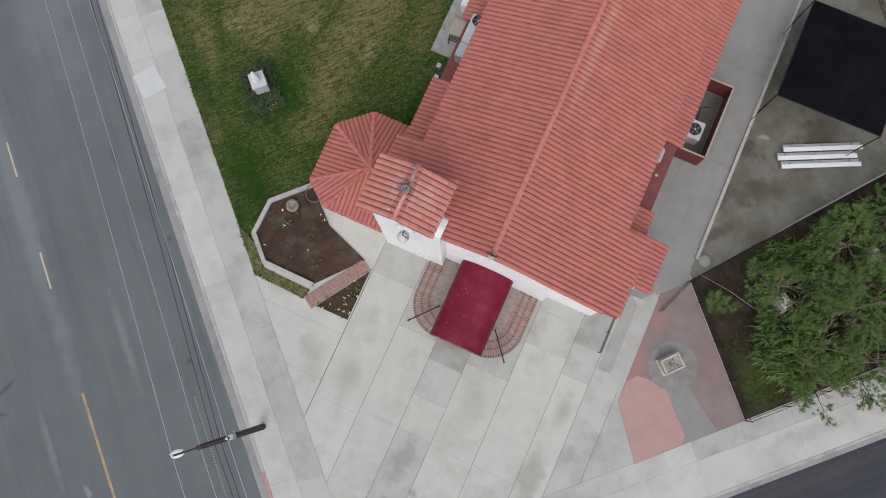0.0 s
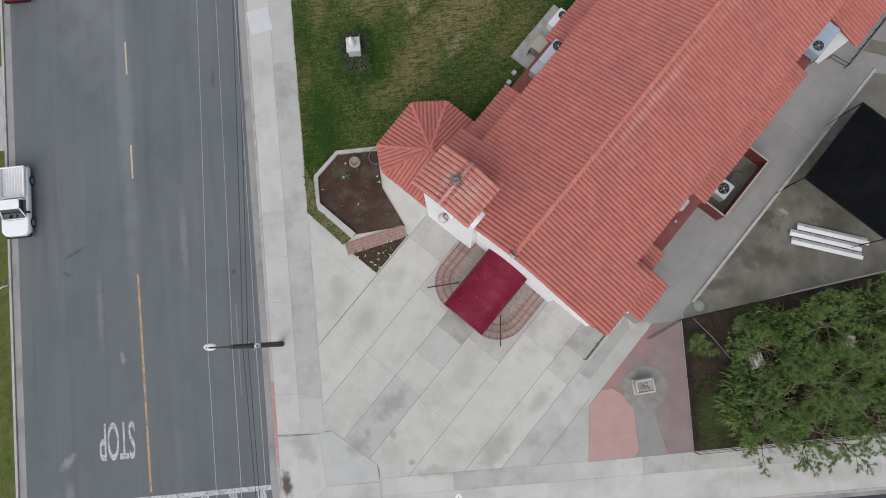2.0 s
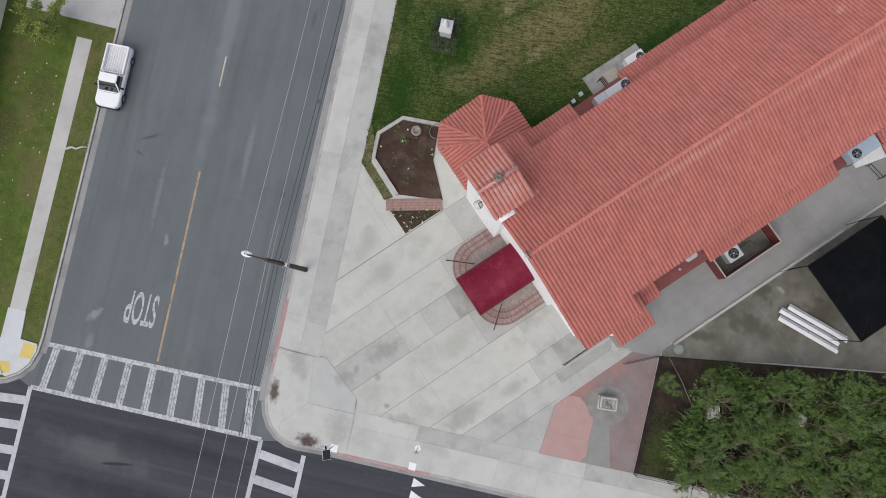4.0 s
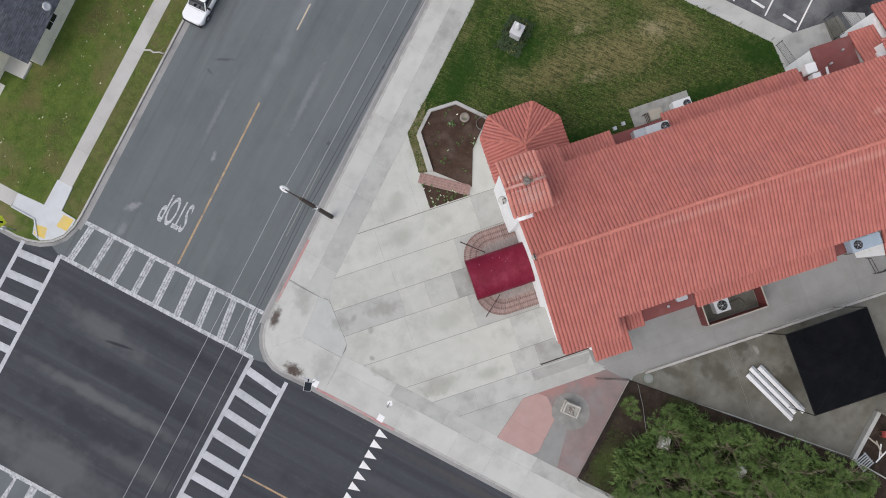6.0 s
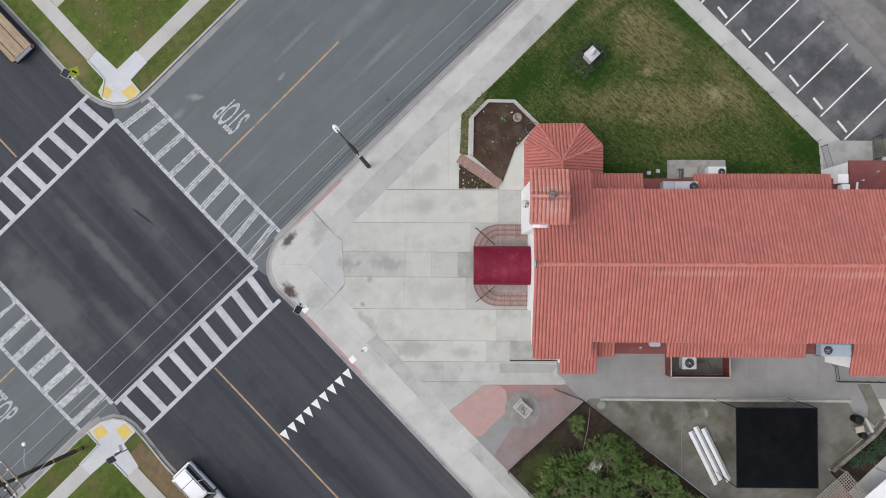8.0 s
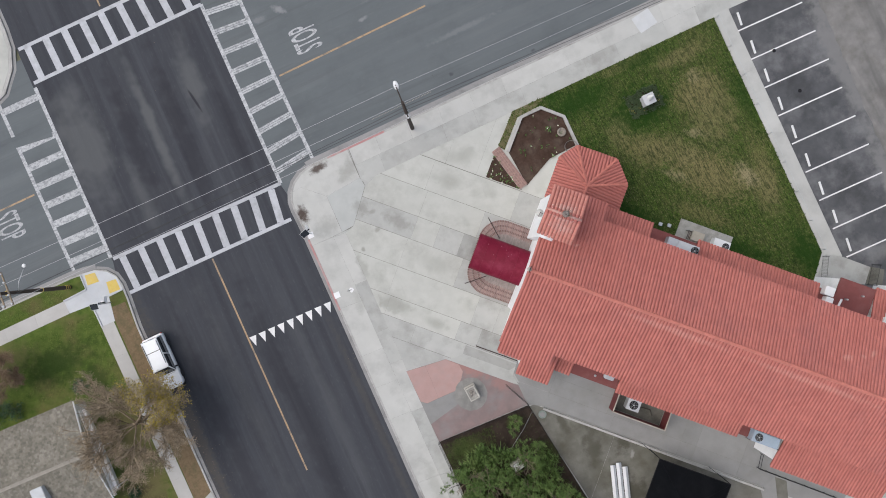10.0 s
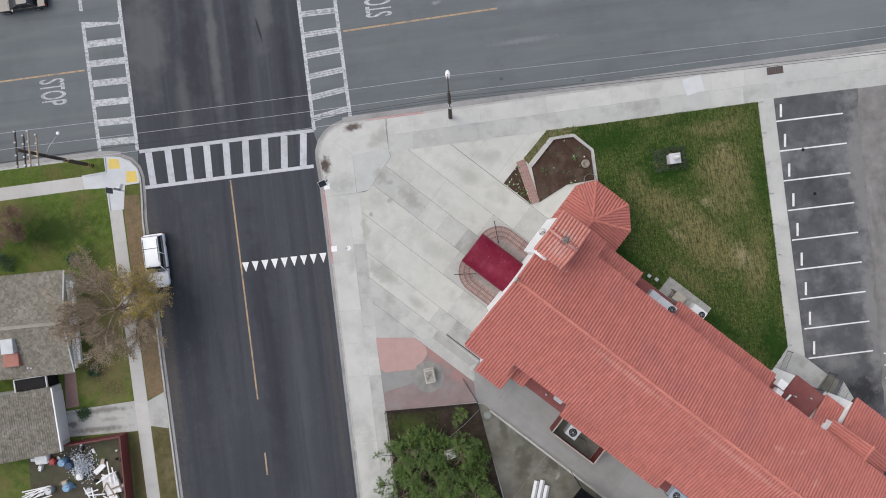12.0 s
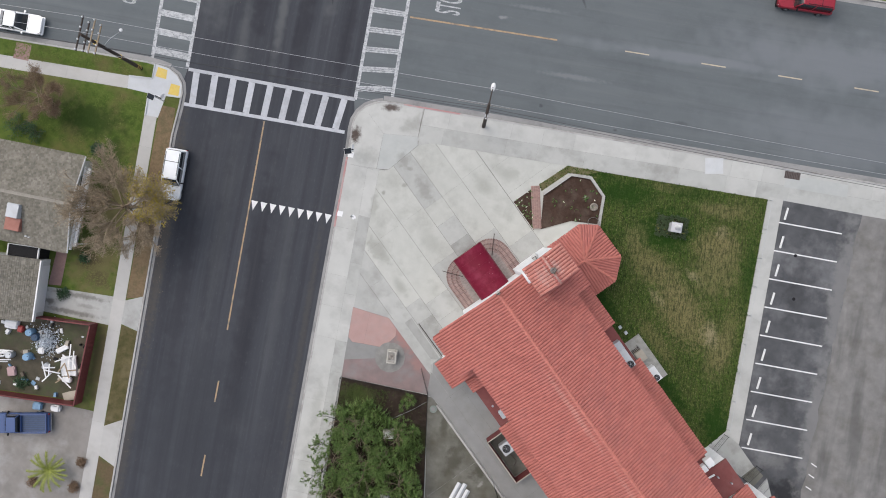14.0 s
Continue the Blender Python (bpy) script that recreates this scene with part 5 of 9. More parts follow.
M_SPROUT = mat("green_sprouts", (0.06, 0.13, 0.03), (0.11, 0.20, 0.05), 5, 0.8, 0.0, island=0.25)
M_PETAL = mat("white_petals", (0.7, 0.7, 0.62), (0.78, 0.76, 0.6), 5, 0.7, 0.0)
soil_xy = [(p[0], p[1]) for p in soil]
tri_xy = [(p[0], p[1]) for p in tri_bed]
tufts("bed_plants", scatter(soil_xy, 34, 1, 0.2, 0.4, 1.0) + [(12.75, 6.75, 0.2, 2.0), (12.55, 6.95, 0.2, 1.6), (12.2, 4.6, 0.2, 1.3)], M_SPROUT, "sparse small green plants with pale flowers in the planter", "plants", 1, flowers=(M_PETAL, 0.12))
tufts("bed_plants", scatter(tri_xy, 40, 2, 0.16, 0.4, 0.95), M_SPROUT, "low green plants with white flowers in the small bed", "plants", 2, flowers=(M_PETAL, 0.3))

# pedestal on the round pad
ped = holder("garden_pedestal", pose(-2.09, -12.15, KZ + 0.03, 0, 0, 97), "weathered pale stone pedestal with a broken hollow top", "pedestal")
part("plinth", box(-0.66, -0.5, 0, 0.66, 0.5, 0.28, bevel=0.03), M_STONE, ped)
part("block", box(-0.56, -0.41, 0.28, 0.56, 0.41, 0.8, bevel=0.03), mat("grey_aged_stone", (0.27, 0.26, 0.24), (0.38, 0.37, 0.34), 4, 0.9, 0.3, 30, (0.16, 0.15, 0.13), 1.5, 0.7), ped)
for x0_, y0_, x1_, y1_ in ((-0.6, -0.45, 0.6, -0.35), (-0.6, 0.35, 0.6, 0.45), (-0.6, -0.345, -0.49, 0.345), (0.49, -0.345, 0.6, 0.345)):
    part("rim", box(x0_, y0_, 0.8, x1_, y1_, 0.93, bevel=0.02), M_STONE, ped, "worn pale rim round the hollow top")
rub = bmesh.new()
rr_ = random.Random(14)
for i in range(14):
    lump = bmesh.new()
    bmesh.ops.create_icosphere(lump, subdivisions=1, radius=rr_.uniform(0.06, 0.15))
    for v in lump.verts:
        v.co *= rr_.uniform(0.75, 1.2)
    join(lump, rub, Matrix.Translation((rr_.uniform(-0.35, 0.25), rr_.uniform(-0.22, 0.22), 0.82)))
part("rubble", rub, mat("dark_stained_stone", (0.16, 0.14, 0.12), (0.36, 0.33, 0.3), 5, 0.9, 0.3, island=0.3), ped, "broken dark stone in the hollow", kind="stuff")

# statue on the lawn
M_PEDEST = mat("pale_grey_pedestal_paint", (0.46, 0.46, 0.48), (0.55, 0.55, 0.57), 2, 0.8, 0.1, 30, (0.36, 0.36, 0.36), 1.0, 0.4)
stt = holder("lawn_monument", pose(21.5, 6.0, KZ, 0, 0, 3), "pale block pedestal in a dark kerbed bed on the lawn", "monument")
part("pedestal", box(-0.46, -0.42, 0, 0.46, 0.42, 1.15, bevel=0.03), M_PEDEST, stt, "pale grey pedestal")
part("cap", box(-0.52, -0.47, 1.15, 0.52, 0.47, 1.25, bevel=0.02), M_PEDEST, stt)
thing("lawn_statue", lathe([(0.30, 0), (0.33, 0.1), (0.26, 0.35), (0.29, 0.6), (0.24, 0.85), (0.14, 0.98), (0.16, 1.1), (0.12, 1.25), (0.03, 1.3)], 20), M_WHITE, "plain white statue standing on the lawn monument", "statue", at=pose(21.55, 6.05, KZ + 1.25) @ Matrix.Scale(0.78, 4))
bedm = path_strip([(20.0, 6.85), (22.65, 6.95), (22.75, 5.3), (20.1, 5.15), (20.0, 6.85)], 0.02, 0.02, 0.1, KZ + 0.09)
thing("bed_edging", bedm, M_STAINED, "thin stone edging round the monument bed", "edging", kind="structure")
mbed = [(20.05, 6.8), (22.6, 6.9), (22.7, 5.35), (20.15, 5.2)]
thing("flower_bed", prism(mbed, 0.0, KZ + 0.05), M_SOIL, "dark soil bed round the lawn monument", "flower bed", kind="structure")
tufts("bed_plants", scatter([(19.8, 7.05), (22.85, 7.15), (22.95, 5.1), (19.9, 4.95)], 380, 3, KZ + 0.05, 0.5, 1.4), mat("dark_groundcover", (0.03, 0.055, 0.02), (0.06, 0.09, 0.035), 5, 0.8, 0.0, island=0.25), "dark low plants round the lawn monument", "plants", 3, flowers=(M_LEAF_Y, 0.02))


# ================= machines and yard things =================
M_FAN = mat("dull_grey_fan_metal", (0.06, 0.062, 0.066), (0.12, 0.123, 0.128), 4, 0.6, 0.05)


def fan_unit(name, m, w, d, h, label, fan=0.3, fx=0.0, legs=False, colour=None):
    o_ = holder(name, m, label, "air conditioner", group="air conditioners")
    col = colour or M_ACBOX
    z0 = 0.18 if legs else 0.0
    body = part("casing", box(-w / 2, -d / 2, z0, w / 2, d / 2, h, bevel=0.03), col, o_)
    well = part("fan_well", lathe([(fan * 1.08, 0), (fan * 1.08, 0.03), (fan, 0.035), (fan * 0.97, 0.008), (0.05, 0.006)], 28), M_BLACK, o_, "dark round fan well", at=pose(fx, 0, h))
    for i in range(5):
        bl_ = box(0.06, -0.045, 0.0, fan * 0.86, 0.045, 0.008)
        bl_.transform(Matrix.Rotation(0.35, 4, "X"))
        part("fan_blade", bl_, M_FAN, well, at=pose(0, 0, 0.03, 0, 0, 72 * i + 20))
    part("fan_hub", lathe([(0.06, 0), (0.06, 0.03), (0.03, 0.05)], 12), M_STEEL, well, at=pose(0, 0, 0.02))
    for r_ in (fan * 0.55, fan * 0.8, fan * 1.0):
        part("fan_guard", tube([(fx + r_ * math.cos(a_ * math.pi / 10), r_ * math.sin(a_ * math.pi / 10), h + 0.07) for a_ in range(21)], 0.004, 5), M_STEEL, o_)
    if legs:
        for sx in (-1, 1):
            for sy in (-1, 1):
                part("leg", tube([(sx * (w / 2 - 0.08), sy * (d / 2 - 0.08), 0), (sx * (w / 2 - 0.08), sy * (d / 2 - 0.08), z0 + 0.02)], 0.03, 6), M_STEEL, o_)
    for i in range(5):
        part("louvre", box(-w / 2 + 0.06, -d / 2 - 0.012, z0 + 0.1 + i * (h - z0 - 0.2) / 5, w / 2 - 0.06, -d / 2 + 0.002, z0 + 0.16 + i * (h - z0 - 0.2) / 5), M_STEEL, o_)
    return o_


C4 = lambda u, v, z, r=0: CH @ pose(u, v, z, 0, 0, r)
fan_unit("air_conditioner", C4(12.0, 6.0, 4.78), 1.75, 0.8, 1.05, "long grey rooftop air conditioner with one fan", 0.3, 0.55, True)
duct = holder("air_duct", C4(10.7, 6.0, 4.78), "pale sheet metal duct box beside the rooftop unit", "duct")
part("box", box(-0.42, -0.42, 0, 0.42, 0.42, 0.95, bevel=0.02), M_STEEL, duct)
part("pipe", tube([(0.4, 0, 0.5), (0.55, 0, 0.5)], 0.2, 12), M_STEEL, duct)
M_PADC = mat("blotched_pad_concrete", (0.26, 0.255, 0.23), (0.40, 0.395, 0.37), 1.2, 0.9, 0.15, 40, (0.15, 0.145, 0.125), 0.8, 0.7)
thing("wall_footing", prism([ch(6.1, 6.62), ch(24.0, 6.62), ch(24.0, 6.92), ch(6.1, 6.92)], 0, KZ + 0.09), M_WALK, "pale concrete footing strip along the church wall", "footing", kind="structure")
thing("concrete_pad", prism([ch(12.15, 7.0), ch(16.97, 7.0), ch(16.97, 8.9), ch(12.15, 8.9)], 0, KZ + 0.12), M_PADC, "stained concrete pad at the lawn's edge", "pad", kind="structure")
fan_unit("air_conditioner", C4(15.95, 7.75, KZ + 0.12), 1.45, 0.92, 1.0, "white ground air conditioner on the concrete pad", 0.28, 0.35, False, M_WHITE)
cab = holder("utility_cabinet", C4(13.8, 7.75, KZ + 0.12), "tan metal cabinet with pipes on the concrete pad", "cabinet")
M_TAN = mat("tan_painted_metal", (0.36, 0.32, 0.26), (0.44, 0.40, 0.33), 3, 0.6, 0.05, 30, (0.26, 0.22, 0.17), 1.5, 0.4)
part("body", box(-0.5, -0.38, 0, 0.5, 0.38, 0.85, bevel=0.03), M_TAN, cab)
part("lid", box(-0.53, -0.41, 0.85, 0.53, 0.41, 0.9, bevel=0.01), M_TAN, cab)
for i in range(3):
    part("pipe", tube([(-0.6 - 0.12 * i, 0.3, 0.0), (-0.6 - 0.12 * i, 0.3, 0.7), (-0.6 - 0.12 * i, -0.5, 0.75)], 0.03, 6), M_BRONZE, cab)
for u, v in ((10.5, 7.75), (11.25, 7.9)):
    o_ = holder("meter_box", C4(u, v, KZ), "small grey meter box on a post beside the lawn", "meter box", group="meter boxes")
    part("post", tube([(0, 0, 0), (0, 0, 0.5)], 0.04, 8), M_STEEL, o_)
    part("box", box(-0.15, -0.14, 0.45, 0.15, 0.14, 0.66, bevel=0.02), M_STEEL, o_)
fan_unit("air_conditioner", C4(23.1, -6.3, 4.8), 2.2, 0.9, 1.05, "long blue-grey rooftop air conditioner with one fan", 0.3, -0.6, True, mat("blue_grey_sheet", (0.27, 0.34, 0.41), (0.36, 0.43, 0.50), 3, 0.5, 0.05, 30, (0.3, 0.32, 0.34), 1.5, 0.4))
rail_ = holder("roof_rail", C4(23.2, -6.75, 4.75), "dark steel service rail beside a rooftop unit", "railing")
for i in range(4):
    part("post", tube([(-1.3 + i * 0.87, 0, 0), (-1.3 + i * 0.87, 0, 0.8)], 0.025, 6), M_BRONZE, rail_)
part("rail", tube([(-1.3, 0, 0.8), (1.31, 0, 0.8)], 0.025, 6), M_BRONZE, rail_)
o_ = holder("roof_vent", C4(9.75, -5.95, 4.78), "pale metal roof vent hood on the flat roof", "vent")
part("hood", box(-0.42, -0.22, 0.0, 0.42, 0.22, 0.42, bevel=0.06), M_STEEL, o_)
part("opening", box(-0.36, -0.235, 0.06, 0.36, -0.2, 0.3), M_BLACK, o_)
o_ = holder("roof_vent", C4(8.7, -6.25, 4.78), "small dented white vent cap on the flat roof", "vent")
part("cap", lathe([(0.08, 0), (0.08, 0.1), (0.11, 0.12), (0.06, 0.18)], 12), M_STEEL, o_)
for u, v, w_ in ((29.2, 5.9, 0.75), (24.2, 5.9, 0.6), (24.0, 6.7, 0.8)):
    o_ = holder("cooler_box", C4(u, v, 4.75), "white boxy evaporative cooler on the rear roof", "cooler", group="coolers")
    part("casing", box(-w_ / 2, -0.36, 0, w_ / 2, 0.36, 0.75, bevel=0.03), M_WHITE, o_)
    part("grille", box(-w_ / 2 + 0.08, -0.375, 0.1, w_ / 2 - 0.08, -0.35, 0.62), M_STEEL, o_)

# red screen wall round a ground unit
scr = holder("screen_wall", CH, "dark red board screen round a ground air conditioner", "screen")
for a_, b_ in (((11.92, -7.2), (11.92, -8.92)), ((11.92, -8.92), (16.63, -8.92)), ((16.63, -8.92), (16.63, -7.2))):
    a_, b_ = Vector(a_), Vector(b_)
    L_ = (b_ - a_).length
    n_ = round(L_ / 0.3)
    d_ = (b_ - a_) / n_
    for i in range(n_):
        part("board", band(a_ + d_ * (i + 0.02), a_ + d_ * (i + 0.98), 0.04, KZ, 1.78), M_FENCE_RED, scr)
    part("cap", band(a_ - d_ * 0.1, b_ + d_ * 0.1, 0.09, 1.78, 1.83), M_TAN, scr, "pale capping rail")
fan_unit("air_conditioner", C4(13.6, -7.85, KZ), 1.15, 1.0, 1.0, "square grey ground air conditioner inside the screen", 0.36, 0, False)
thing("pipe", tube([ch(14.2, -7.9, 0.5), ch(15.3, -7.8, 0.45), ch(15.6, -8.3, 0.3)], 0.03, 6), M_BRONZE, "dark coolant pipe inside the screen", "pipe")
# the shade inside the screen is put into this slab's dark colour
thing("concrete_pad", prism([ch(12.0, -7.1), ch(16.55, -7.1), ch(16.55, -8.85), ch(12.0, -8.85)], 0, KZ + 0.03), mat("shade_dark_concrete", (0.075, 0.073, 0.062), (0.15, 0.145, 0.125), 1.2, 0.85, 0.2, 50, (0.05, 0.052, 0.038), 0.8, 0.7), "stained slab inside the red screen, coloured darker for its shade", "pad", kind="structure")

# black shade tent
tent = holder("shade_tent", CH, "black shade-cloth tent on a dark steel frame", "tent")
tu0, tu1, tv0, tv1, tz, tp = 16.66, 23.0, -17.33, -11.12, 2.95, 3.75
cvs = bmesh.new()
grid = []
NN = 20
for i in range(NN + 1):
    row = []
    for j in range(NN + 1):
        a_, b_ = i / NN, j / NN
        m_ = 1 - max(abs(2 * a_ - 1), abs(2 * b_ - 1))
        z = tz + (tp - tz) * m_ + 0.03 * math.sin(a_ * 19) * math.sin(b_ * 17)
        row.append(cvs.verts.new((tu0 + (tu1 - tu0) * a_, tv0 + (tv1 - tv0) * b_, z)))
    grid.append(row)
for i in range(NN):
    for j in range(NN):
        cvs.faces.new((grid[i][j], grid[i + 1][j], grid[i + 1][j + 1], grid[i][j + 1]))
bmesh.ops.solidify(cvs, geom=cvs.faces[:], thickness=0.02)
part("cloth", cvs, M_SHADECLOTH, tent, "black shade cloth")
tmid = ((tu0 + tu1) / 2, (tv0 + tv1) / 2, tp + 0.02)
for u, v in ((tu0, tv0), (tu1, tv0), (tu1, tv1), (tu0, tv1)):
    part("seam", tube([(u, v, tz + 0.025), tmid], 0.02, 6), M_SHADECLOTH, tent, "stitched ridge seam")
for a_, b_ in (((tu0, tv0), (tu1, tv0)), ((tu1, tv0), (tu1, tv1)), ((tu1, tv1), (tu0, tv1)), ((tu0, tv1), (tu0, tv0))):
    part("edge_bar", tube([(*a_, tz), (*b_, tz)], 0.035, 8), M_BLACK, tent)
for u, v, du, dv in ((tu0, tv1, -0.7, 0.15), (tu1, tv1, -0.9, 0.3), (tu0, tv0, -0.8, 0.6), (tu1, tv0, 0.2, -0.2)):
    part("leg", tube([(u, v, tz), (u + du * 0.3, v + dv * 0.3, KZ)], 0.035, 8), M_BLACK, tent)
for u, v, du, dv in ((tu0, tv1, -0.9, 0.25), (tu1, tv1, -1.1, 0.35), (tu0, tv0, -0.9, 0.65)):
    part("guy_rope", tube([(u, v, tz), (u + du, v + dv, KZ)], 0.02, 6), M_BLACK, tent)

# white trestle planks beside it
pa, pb = ch(13.64, -13.58), ch(15.67, -17.77)
pd = (pb - pa).normalized()
pn = Vector((-pd.y, pd.x, 0))
if pn.dot(ch(14.9, -13.1) - pa) < 0:
    pn = -pn
for i, sh_i in enumerate((0.0, 0.18, -0.22)):
    o_ = holder("bench", Matrix.Identity(4), "long white bench with a grey lower board, stacked beside others", "bench", group="benches by the tent")
    a_ = pa + pn * (0.14 + i * 0.52) - pd * sh_i
    b_ = a_ + pd * 4.75
    part("seat", band(a_, b_, 0.27, 0.52, 0.58, bevel=0.01), M_WHITE, o_)
    part("lower_board", band(a_ + pn * 0.25 + pd * 0.05, b_ + pn * 0.25 - pd * 0.05, 0.2, 0.34, 0.39, bevel=0.01), M_STEEL, o_, "grey lower board")
    for t_ in (0.12, 0.5, 0.88):
        c_ = a_.lerp(b_, t_)
        part("leg", band(c_ - pn * 0.1, c_ + pn * 0.3, 0.05, KZ, 0.52), M_STEEL, o_)

# gate and fence of the garden plot
def iron_fence(name, a, b, h, label, gap=0.12, post=2.4, z=KZ):
    o_ = holder(name, Matrix.Identity(4), label, "fence")
    a, b = Vector((*a, 0)), Vector((*b, 0))
    L_ = (b - a).length
    d_ = (b - a).normalized()
    for zz in (z + 0.12, z + h - 0.08):
        part("rail", tube([a + Vector((0, 0, zz)), b + Vector((0, 0, zz))], 0.013, 4), M_BLACK, o_)
    for i in range(int(L_ / post) + 1):
        p = a + d_ * min(i * post, L_)
        part("post", tube([p, p + Vector((0, 0, z + h + 0.08))], 0.022, 6), M_BLACK, o_)
    n_ = int(L_ / gap)
    bar = mesh_of("bar", tube([(0, 0, z + 0.05), (0, 0, z + h)], 0.007, 4), M_BLACK)
    for i in range(min(n_, 200)):
        p = a + d_ * ((i + 0.5) * L_ / n_)
        part("bar", bar, None, o_, at=Matrix.Translation(p))
    return o_


FENCE_E = (5.35, -32.35)
iron_fence("iron_fence", (-6.45, -15.2), (2.1, -15.05), 1.1, "black iron picket fence along the garden plot")
iron_fence("iron_fence", (-6.45, -15.2), (-5.6, -30), 1.1, "black iron picket fence along the pavement", 0.16)
iron_fence("iron_fence", (2.1, -15.05), FENCE_E, 1.1, "black iron picket fence beside the service court", 0.16)
iron_fence("iron_gate", (2.07, -14.86), (0.9, -12.59), 1.1, "open black iron gate on the red paving", 0.11, 3.2)
garden_poly = [(-6.4, -15.25), (2.12, -15.1), (5.3, -32.4), (5.3, -60), (-4.2, -60), (-5.55, -30)]
stains(M_SOIL, (0.06, 0.085, 0.022), [(-4.6, -16.6, 2.0, 1.1, 0, 0.8), (0.4, -15.9, 0.8, 0.6, 0, 0.6), (2.4, -19.5, 0.8, 1.4, 10, 0.4)], 3.0, 0.95, 9.0)
thing("garden_plot", prism(garden_poly, 0.0, KZ + 0.02), M_SOIL, "dark bare soil of the fenced garden plot", "garden", kind="structure")
gst = holder("garden_stone", pose(-0.66, -19.5, KZ, 0, 0, 15), "pale stone block standing among the garden trees", "stone")
part("base", box(-0.6, -0.45, 0, 0.6, 0.45, 0.5, bevel=0.05), M_STONE, gst)
part("top", box(-0.4, -0.3, 0.5, 0.45, 0.3, 1.0, bevel=0.05), M_WHITE, gst)
copy_thing(gst, pose(0.2, -25.45, KZ, 0, 0, -10))
thing("white_pole", tube([(2.19, -15.5, 1.0), (0.86, -16.67, 1.1), (-0.2, -17.45, 1.05), (-1.14, -18.22, 0.9)], 0.011, 8), M_STEEL, "thin pale pole leaning on the garden fence", "pole")
cov = holder("valve_cover", pose(2.94, -16.28, KZ + 0.012), "round greenish valve cover in the path", "cover")
part("ring", lathe([(0.36, 0), (0.36, 0.03), (0.33, 0.035)], 24), mat("green_grey_iron", (0.15, 0.185, 0.165), (0.23, 0.27, 0.24), 4, 0.6, 0.1), cov)
part("lid", lathe([(0.22, 0.03), (0.22, 0.05), (0.2, 0.055)], 20), M_SIDE, cov)

# ================= road markings =================
def marking(name, label, material, category="road marking", group="road markings"):
    return tagged(holder(name, Matrix.Identity(4), label, category), kind="structure")


LZ = 0.004


def crosswalk(name, a0, a1, b0, b1, n, material, hatched=False, skip=(), z=LZ):
    """A ladder crossing: edge lines a0-a1 and b0-b1, with n bars between."""
    o_ = marking(name, "worn white ladder crosswalk painted on the asphalt", material)
    part("edge_line", band(a0, a1, 0.32, 0.0, z), material, o_)
    part("edge_line", band(b0, b1, 0.32, 0.0, z), material, o_)
    for i in range(n):
        if i in skip:
            continue
        t = (i + 0.45) / n
        p, q = lerp2(a0, a1, t), lerp2(b0, b1, t)
        p, q = lerp2(p, q, 0.05), lerp2(p, q, 0.95)
        if hatched:
            d = Vector((a1[0] - a0[0], a1[1] - a0[1])).normalized() * 0.17
            for s_ in (-1.15, -0.05, 1.05):
                part("bar", band((p[0] + d.x * s_, p[1] + d.y * s_), (q[0] + d.x * s_, q[1] + d.y * s_), 0.155, 0.0, z), material, o_)
        else:
            part("bar", band(p, q, 0.62, 0.0, z), material, o_)


crosswalk("crosswalk_1", (-11.87, 28.6), (-11.1, 11.2), (-8.58, 28.36), (-7.65, 11.95), 9, M_WHITE_LINE, True)
crosswalk("crosswalk_2", (-27.44, 10.46), (-11.1, 11.2), (-27.15, 7.1), (-11.4, 7.9), 9, M_WHITE_CLEAN, z=0.008)
crosswalk("crosswalk_3", (-28.35, 27.2), (-27.6, 10.6), (-31.95, 27.0), (-31.1, 10.55), 9, M_WHITE_LINE, False, (1,))
crosswalk("crosswalk_4", (-28.3, 27.6), (-11.87, 28.6), (-28.5, 30.9), (-12.3, 31.75), 9, M_WHITE_CLEAN, z=0.008)

teeth = marking("yield_line", "row of white yield triangles across one lane", M_WHITE_FRESH)
for i in range(9):
    x = -18.4 + i * 0.904
    y = -0.5 + 0.33 * i / 8
    part("triangle", prism([(x - 0.33, y), (x + 0.33, y), (x - 0.0, y - 0.92)], 0.0, LZ), M_WHITE_FRESH, teeth)
cl = marking("centre_line", "worn yellow centre line of the cross street", M_YELLOW_LINE)
part("solid_line", band((-19.2, 7.2), (-18.25, -13.3), 0.14, 0.0, LZ), M_YELLOW_LINE, cl)
for i in range(14):
    y = -18.3 - 7.35 * i
    part("dash", band((-17.97 + 0.3 * i, y), (-17.9 + 0.3 * i, y - 2.1), 0.14, 0.0, LZ), M_YELLOW_LINE, cl)
part("solid_line", band((-20.3, 31.8), (-21.5, 60), 0.14, 0.0, LZ), M_YELLOW_LINE, cl)
M_PALE_YELLOW = mat("pale_worn_yellow_paint", (0.44, 0.37, 0.26), (0.55, 0.48, 0.36), 4.0, 0.7, 0.1, 40, (0.25, 0.24, 0.22), 1.4, 0.6)
cl = marking("centre_line", "worn yellow centre line of the long street", M_YELLOW_LINE)
part("solid_line", band((-7.7, 20.1), (6.6, 21.1), 0.15, 0.0, LZ), M_YELLOW_LINE, cl)
for i in range(14):
    x = 13.2 + 7.42 * i
    part("dash", band((x, 21.52 + 0.488 * i), (x + 2.35, 21.67 + 0.488 * i), 0.11, 0.0, LZ), M_PALE_YELLOW, cl)
part("solid_line", band((-31.9, 18.35), (-55, 17.0), 0.15, 0.0, LZ), M_YELLOW_LINE, cl)


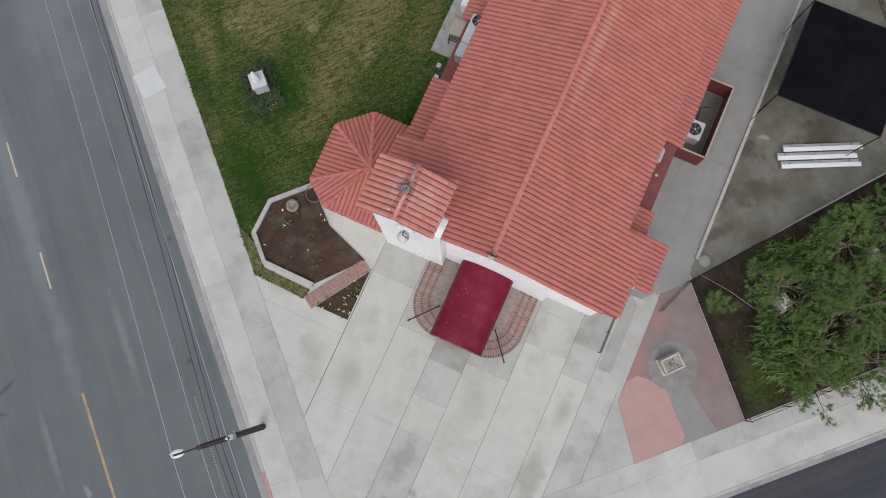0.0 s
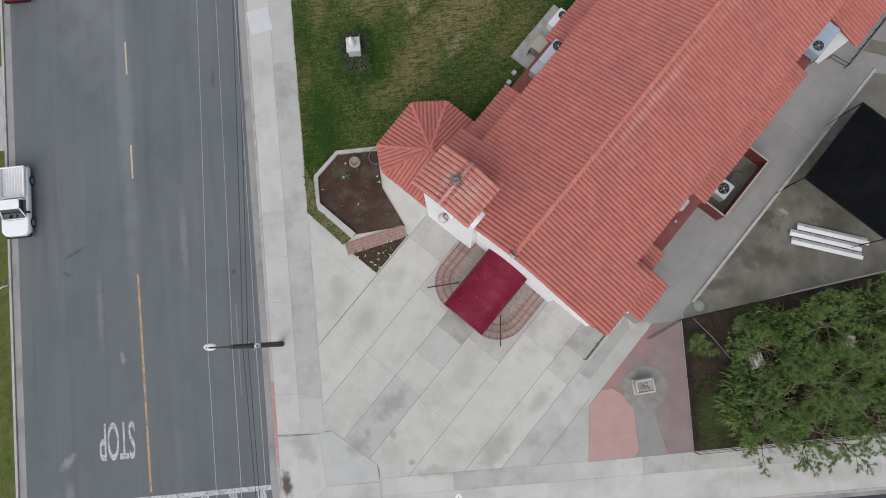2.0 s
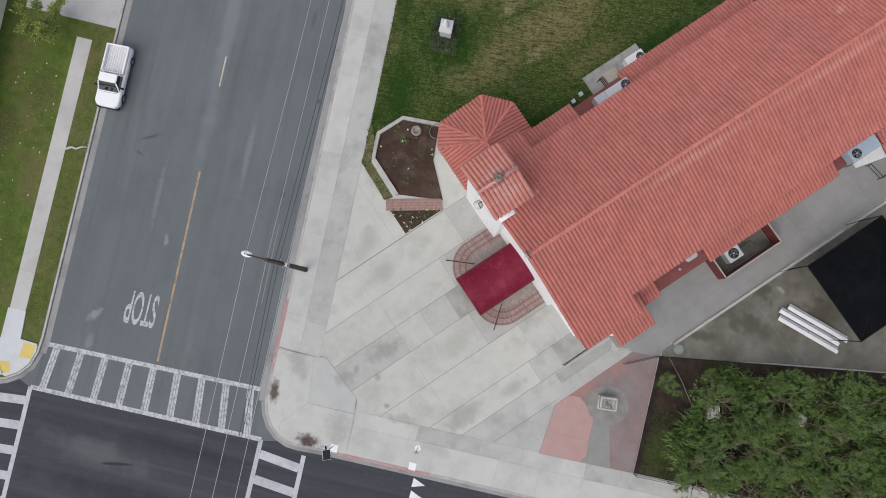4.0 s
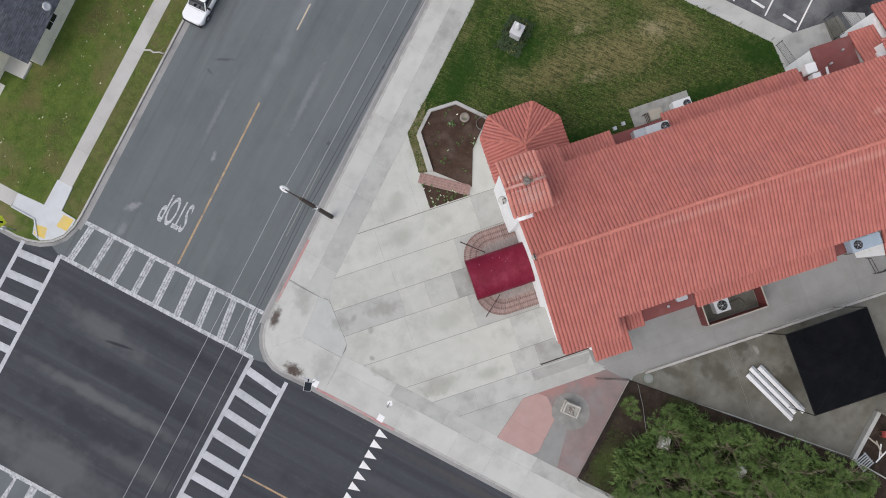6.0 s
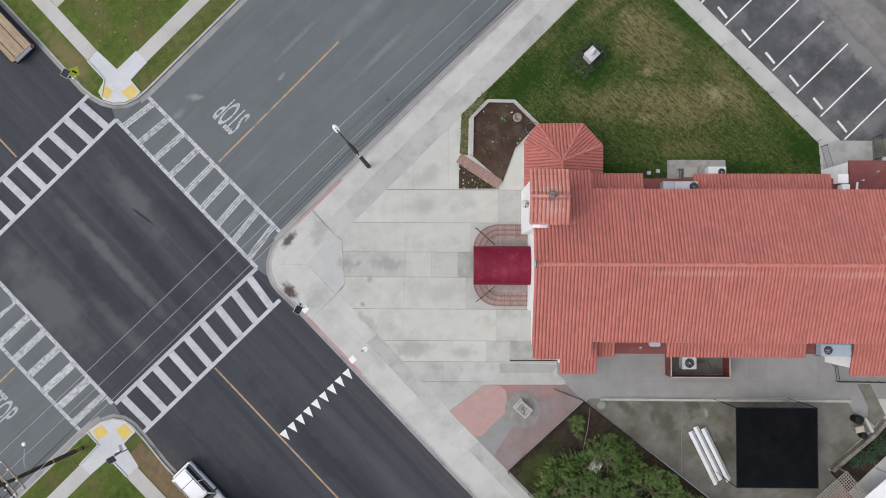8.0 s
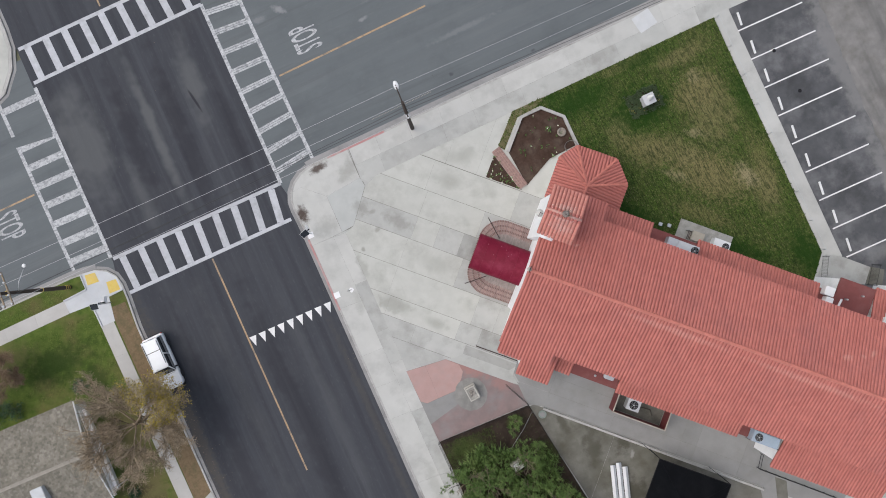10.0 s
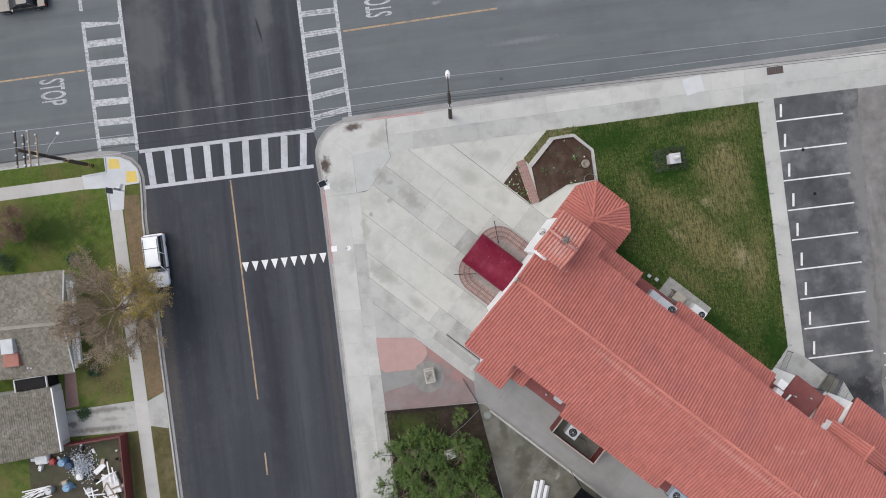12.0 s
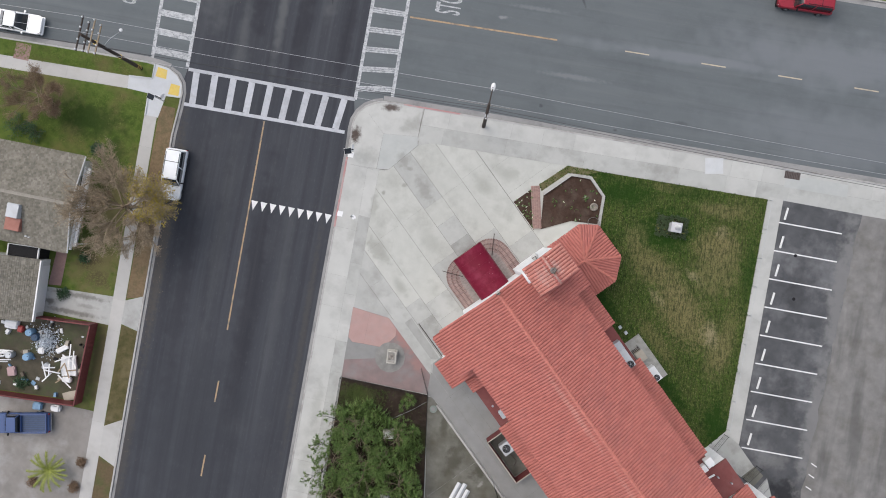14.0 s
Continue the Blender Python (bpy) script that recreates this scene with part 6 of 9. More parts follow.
def road_word(word, centre, up_deg, w, h):
    cu = bpy.data.curves.new("word", "FONT")
    cu.body, cu.align_x, cu.align_y, cu.extrude, cu.offset = word, "CENTER", "CENTER", 0.0, 0.012
    tmp = new("word", cu)
    bpy.context.view_layer.update()
    me = bpy.data.meshes.new_from_object(tmp.evaluated_get(bpy.context.evaluated_depsgraph_get()))
    bpy.data.objects.remove(tmp)
    xs_, ys_ = [v.co.x for v in me.vertices], [v.co.y for v in me.vertices]
    sx, sy = w / (max(xs_) - min(xs_)), h / (max(ys_) - min(ys_))
    cx, cy = (max(xs_) + min(xs_)) / 2, (max(ys_) + min(ys_)) / 2
    me.transform(Matrix.Diagonal((sx, sy, 1, 1)) @ Matrix.Translation((-cx, -cy, 0)))
    me.materials.append(M_WHITE_LINE)
    ob = new("road_word", me)
    ob.matrix_world = pose(centre[0], centre[1], 0.006, 0, 0, up_deg - 90)
    tagged(ob, "worn white lettering painted on the street", "road marking", kind="structure")


road_word("STOP", (-4.35, 22.36), 183, 2.35, 2.45)
road_word("STOP", (-35.0, 16.55), 3, 2.45, 2.35)

stall = marking("parking_lines", "white parking stall lines on the lot", M_WHITE_FRESH)
for i in range(9):
    t = i / 8
    a, b = lerp2((31.25, 8.77), (32.8, -13.18), t), lerp2((37.45, 9.05), (38.75, -12.9), t)
    part("line", band(a, b, 0.12, KZ, KZ + 0.008), M_WHITE_FRESH, stall)
    ws = holder("wheel_stop", Matrix.Translation((a[0] + 0.55, a[1] + 0.95, KZ)) @ Matrix.Rotation(radians(-3.5), 4, "Z"), "white painted concrete wheel stop at a parking stall", "wheel stop", group="wheel stops")
    part("block", box(-0.09, -0.6, 0, 0.09, 0.6, 0.12, bevel=0.025), M_WHITE_FRESH, ws)
    for s_ in (-0.4, 0.4):
        part("bolt", lathe([(0.02, 0), (0.02, 0.015)], 8), M_STEEL, ws, at=pose(0, s_, 0.12))
for (x, y) in ((33.6, 6.0), (34.4, 1.9)):
    thing("manhole_cover", lathe([(0.16, 0), (0.16, 0.012), (0.14, 0.016)], 18), M_BLACK, "small dark iron cover in the parking lot", "cover", at=pose(x, y, KZ + 0.003))

# kerb paint, pale patches and the drain on the pavement
rk = path_strip([(-6.4, 11.83), (-0.9, 12.14)], 0.17, 0.004, KZ - 0.1, KZ + 0.01)
thing("red_kerb_paint", rk, M_RED_PAINT, "faded red paint along the kerb", "road marking", kind="structure")
rk = path_strip([(-10.7, 5.6), (-10.52, 2.0), (-10.4, -1.2)][::-1], 0.17, 0.004, KZ - 0.1, KZ + 0.01)
thing("red_kerb_paint", rk, M_RED_PAINT, "faded red paint along the kerb", "road marking", kind="structure")
for q, m_ in (([(23.0, 13.21), (24.69, 13.6), (25.04, 12.12), (23.35, 11.73)], M_PATCH), ([(33.0, 13.55), (37.0, 13.75), (37.1, 12.55), (31.0, 12.2), (31.0, 12.95)], M_BLUEC)):
    thing("pavement_patch", prism(q, KZ - 0.02, KZ + 0.006), m_, "fresh pale concrete patch in the pavement", "patch", kind="structure")
dr = holder("storm_drain", pose(31.55, 13.45, KZ, 0, 0, 3), "dark storm drain opening in the kerb", "drain")
part("grate", box(-0.75, -0.36, -0.02, 0.75, 0.34, 0.012, bevel=0.01), mat("rusty_brown_iron", (0.075, 0.06, 0.055), (0.12, 0.1, 0.09), 4, 0.7, 0.2), dr)
for i in range(9):
    part("bar", box(-0.7 + i * 0.16, -0.33, 0.012, -0.66 + i * 0.16, 0.31, 0.024), M_BRONZE, dr)

# ================= other corners =================
def block_plate(name, line, far_pts, material, label):
    return thing(name, prism(inside_line(line, 0.16) + far_pts, -0.1, KZ - 0.005), material, label, "ground", kind="structure")


M_VERGE = mat("worn_green_verge", (0.050, 0.075, 0.016), (0.13, 0.14, 0.046), 1.8, 0.95, 0.6, 60, (0.16, 0.125, 0.065), 0.4, 0.75, spec=0.2, detail=12)
M_TANC = mat("tan_grey_pavement", (0.43, 0.42, 0.40), (0.50, 0.488, 0.466), 0.8, 0.88, 0.12, 70, (0.28, 0.26, 0.235), 0.4, 0.5, obj=0.04)
M_LAWN2 = mat("patchy_green_lawn", (0.040, 0.080, 0.011), (0.128, 0.165, 0.038), 1.4, 0.95, 0.6, 60, (0.15, 0.12, 0.055), 0.25, 0.75, spec=0.2, detail=13)
DRY = [(-31.5, -10.0, 2.2, 4.2, 0, 0.75), (-29.6, -19.5, 1.8, 5.5, 0, 0.8), (-40.0, 5.5, 3.5, 1.6, 0, 0.55), (-27.3, -20.0, 1.6, 6.0, 0, 0.6), (-31.6, -4.4, 2.8, 4.4, 0, 0.85), (3.5, 33.2, 3.0, 1.0, 5, 0.5), (-7.2, 37.0, 1.3, 2.4, 0, 0.5), (-11.4, 35.4, 1.0, 3.8, 3, 0.95), (-33.4, -10.6, 1.6, 2.0, 0, 0.6)]
stains(M_LAWN2, (0.17, 0.145, 0.07), DRY, 1.5, 0.9)
stains(M_VERGE, (0.19, 0.15, 0.085), DRY, 1.5, 0.9)
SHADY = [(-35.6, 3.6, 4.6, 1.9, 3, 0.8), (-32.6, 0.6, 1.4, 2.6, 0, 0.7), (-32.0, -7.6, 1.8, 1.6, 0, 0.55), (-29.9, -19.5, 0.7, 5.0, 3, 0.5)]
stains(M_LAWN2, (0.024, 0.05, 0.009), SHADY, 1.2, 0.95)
stains(M_LAWN2, (0.075, 0.06, 0.032), [(-33.0, -9.4, 1.6, 1.6, 0, 0.7), (-31.5, -11.2, 1.6, 1.0, 0, 0.6), (-29.7, -19.0, 0.8, 5.5, 3, 0.75), (6.0, 36.0, 2.6, 1.0, 5, 0.6), (9.5, 34.6, 2.0, 1.4, 0, 0.5), (-3.0, 33.8, 2.2, 1.2, 0, 0.45), (-32.5, -2.0, 1.0, 3.0, 0, 0.5)], 1.5, 0.9)
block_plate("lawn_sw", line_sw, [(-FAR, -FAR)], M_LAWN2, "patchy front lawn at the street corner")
block_plate("lawn_ne", line_ne, [(FAR, FAR)], M_LAWN2, "patchy front lawn with fallen bits of litter")
block_plate("corner_nw", line_nw, [(-FAR, FAR)], M_TANC, "pale paved ground of the far street corner")
thing("lawn_nw", prism([(-35.6, 31.6), (-33.3, 34.0), (-33.0, 39.0), (-60, 41), (-60, 30.0)], -0.05, KZ + 0.012), M_LAWN2, "small lawn behind the far street corner", "lawn", kind="structure")
walks = thing("pavement", prism([(-32.86, 8.55), (-30.61, 8.79), (-30.64, 10.19), (-29.37, 10.12), (-28.32, 9.55), (-27.7, 8.8), (-27.57, 7.61), (-28.96, 7.49), (-29.26, 5.23), (-30.5, 5.21), (-30.64, 7.32), (-32.77, 7.34)], -0.05, KZ + 0.01), M_NEWCONC, "new pale concrete kerb ramp at the corner", "pavement", kind="structure")
for i in range(26):
    y = 5.22 - i * 3.0
    part("slab", prism(shrink([(xW(y) - 1.8, y), (xW(y) - 3.02, y), (xW(y - 3) - 3.02, y - 3.0), (xW(y - 3) - 1.8, y - 3.0)], 0.003), 0.0, KZ + 0.018), M_TANC, walks)
    x = -32.8 - i * 3.0
    part("slab", prism(shrink([(x, yS(x) - 1.69), (x, yS(x) - 2.9), (x - 3, yS(x - 3) - 2.9), (x - 3, yS(x - 3) - 1.69)], 0.003), 0.0, KZ + 0.006), M_TANC, walks)
for q in ([(-30.29, 10.0), (-29.36, 9.9), (-29.29, 9.02), (-30.37, 9.07)], [(-28.72, 8.73), (-27.84, 8.68), (-27.77, 7.69), (-28.81, 7.67)]):
    part("tactile_pad", prism(q, KZ, KZ + 0.016), M_YELLOW_PAD, walks, "yellow tactile pad")
strip_b = [(xW(6.5) - 0.17, 6.5), (xW(6.5) - 1.65, 6.5), (xW(-12.3) - 1.74, -12.5), (xW(-12) - 0.17, -12)]
thing("verge", prism(strip_b, -0.05, KZ + 0.003), M_LEAVES, "verge covered in fallen brown leaves", "verge", kind="structure")
M_VERGE_DRY = mat("brown_worn_verge", (0.055, 0.055, 0.02), (0.13, 0.108, 0.052), 1.6, 0.95, 0.6, 60, (0.19, 0.155, 0.09), 0.5, 0.7, spec=0.2, detail=12)
thing("verge", prism([(xW(-15.4) - 0.17, -15.4), (xW(-15.1) - 1.74, -15.1), (xW(-25) - 1.74, -25), (xW(-24.1) - 0.17, -24.1)], -0.05, KZ + 0.003), M_VERGE_DRY, "dry worn verge between pavement and kerb", "verge", kind="structure")
M_DRIVE = mat("streaked_driveway", (0.36, 0.36, 0.345), (0.46, 0.46, 0.44), 0.9, 0.9, 0.15, 40, (0.27, 0.265, 0.25), 0.6, 0.6)
stains(M_DRIVE, (0.14, 0.135, 0.12), [(-33.0, -13.25, 3.4, 0.3, 2, 0.7), (-33.2, -14.95, 3.2, 0.3, 2, 0.75), (-35.6, -14.4, 0.6, 0.4, 0, 0.9), (-32.0, -14.1, 1.2, 0.25, 2, 0.4)], 2.6, 0.9, 8.0)
thing("driveway", prism([(-36.35, -15.5), (-36.45, -13.1), (-29.8, -12.6), (-28.45, -12.7), (-26.87, -11.95), (-26.7, -15.35), (-28.42, -15.0), (-29.66, -15.4)], -0.05, KZ + 0.012), M_DRIVE, "streaked concrete driveway", "driveway", kind="structure")
thing("driveway", prism([(-44, -24.2), (-30, -23.9), (-28.9, -23.9), (-28.6, -30), (-28.3, -40), (-44, -40)], -0.05, KZ + 0.012), mat("tan_driveway", (0.19, 0.175, 0.16), (0.29, 0.27, 0.25), 0.5, 0.9, 0.2, 40, (0.40, 0.39, 0.375), 0.22, 0.8), "tan dusty concrete forecourt", "driveway", kind="structure")
thing("verge", prism([(-26.0, -28.75), (-27.83, -28.0), (-27.4, -36), (-25.65, -36)], -0.05, KZ + 0.003), M_DRYTURF, "bare brown earth verge beside the forecourt", "verge", kind="structure")
thing("path", prism([(-36.0, -9.4), (-34.95, -9.4), (-34.88, -12.7), (-36.1, -12.85)], 0, KZ + 0.014), M_PINKWALK, "narrow pinkish brick path to the house", "path", kind="structure")
thing("path", prism([(-44.16, 9.27), (-42.66, 9.32), (-42.66, 7.77), (-44.16, 7.72)], 0, KZ + 0.016), M_PINKWALK, "pinkish brick apron in the verge", "path", kind="structure")
# north-east corner walks
walk_ne = thing("pavement", prism([(-6.75, 31.89), (-6.7, 30.54), (-8.74, 30.3), (-8.8, 28.95), (-9.3, 28.92), (-10.3, 29.18), (-11.05, 29.75), (-11.6, 30.55), (-11.45, 31.35), (-10.37, 31.8), (-10.42, 33.97), (-9.24, 34.09), (-9.01, 31.76)], -0.05, KZ + 0.01), M_NEWCONC, "new pale concrete kerb ramp at the corner", "pavement", kind="structure")
for i in range(22):
    x = -6.83 + i * 3.0
    if x > 13.0:
        break
    part("slab", prism(shrink([(x, yN(x) + 1.76), (x + 3, yN(x + 3) + 1.76), (x + 3, yN(x + 3) + 2.98), (x, yN(x) + 2.98)], 0.003), 0, KZ + 0.006), M_TANC, walk_ne)
for i in range(20):
    x = 21.6 + i * 1.5
    part("slab", prism(shrink([(x, yN(x) + 1.76), (x + 1.5, yN(x + 1.5) + 1.76), (x + 1.5, yN(x + 1.5) + 2.98), (x, yN(x) + 2.98)], 0.003), 0, KZ + 0.006), M_TANC, walk_ne)
    y = 34.03 + i * 1.5
    part("slab", prism(shrink([(-10.42 - 0.03 * (y - 34), y), (-9.24 - 0.03 * (y - 34), y), (-9.285 - 0.03 * (y - 34), y + 1.5), (-10.465 - 0.03 * (y - 34), y + 1.5)], 0.003), 0, KZ + 0.006), M_TANC, walk_ne)
for q in ([(-8.9, 29.98), (-8.86, 29.08), (-9.92, 29.1), (-9.97, 30.02)], [(-10.68, 31.52), (-10.45, 30.58), (-11.3, 30.3), (-11.4, 31.25)]):
    part("tactile_pad", prism(q, KZ, KZ + 0.016), M_YELLOW_PAD, walk_ne, "yellow tactile pad")
thing("path", prism([(-9.4, 39.2), (-9.35, 40.4), (-2.4, 40.6), (-2.4, 39.6)], 0, KZ + 0.01), M_WALK, "concrete path to the porch", "path", kind="structure")
thing("driveway", prism([(15.5, yN(15.5) + 0.16), (21.55, yN(21.55) + 0.16), (21.4, 38), (15.4, 37.6)], -0.05, KZ + 0.012), mat("pale_driveway", (0.38, 0.37, 0.36), (0.46, 0.45, 0.44), 0.8, 0.9, 0.12, 40, (0.27, 0.26, 0.25), 0.5, 0.5), "pale concrete driveway", "driveway", kind="structure")
thing("verge", prism([(15.45, yN(15.45) + 0.17), (-4, yN(-4) + 0.17), (-8.6, yN(-8.6) + 0.2), (-8.6, 30.2), (-6.6, 30.5), (15.45, yN(15.45) + 1.74)], -0.05, KZ + 0.004), M_VERGE, "worn grass verge beside the kerb", "verge", kind="structure")
thing("corner_pavement", prism([(-29.2, 33), (-29.3, 31.2), (-29.9, 29.5), (-31.2, 27.85), (-33.1, 27.0), (-45, 26.0), (-45, 31.0), (-35.5, 31.5), (-33, 36)], -0.05, KZ + 0.008), M_CONC, "pale paved far street corner", "pavement", kind="structure")


# ================= poles, wires, signs =================
def street_pole(name, base, top, label):
    o_ = holder(name, Matrix.Translation((*base, KZ)), label, "utility pole", group="utility poles")
    d_ = Vector((top[0] - base[0], top[1] - base[1], top[2] - KZ))
    part("shaft", tube([Vector((0, 0, -0.1)), d_], 0.19, 12, r2=0.12), M_POLEWOOD, o_)
    return o_, d_


P1 = (1.45, 11.75, 10.3)
pole1, d1 = street_pole("utility_pole", (1.55, 11.42), P1, "dark creosoted wooden utility pole with a street lamp")
arm = part("lamp_arm", tube([d1 * 0.74, d1 * 0.74 + Vector((0, 0.9, 0.25)), Vector((-0.03, 2.0, 7.65))], 0.035, 8), M_STEEL, pole1, "thin grey lamp arm")
part("lamp_head", lathe([(0.05, -0.12), (0.2, -0.08), (0.23, 0.0), (0.2, 0.07), (0.06, 0.1)], 16), M_WHITE, arm, "white lamp head", at=Matrix.Translation((-0.05, 2.3, 7.55)) @ Matrix.Diagonal((0.9, 1.7, 1, 1)))
part("crossarm", tube([d1 + Vector((0, -1.3, -0.4)), d1 + Vector((0, 1.5, -0.4))], 0.05, 6), M_POLEWOOD, pole1)
for v in (-1.2, 0.05, 1.35):
    part("insulator", lathe([(0.05, 0), (0.06, 0.08), (0.03, 0.14)], 10), M_WHITE, pole1, at=Matrix.Translation(d1 + Vector((0, v, -0.34))))
part("junction_box", box(-0.14, -0.38, -0.3, 0.14, -0.14, 0.3, bevel=0.02), M_STEEL, pole1, at=Matrix.Translation(d1 * 0.62))
for i in range(5):
    part("step_peg", tube([d1 * (0.3 + 0.1 * i), d1 * (0.3 + 0.1 * i) + Vector((0.28 * (-1) ** i, 0, 0))], 0.015, 5), M_STEEL, pole1)
P2 = (-32.0, 9.55, 12.0)
pole2, d2 = street_pole("utility_pole", (-31.9, 9.5), P2, "dark wooden utility pole with double crossarms and a street lamp")
for k_, (dx, dz) in enumerate(((-0.2, -0.25), (0.75, -0.35), (-0.15, -1.3), (0.8, -1.4))):
    w_ = 1.45 if k_ < 2 else 1.3
    ca = part("crossarm", box(-0.05, -w_, -0.06, 0.05, w_, 0.06, bevel=0.01), M_TWIG if k_ % 2 else M_POLEWOOD, pole2, at=Matrix.Translation(d2 + Vector((dx, 0.1, dz))))
    for v in (-w_ + 0.12, -0.5, 0.5, w_ - 0.12):
        part("insulator", lathe([(0.06, 0), (0.08, 0.1), (0.04, 0.18)], 10), M_WHITE, ca, at=pose(0, v, 0.06))
arm2 = part("lamp_arm", tube([d2 * 0.66, d2 * 0.66 + Vector((0.5, 0.7, 0.3)), d2 * 0.66 + Vector((1.1, 1.5, 0.15))], 0.035, 8), M_STEEL, pole2, "thin grey lamp arm")
part("lamp_head", lathe([(0.05, -0.1), (0.14, -0.07), (0.16, 0.0), (0.14, 0.05), (0.05, 0.08)], 16), M_WHITE, arm2, "white lamp head", at=Matrix.Translation(d2 * 0.66 + Vector((1.2, 1.75, 0.1))))
for i, z in enumerate((0.3, 0.6, 0.9, 4.5, 9.2)):
    p = d2 * (z / 11.7)
    part("band", lathe([(0.2, -0.03), (0.2, 0.03)], 12), M_YELLOW_PAD, pole2, "yellow marking band", at=Matrix.Translation(p))


def cable(a, b, sag, r, material, label):
    a, b = Vector(a), Vector(b)
    pts = []
    for i in range(25):
        t = i / 24
        p = a.lerp(b, t)
        p.z -= sag * 4 * t * (1 - t)
        pts.append(p)
    thing("overhead_cable", tube(pts, r, 5), material, label, "cable", group="overhead cables")


for y1, y2, z, zs, r, m_ in ((13.1, 11.0, 10.0, 0.9, 0.014, M_WIRE), (11.8, 9.75, 9.95, 0.9, 0.014, M_WIRE), (10.55, 8.35, 9.9, 1.0, 0.014, M_WIRE), (11.85, 9.4, 7.8, 1.1, 0.02, M_WIREDARK), (11.7, 9.45, 7.3, 1.2, 0.02, M_WIREDARK)):
    hi = m_ is M_WIRE
    lab = "thin pale overhead cable along the street" if hi else "dark overhead telephone cable along the street"
    cable((1.4, y1, z), (62, (15.0 if hi else 13.9) + 0.5 * (y1 - 11.7), z), zs, r, m_, lab)
    cable((1.4, y1, z), (-32.0, y2, 11.9 if hi else 8.4), 0.5, r, m_, lab)
    cable((-32.0, y2, 11.9 if hi else 8.4), (-92, y2 - 3.6, 11.5 if hi else 8.2), zs, r, m_, lab)
cg = bmesh.new()
for i in range(40):
    t = i / 39
    x_ = -1.2 + 5.0 * t
    tube([(x_, 12.0 + 0.06 * x_, 7.75 - 0.03), (x_, 12.0 + 0.06 * x_, 7.75 + 0.05)], 0.03, 5, cg)
thing("cable_guard", cg, M_TAN, "row of pale beads on the telephone cable", "cable guard", kind="stuff")


def beacon(name, base, rz, label, sign=None, h=3.3):
    o_ = holder(name, pose(*base, KZ, 0, 0, rz), label, "traffic sign", group="crossing beacons")
    part("post", tube([(0, 0, 0), (0, 0, h)], 0.045, 10), M_STEEL, o_)
    pn_ = part("solar_panel", box(-0.32, -0.26, -0.02, 0.32, 0.26, 0.02, bevel=0.006), M_GLASS, o_, "dark solar panel", at=pose(0, -0.15, h + 0.1, 20, 0, 0))
    part("frame", box(-0.34, -0.28, -0.028, 0.34, 0.28, -0.012), M_WHITE, pn_)
    sg = prism([(0, -0.52), (0.52, 0), (0, 0.52), (-0.52, 0)], -0.01, 0.01)
    if sign:
        s_ = part("sign_plate", sg, sign, o_, "yellow-green diamond warning sign", at=pose(0.42, -0.42, h - 0.45, 62, 0, 0))
        part("symbol", box(-0.08, -0.22, 0.01, 0.08, 0.2, 0.016, bevel=0.004), M_BLACK, s_)
    part("arrow_plate", box(-0.3, -0.15, -0.01, 0.3, 0.15, 0.01), M_WHITE, o_, at=pose(0.3, 0.3, h - 1.5, 60, 0, 80))
    part("light_bar", box(-0.3, -0.05, -0.08, 0.3, 0.05, 0.08, bevel=0.01), M_BLACK, o_, at=pose(0.1, 0.1, h - 1.15))
    part("control_box", box(-0.14, -0.12, -0.2, 0.14, 0.12, 0.2, bevel=0.02), M_WHITE, o_, at=pose(0, 0.15, 1.4))
    return o_


M_SIGN = mat("fluorescent_yellow_green", (0.55, 0.62, 0.02), (0.62, 0.68, 0.04), 3, 0.5, 0.0)
beacon("crossing_beacon", (-11.85, 32.7), 21, "crossing beacon with a yellow-green sign and solar panel", M_SIGN)
beacon("crossing_beacon", (-10.2, 6.05), 20, "crossing beacon with a white plate and solar panel", None)
beacon("crossing_beacon", (-29.0, 6.9), -12, "crossing beacon with a solar panel beside the ramp", None, 3.1)
for x, y in ((-10.3, 5.92), (-10.07, 0.14)):
    thing("footing_pad", prism([(x - 0.27, y - 0.27), (x + 0.26, y - 0.25), (x + 0.27, y + 0.27), (x - 0.26, y + 0.25)], KZ - 0.05, KZ + 0.012, bevel=0.006), M_WHITE, "fresh white concrete square in the pavement", "footing", group="white footings")
spl_ = random.Random(9)
thing("paint_splash", prism([(0.26 * spl_.uniform(0.55, 1.1) * math.cos(i * 0.449), 0.26 * spl_.uniform(0.55, 1.1) * math.sin(i * 0.449)) for i in range(14)], KZ - 0.03, KZ + 0.01), M_WHITE, "white splash of mortar round the sign post", "stain", kind="structure", at=pose(-8.71, 0.12, 0))
o_ = holder("sign_post", pose(-8.71, 0.12, KZ), "thin dark sign post with a narrow edge-on plate", "traffic sign")
part("post", tube([(0, 0, 0), (0, 0, 2.3)], 0.028, 8), M_BRONZE, o_)
part("plate", box(-0.006, -0.15, 1.75, 0.006, 0.15, 2.2, bevel=0.002), M_STEEL, o_, at=pose(0.035, 0, 0))

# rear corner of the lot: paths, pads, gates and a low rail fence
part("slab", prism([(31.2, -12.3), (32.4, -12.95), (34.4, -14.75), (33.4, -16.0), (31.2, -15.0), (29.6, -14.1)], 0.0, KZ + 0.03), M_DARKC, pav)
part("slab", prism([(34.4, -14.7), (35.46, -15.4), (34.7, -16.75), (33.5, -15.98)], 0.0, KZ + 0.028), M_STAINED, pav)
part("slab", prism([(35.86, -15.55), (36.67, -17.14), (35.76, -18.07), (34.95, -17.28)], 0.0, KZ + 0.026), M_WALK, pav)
iron_fence("iron_gate", (33.6, -16.1), (34.6, -14.6), 1.5, "tall black iron gate beside the rear annex", 0.11, 1.8)
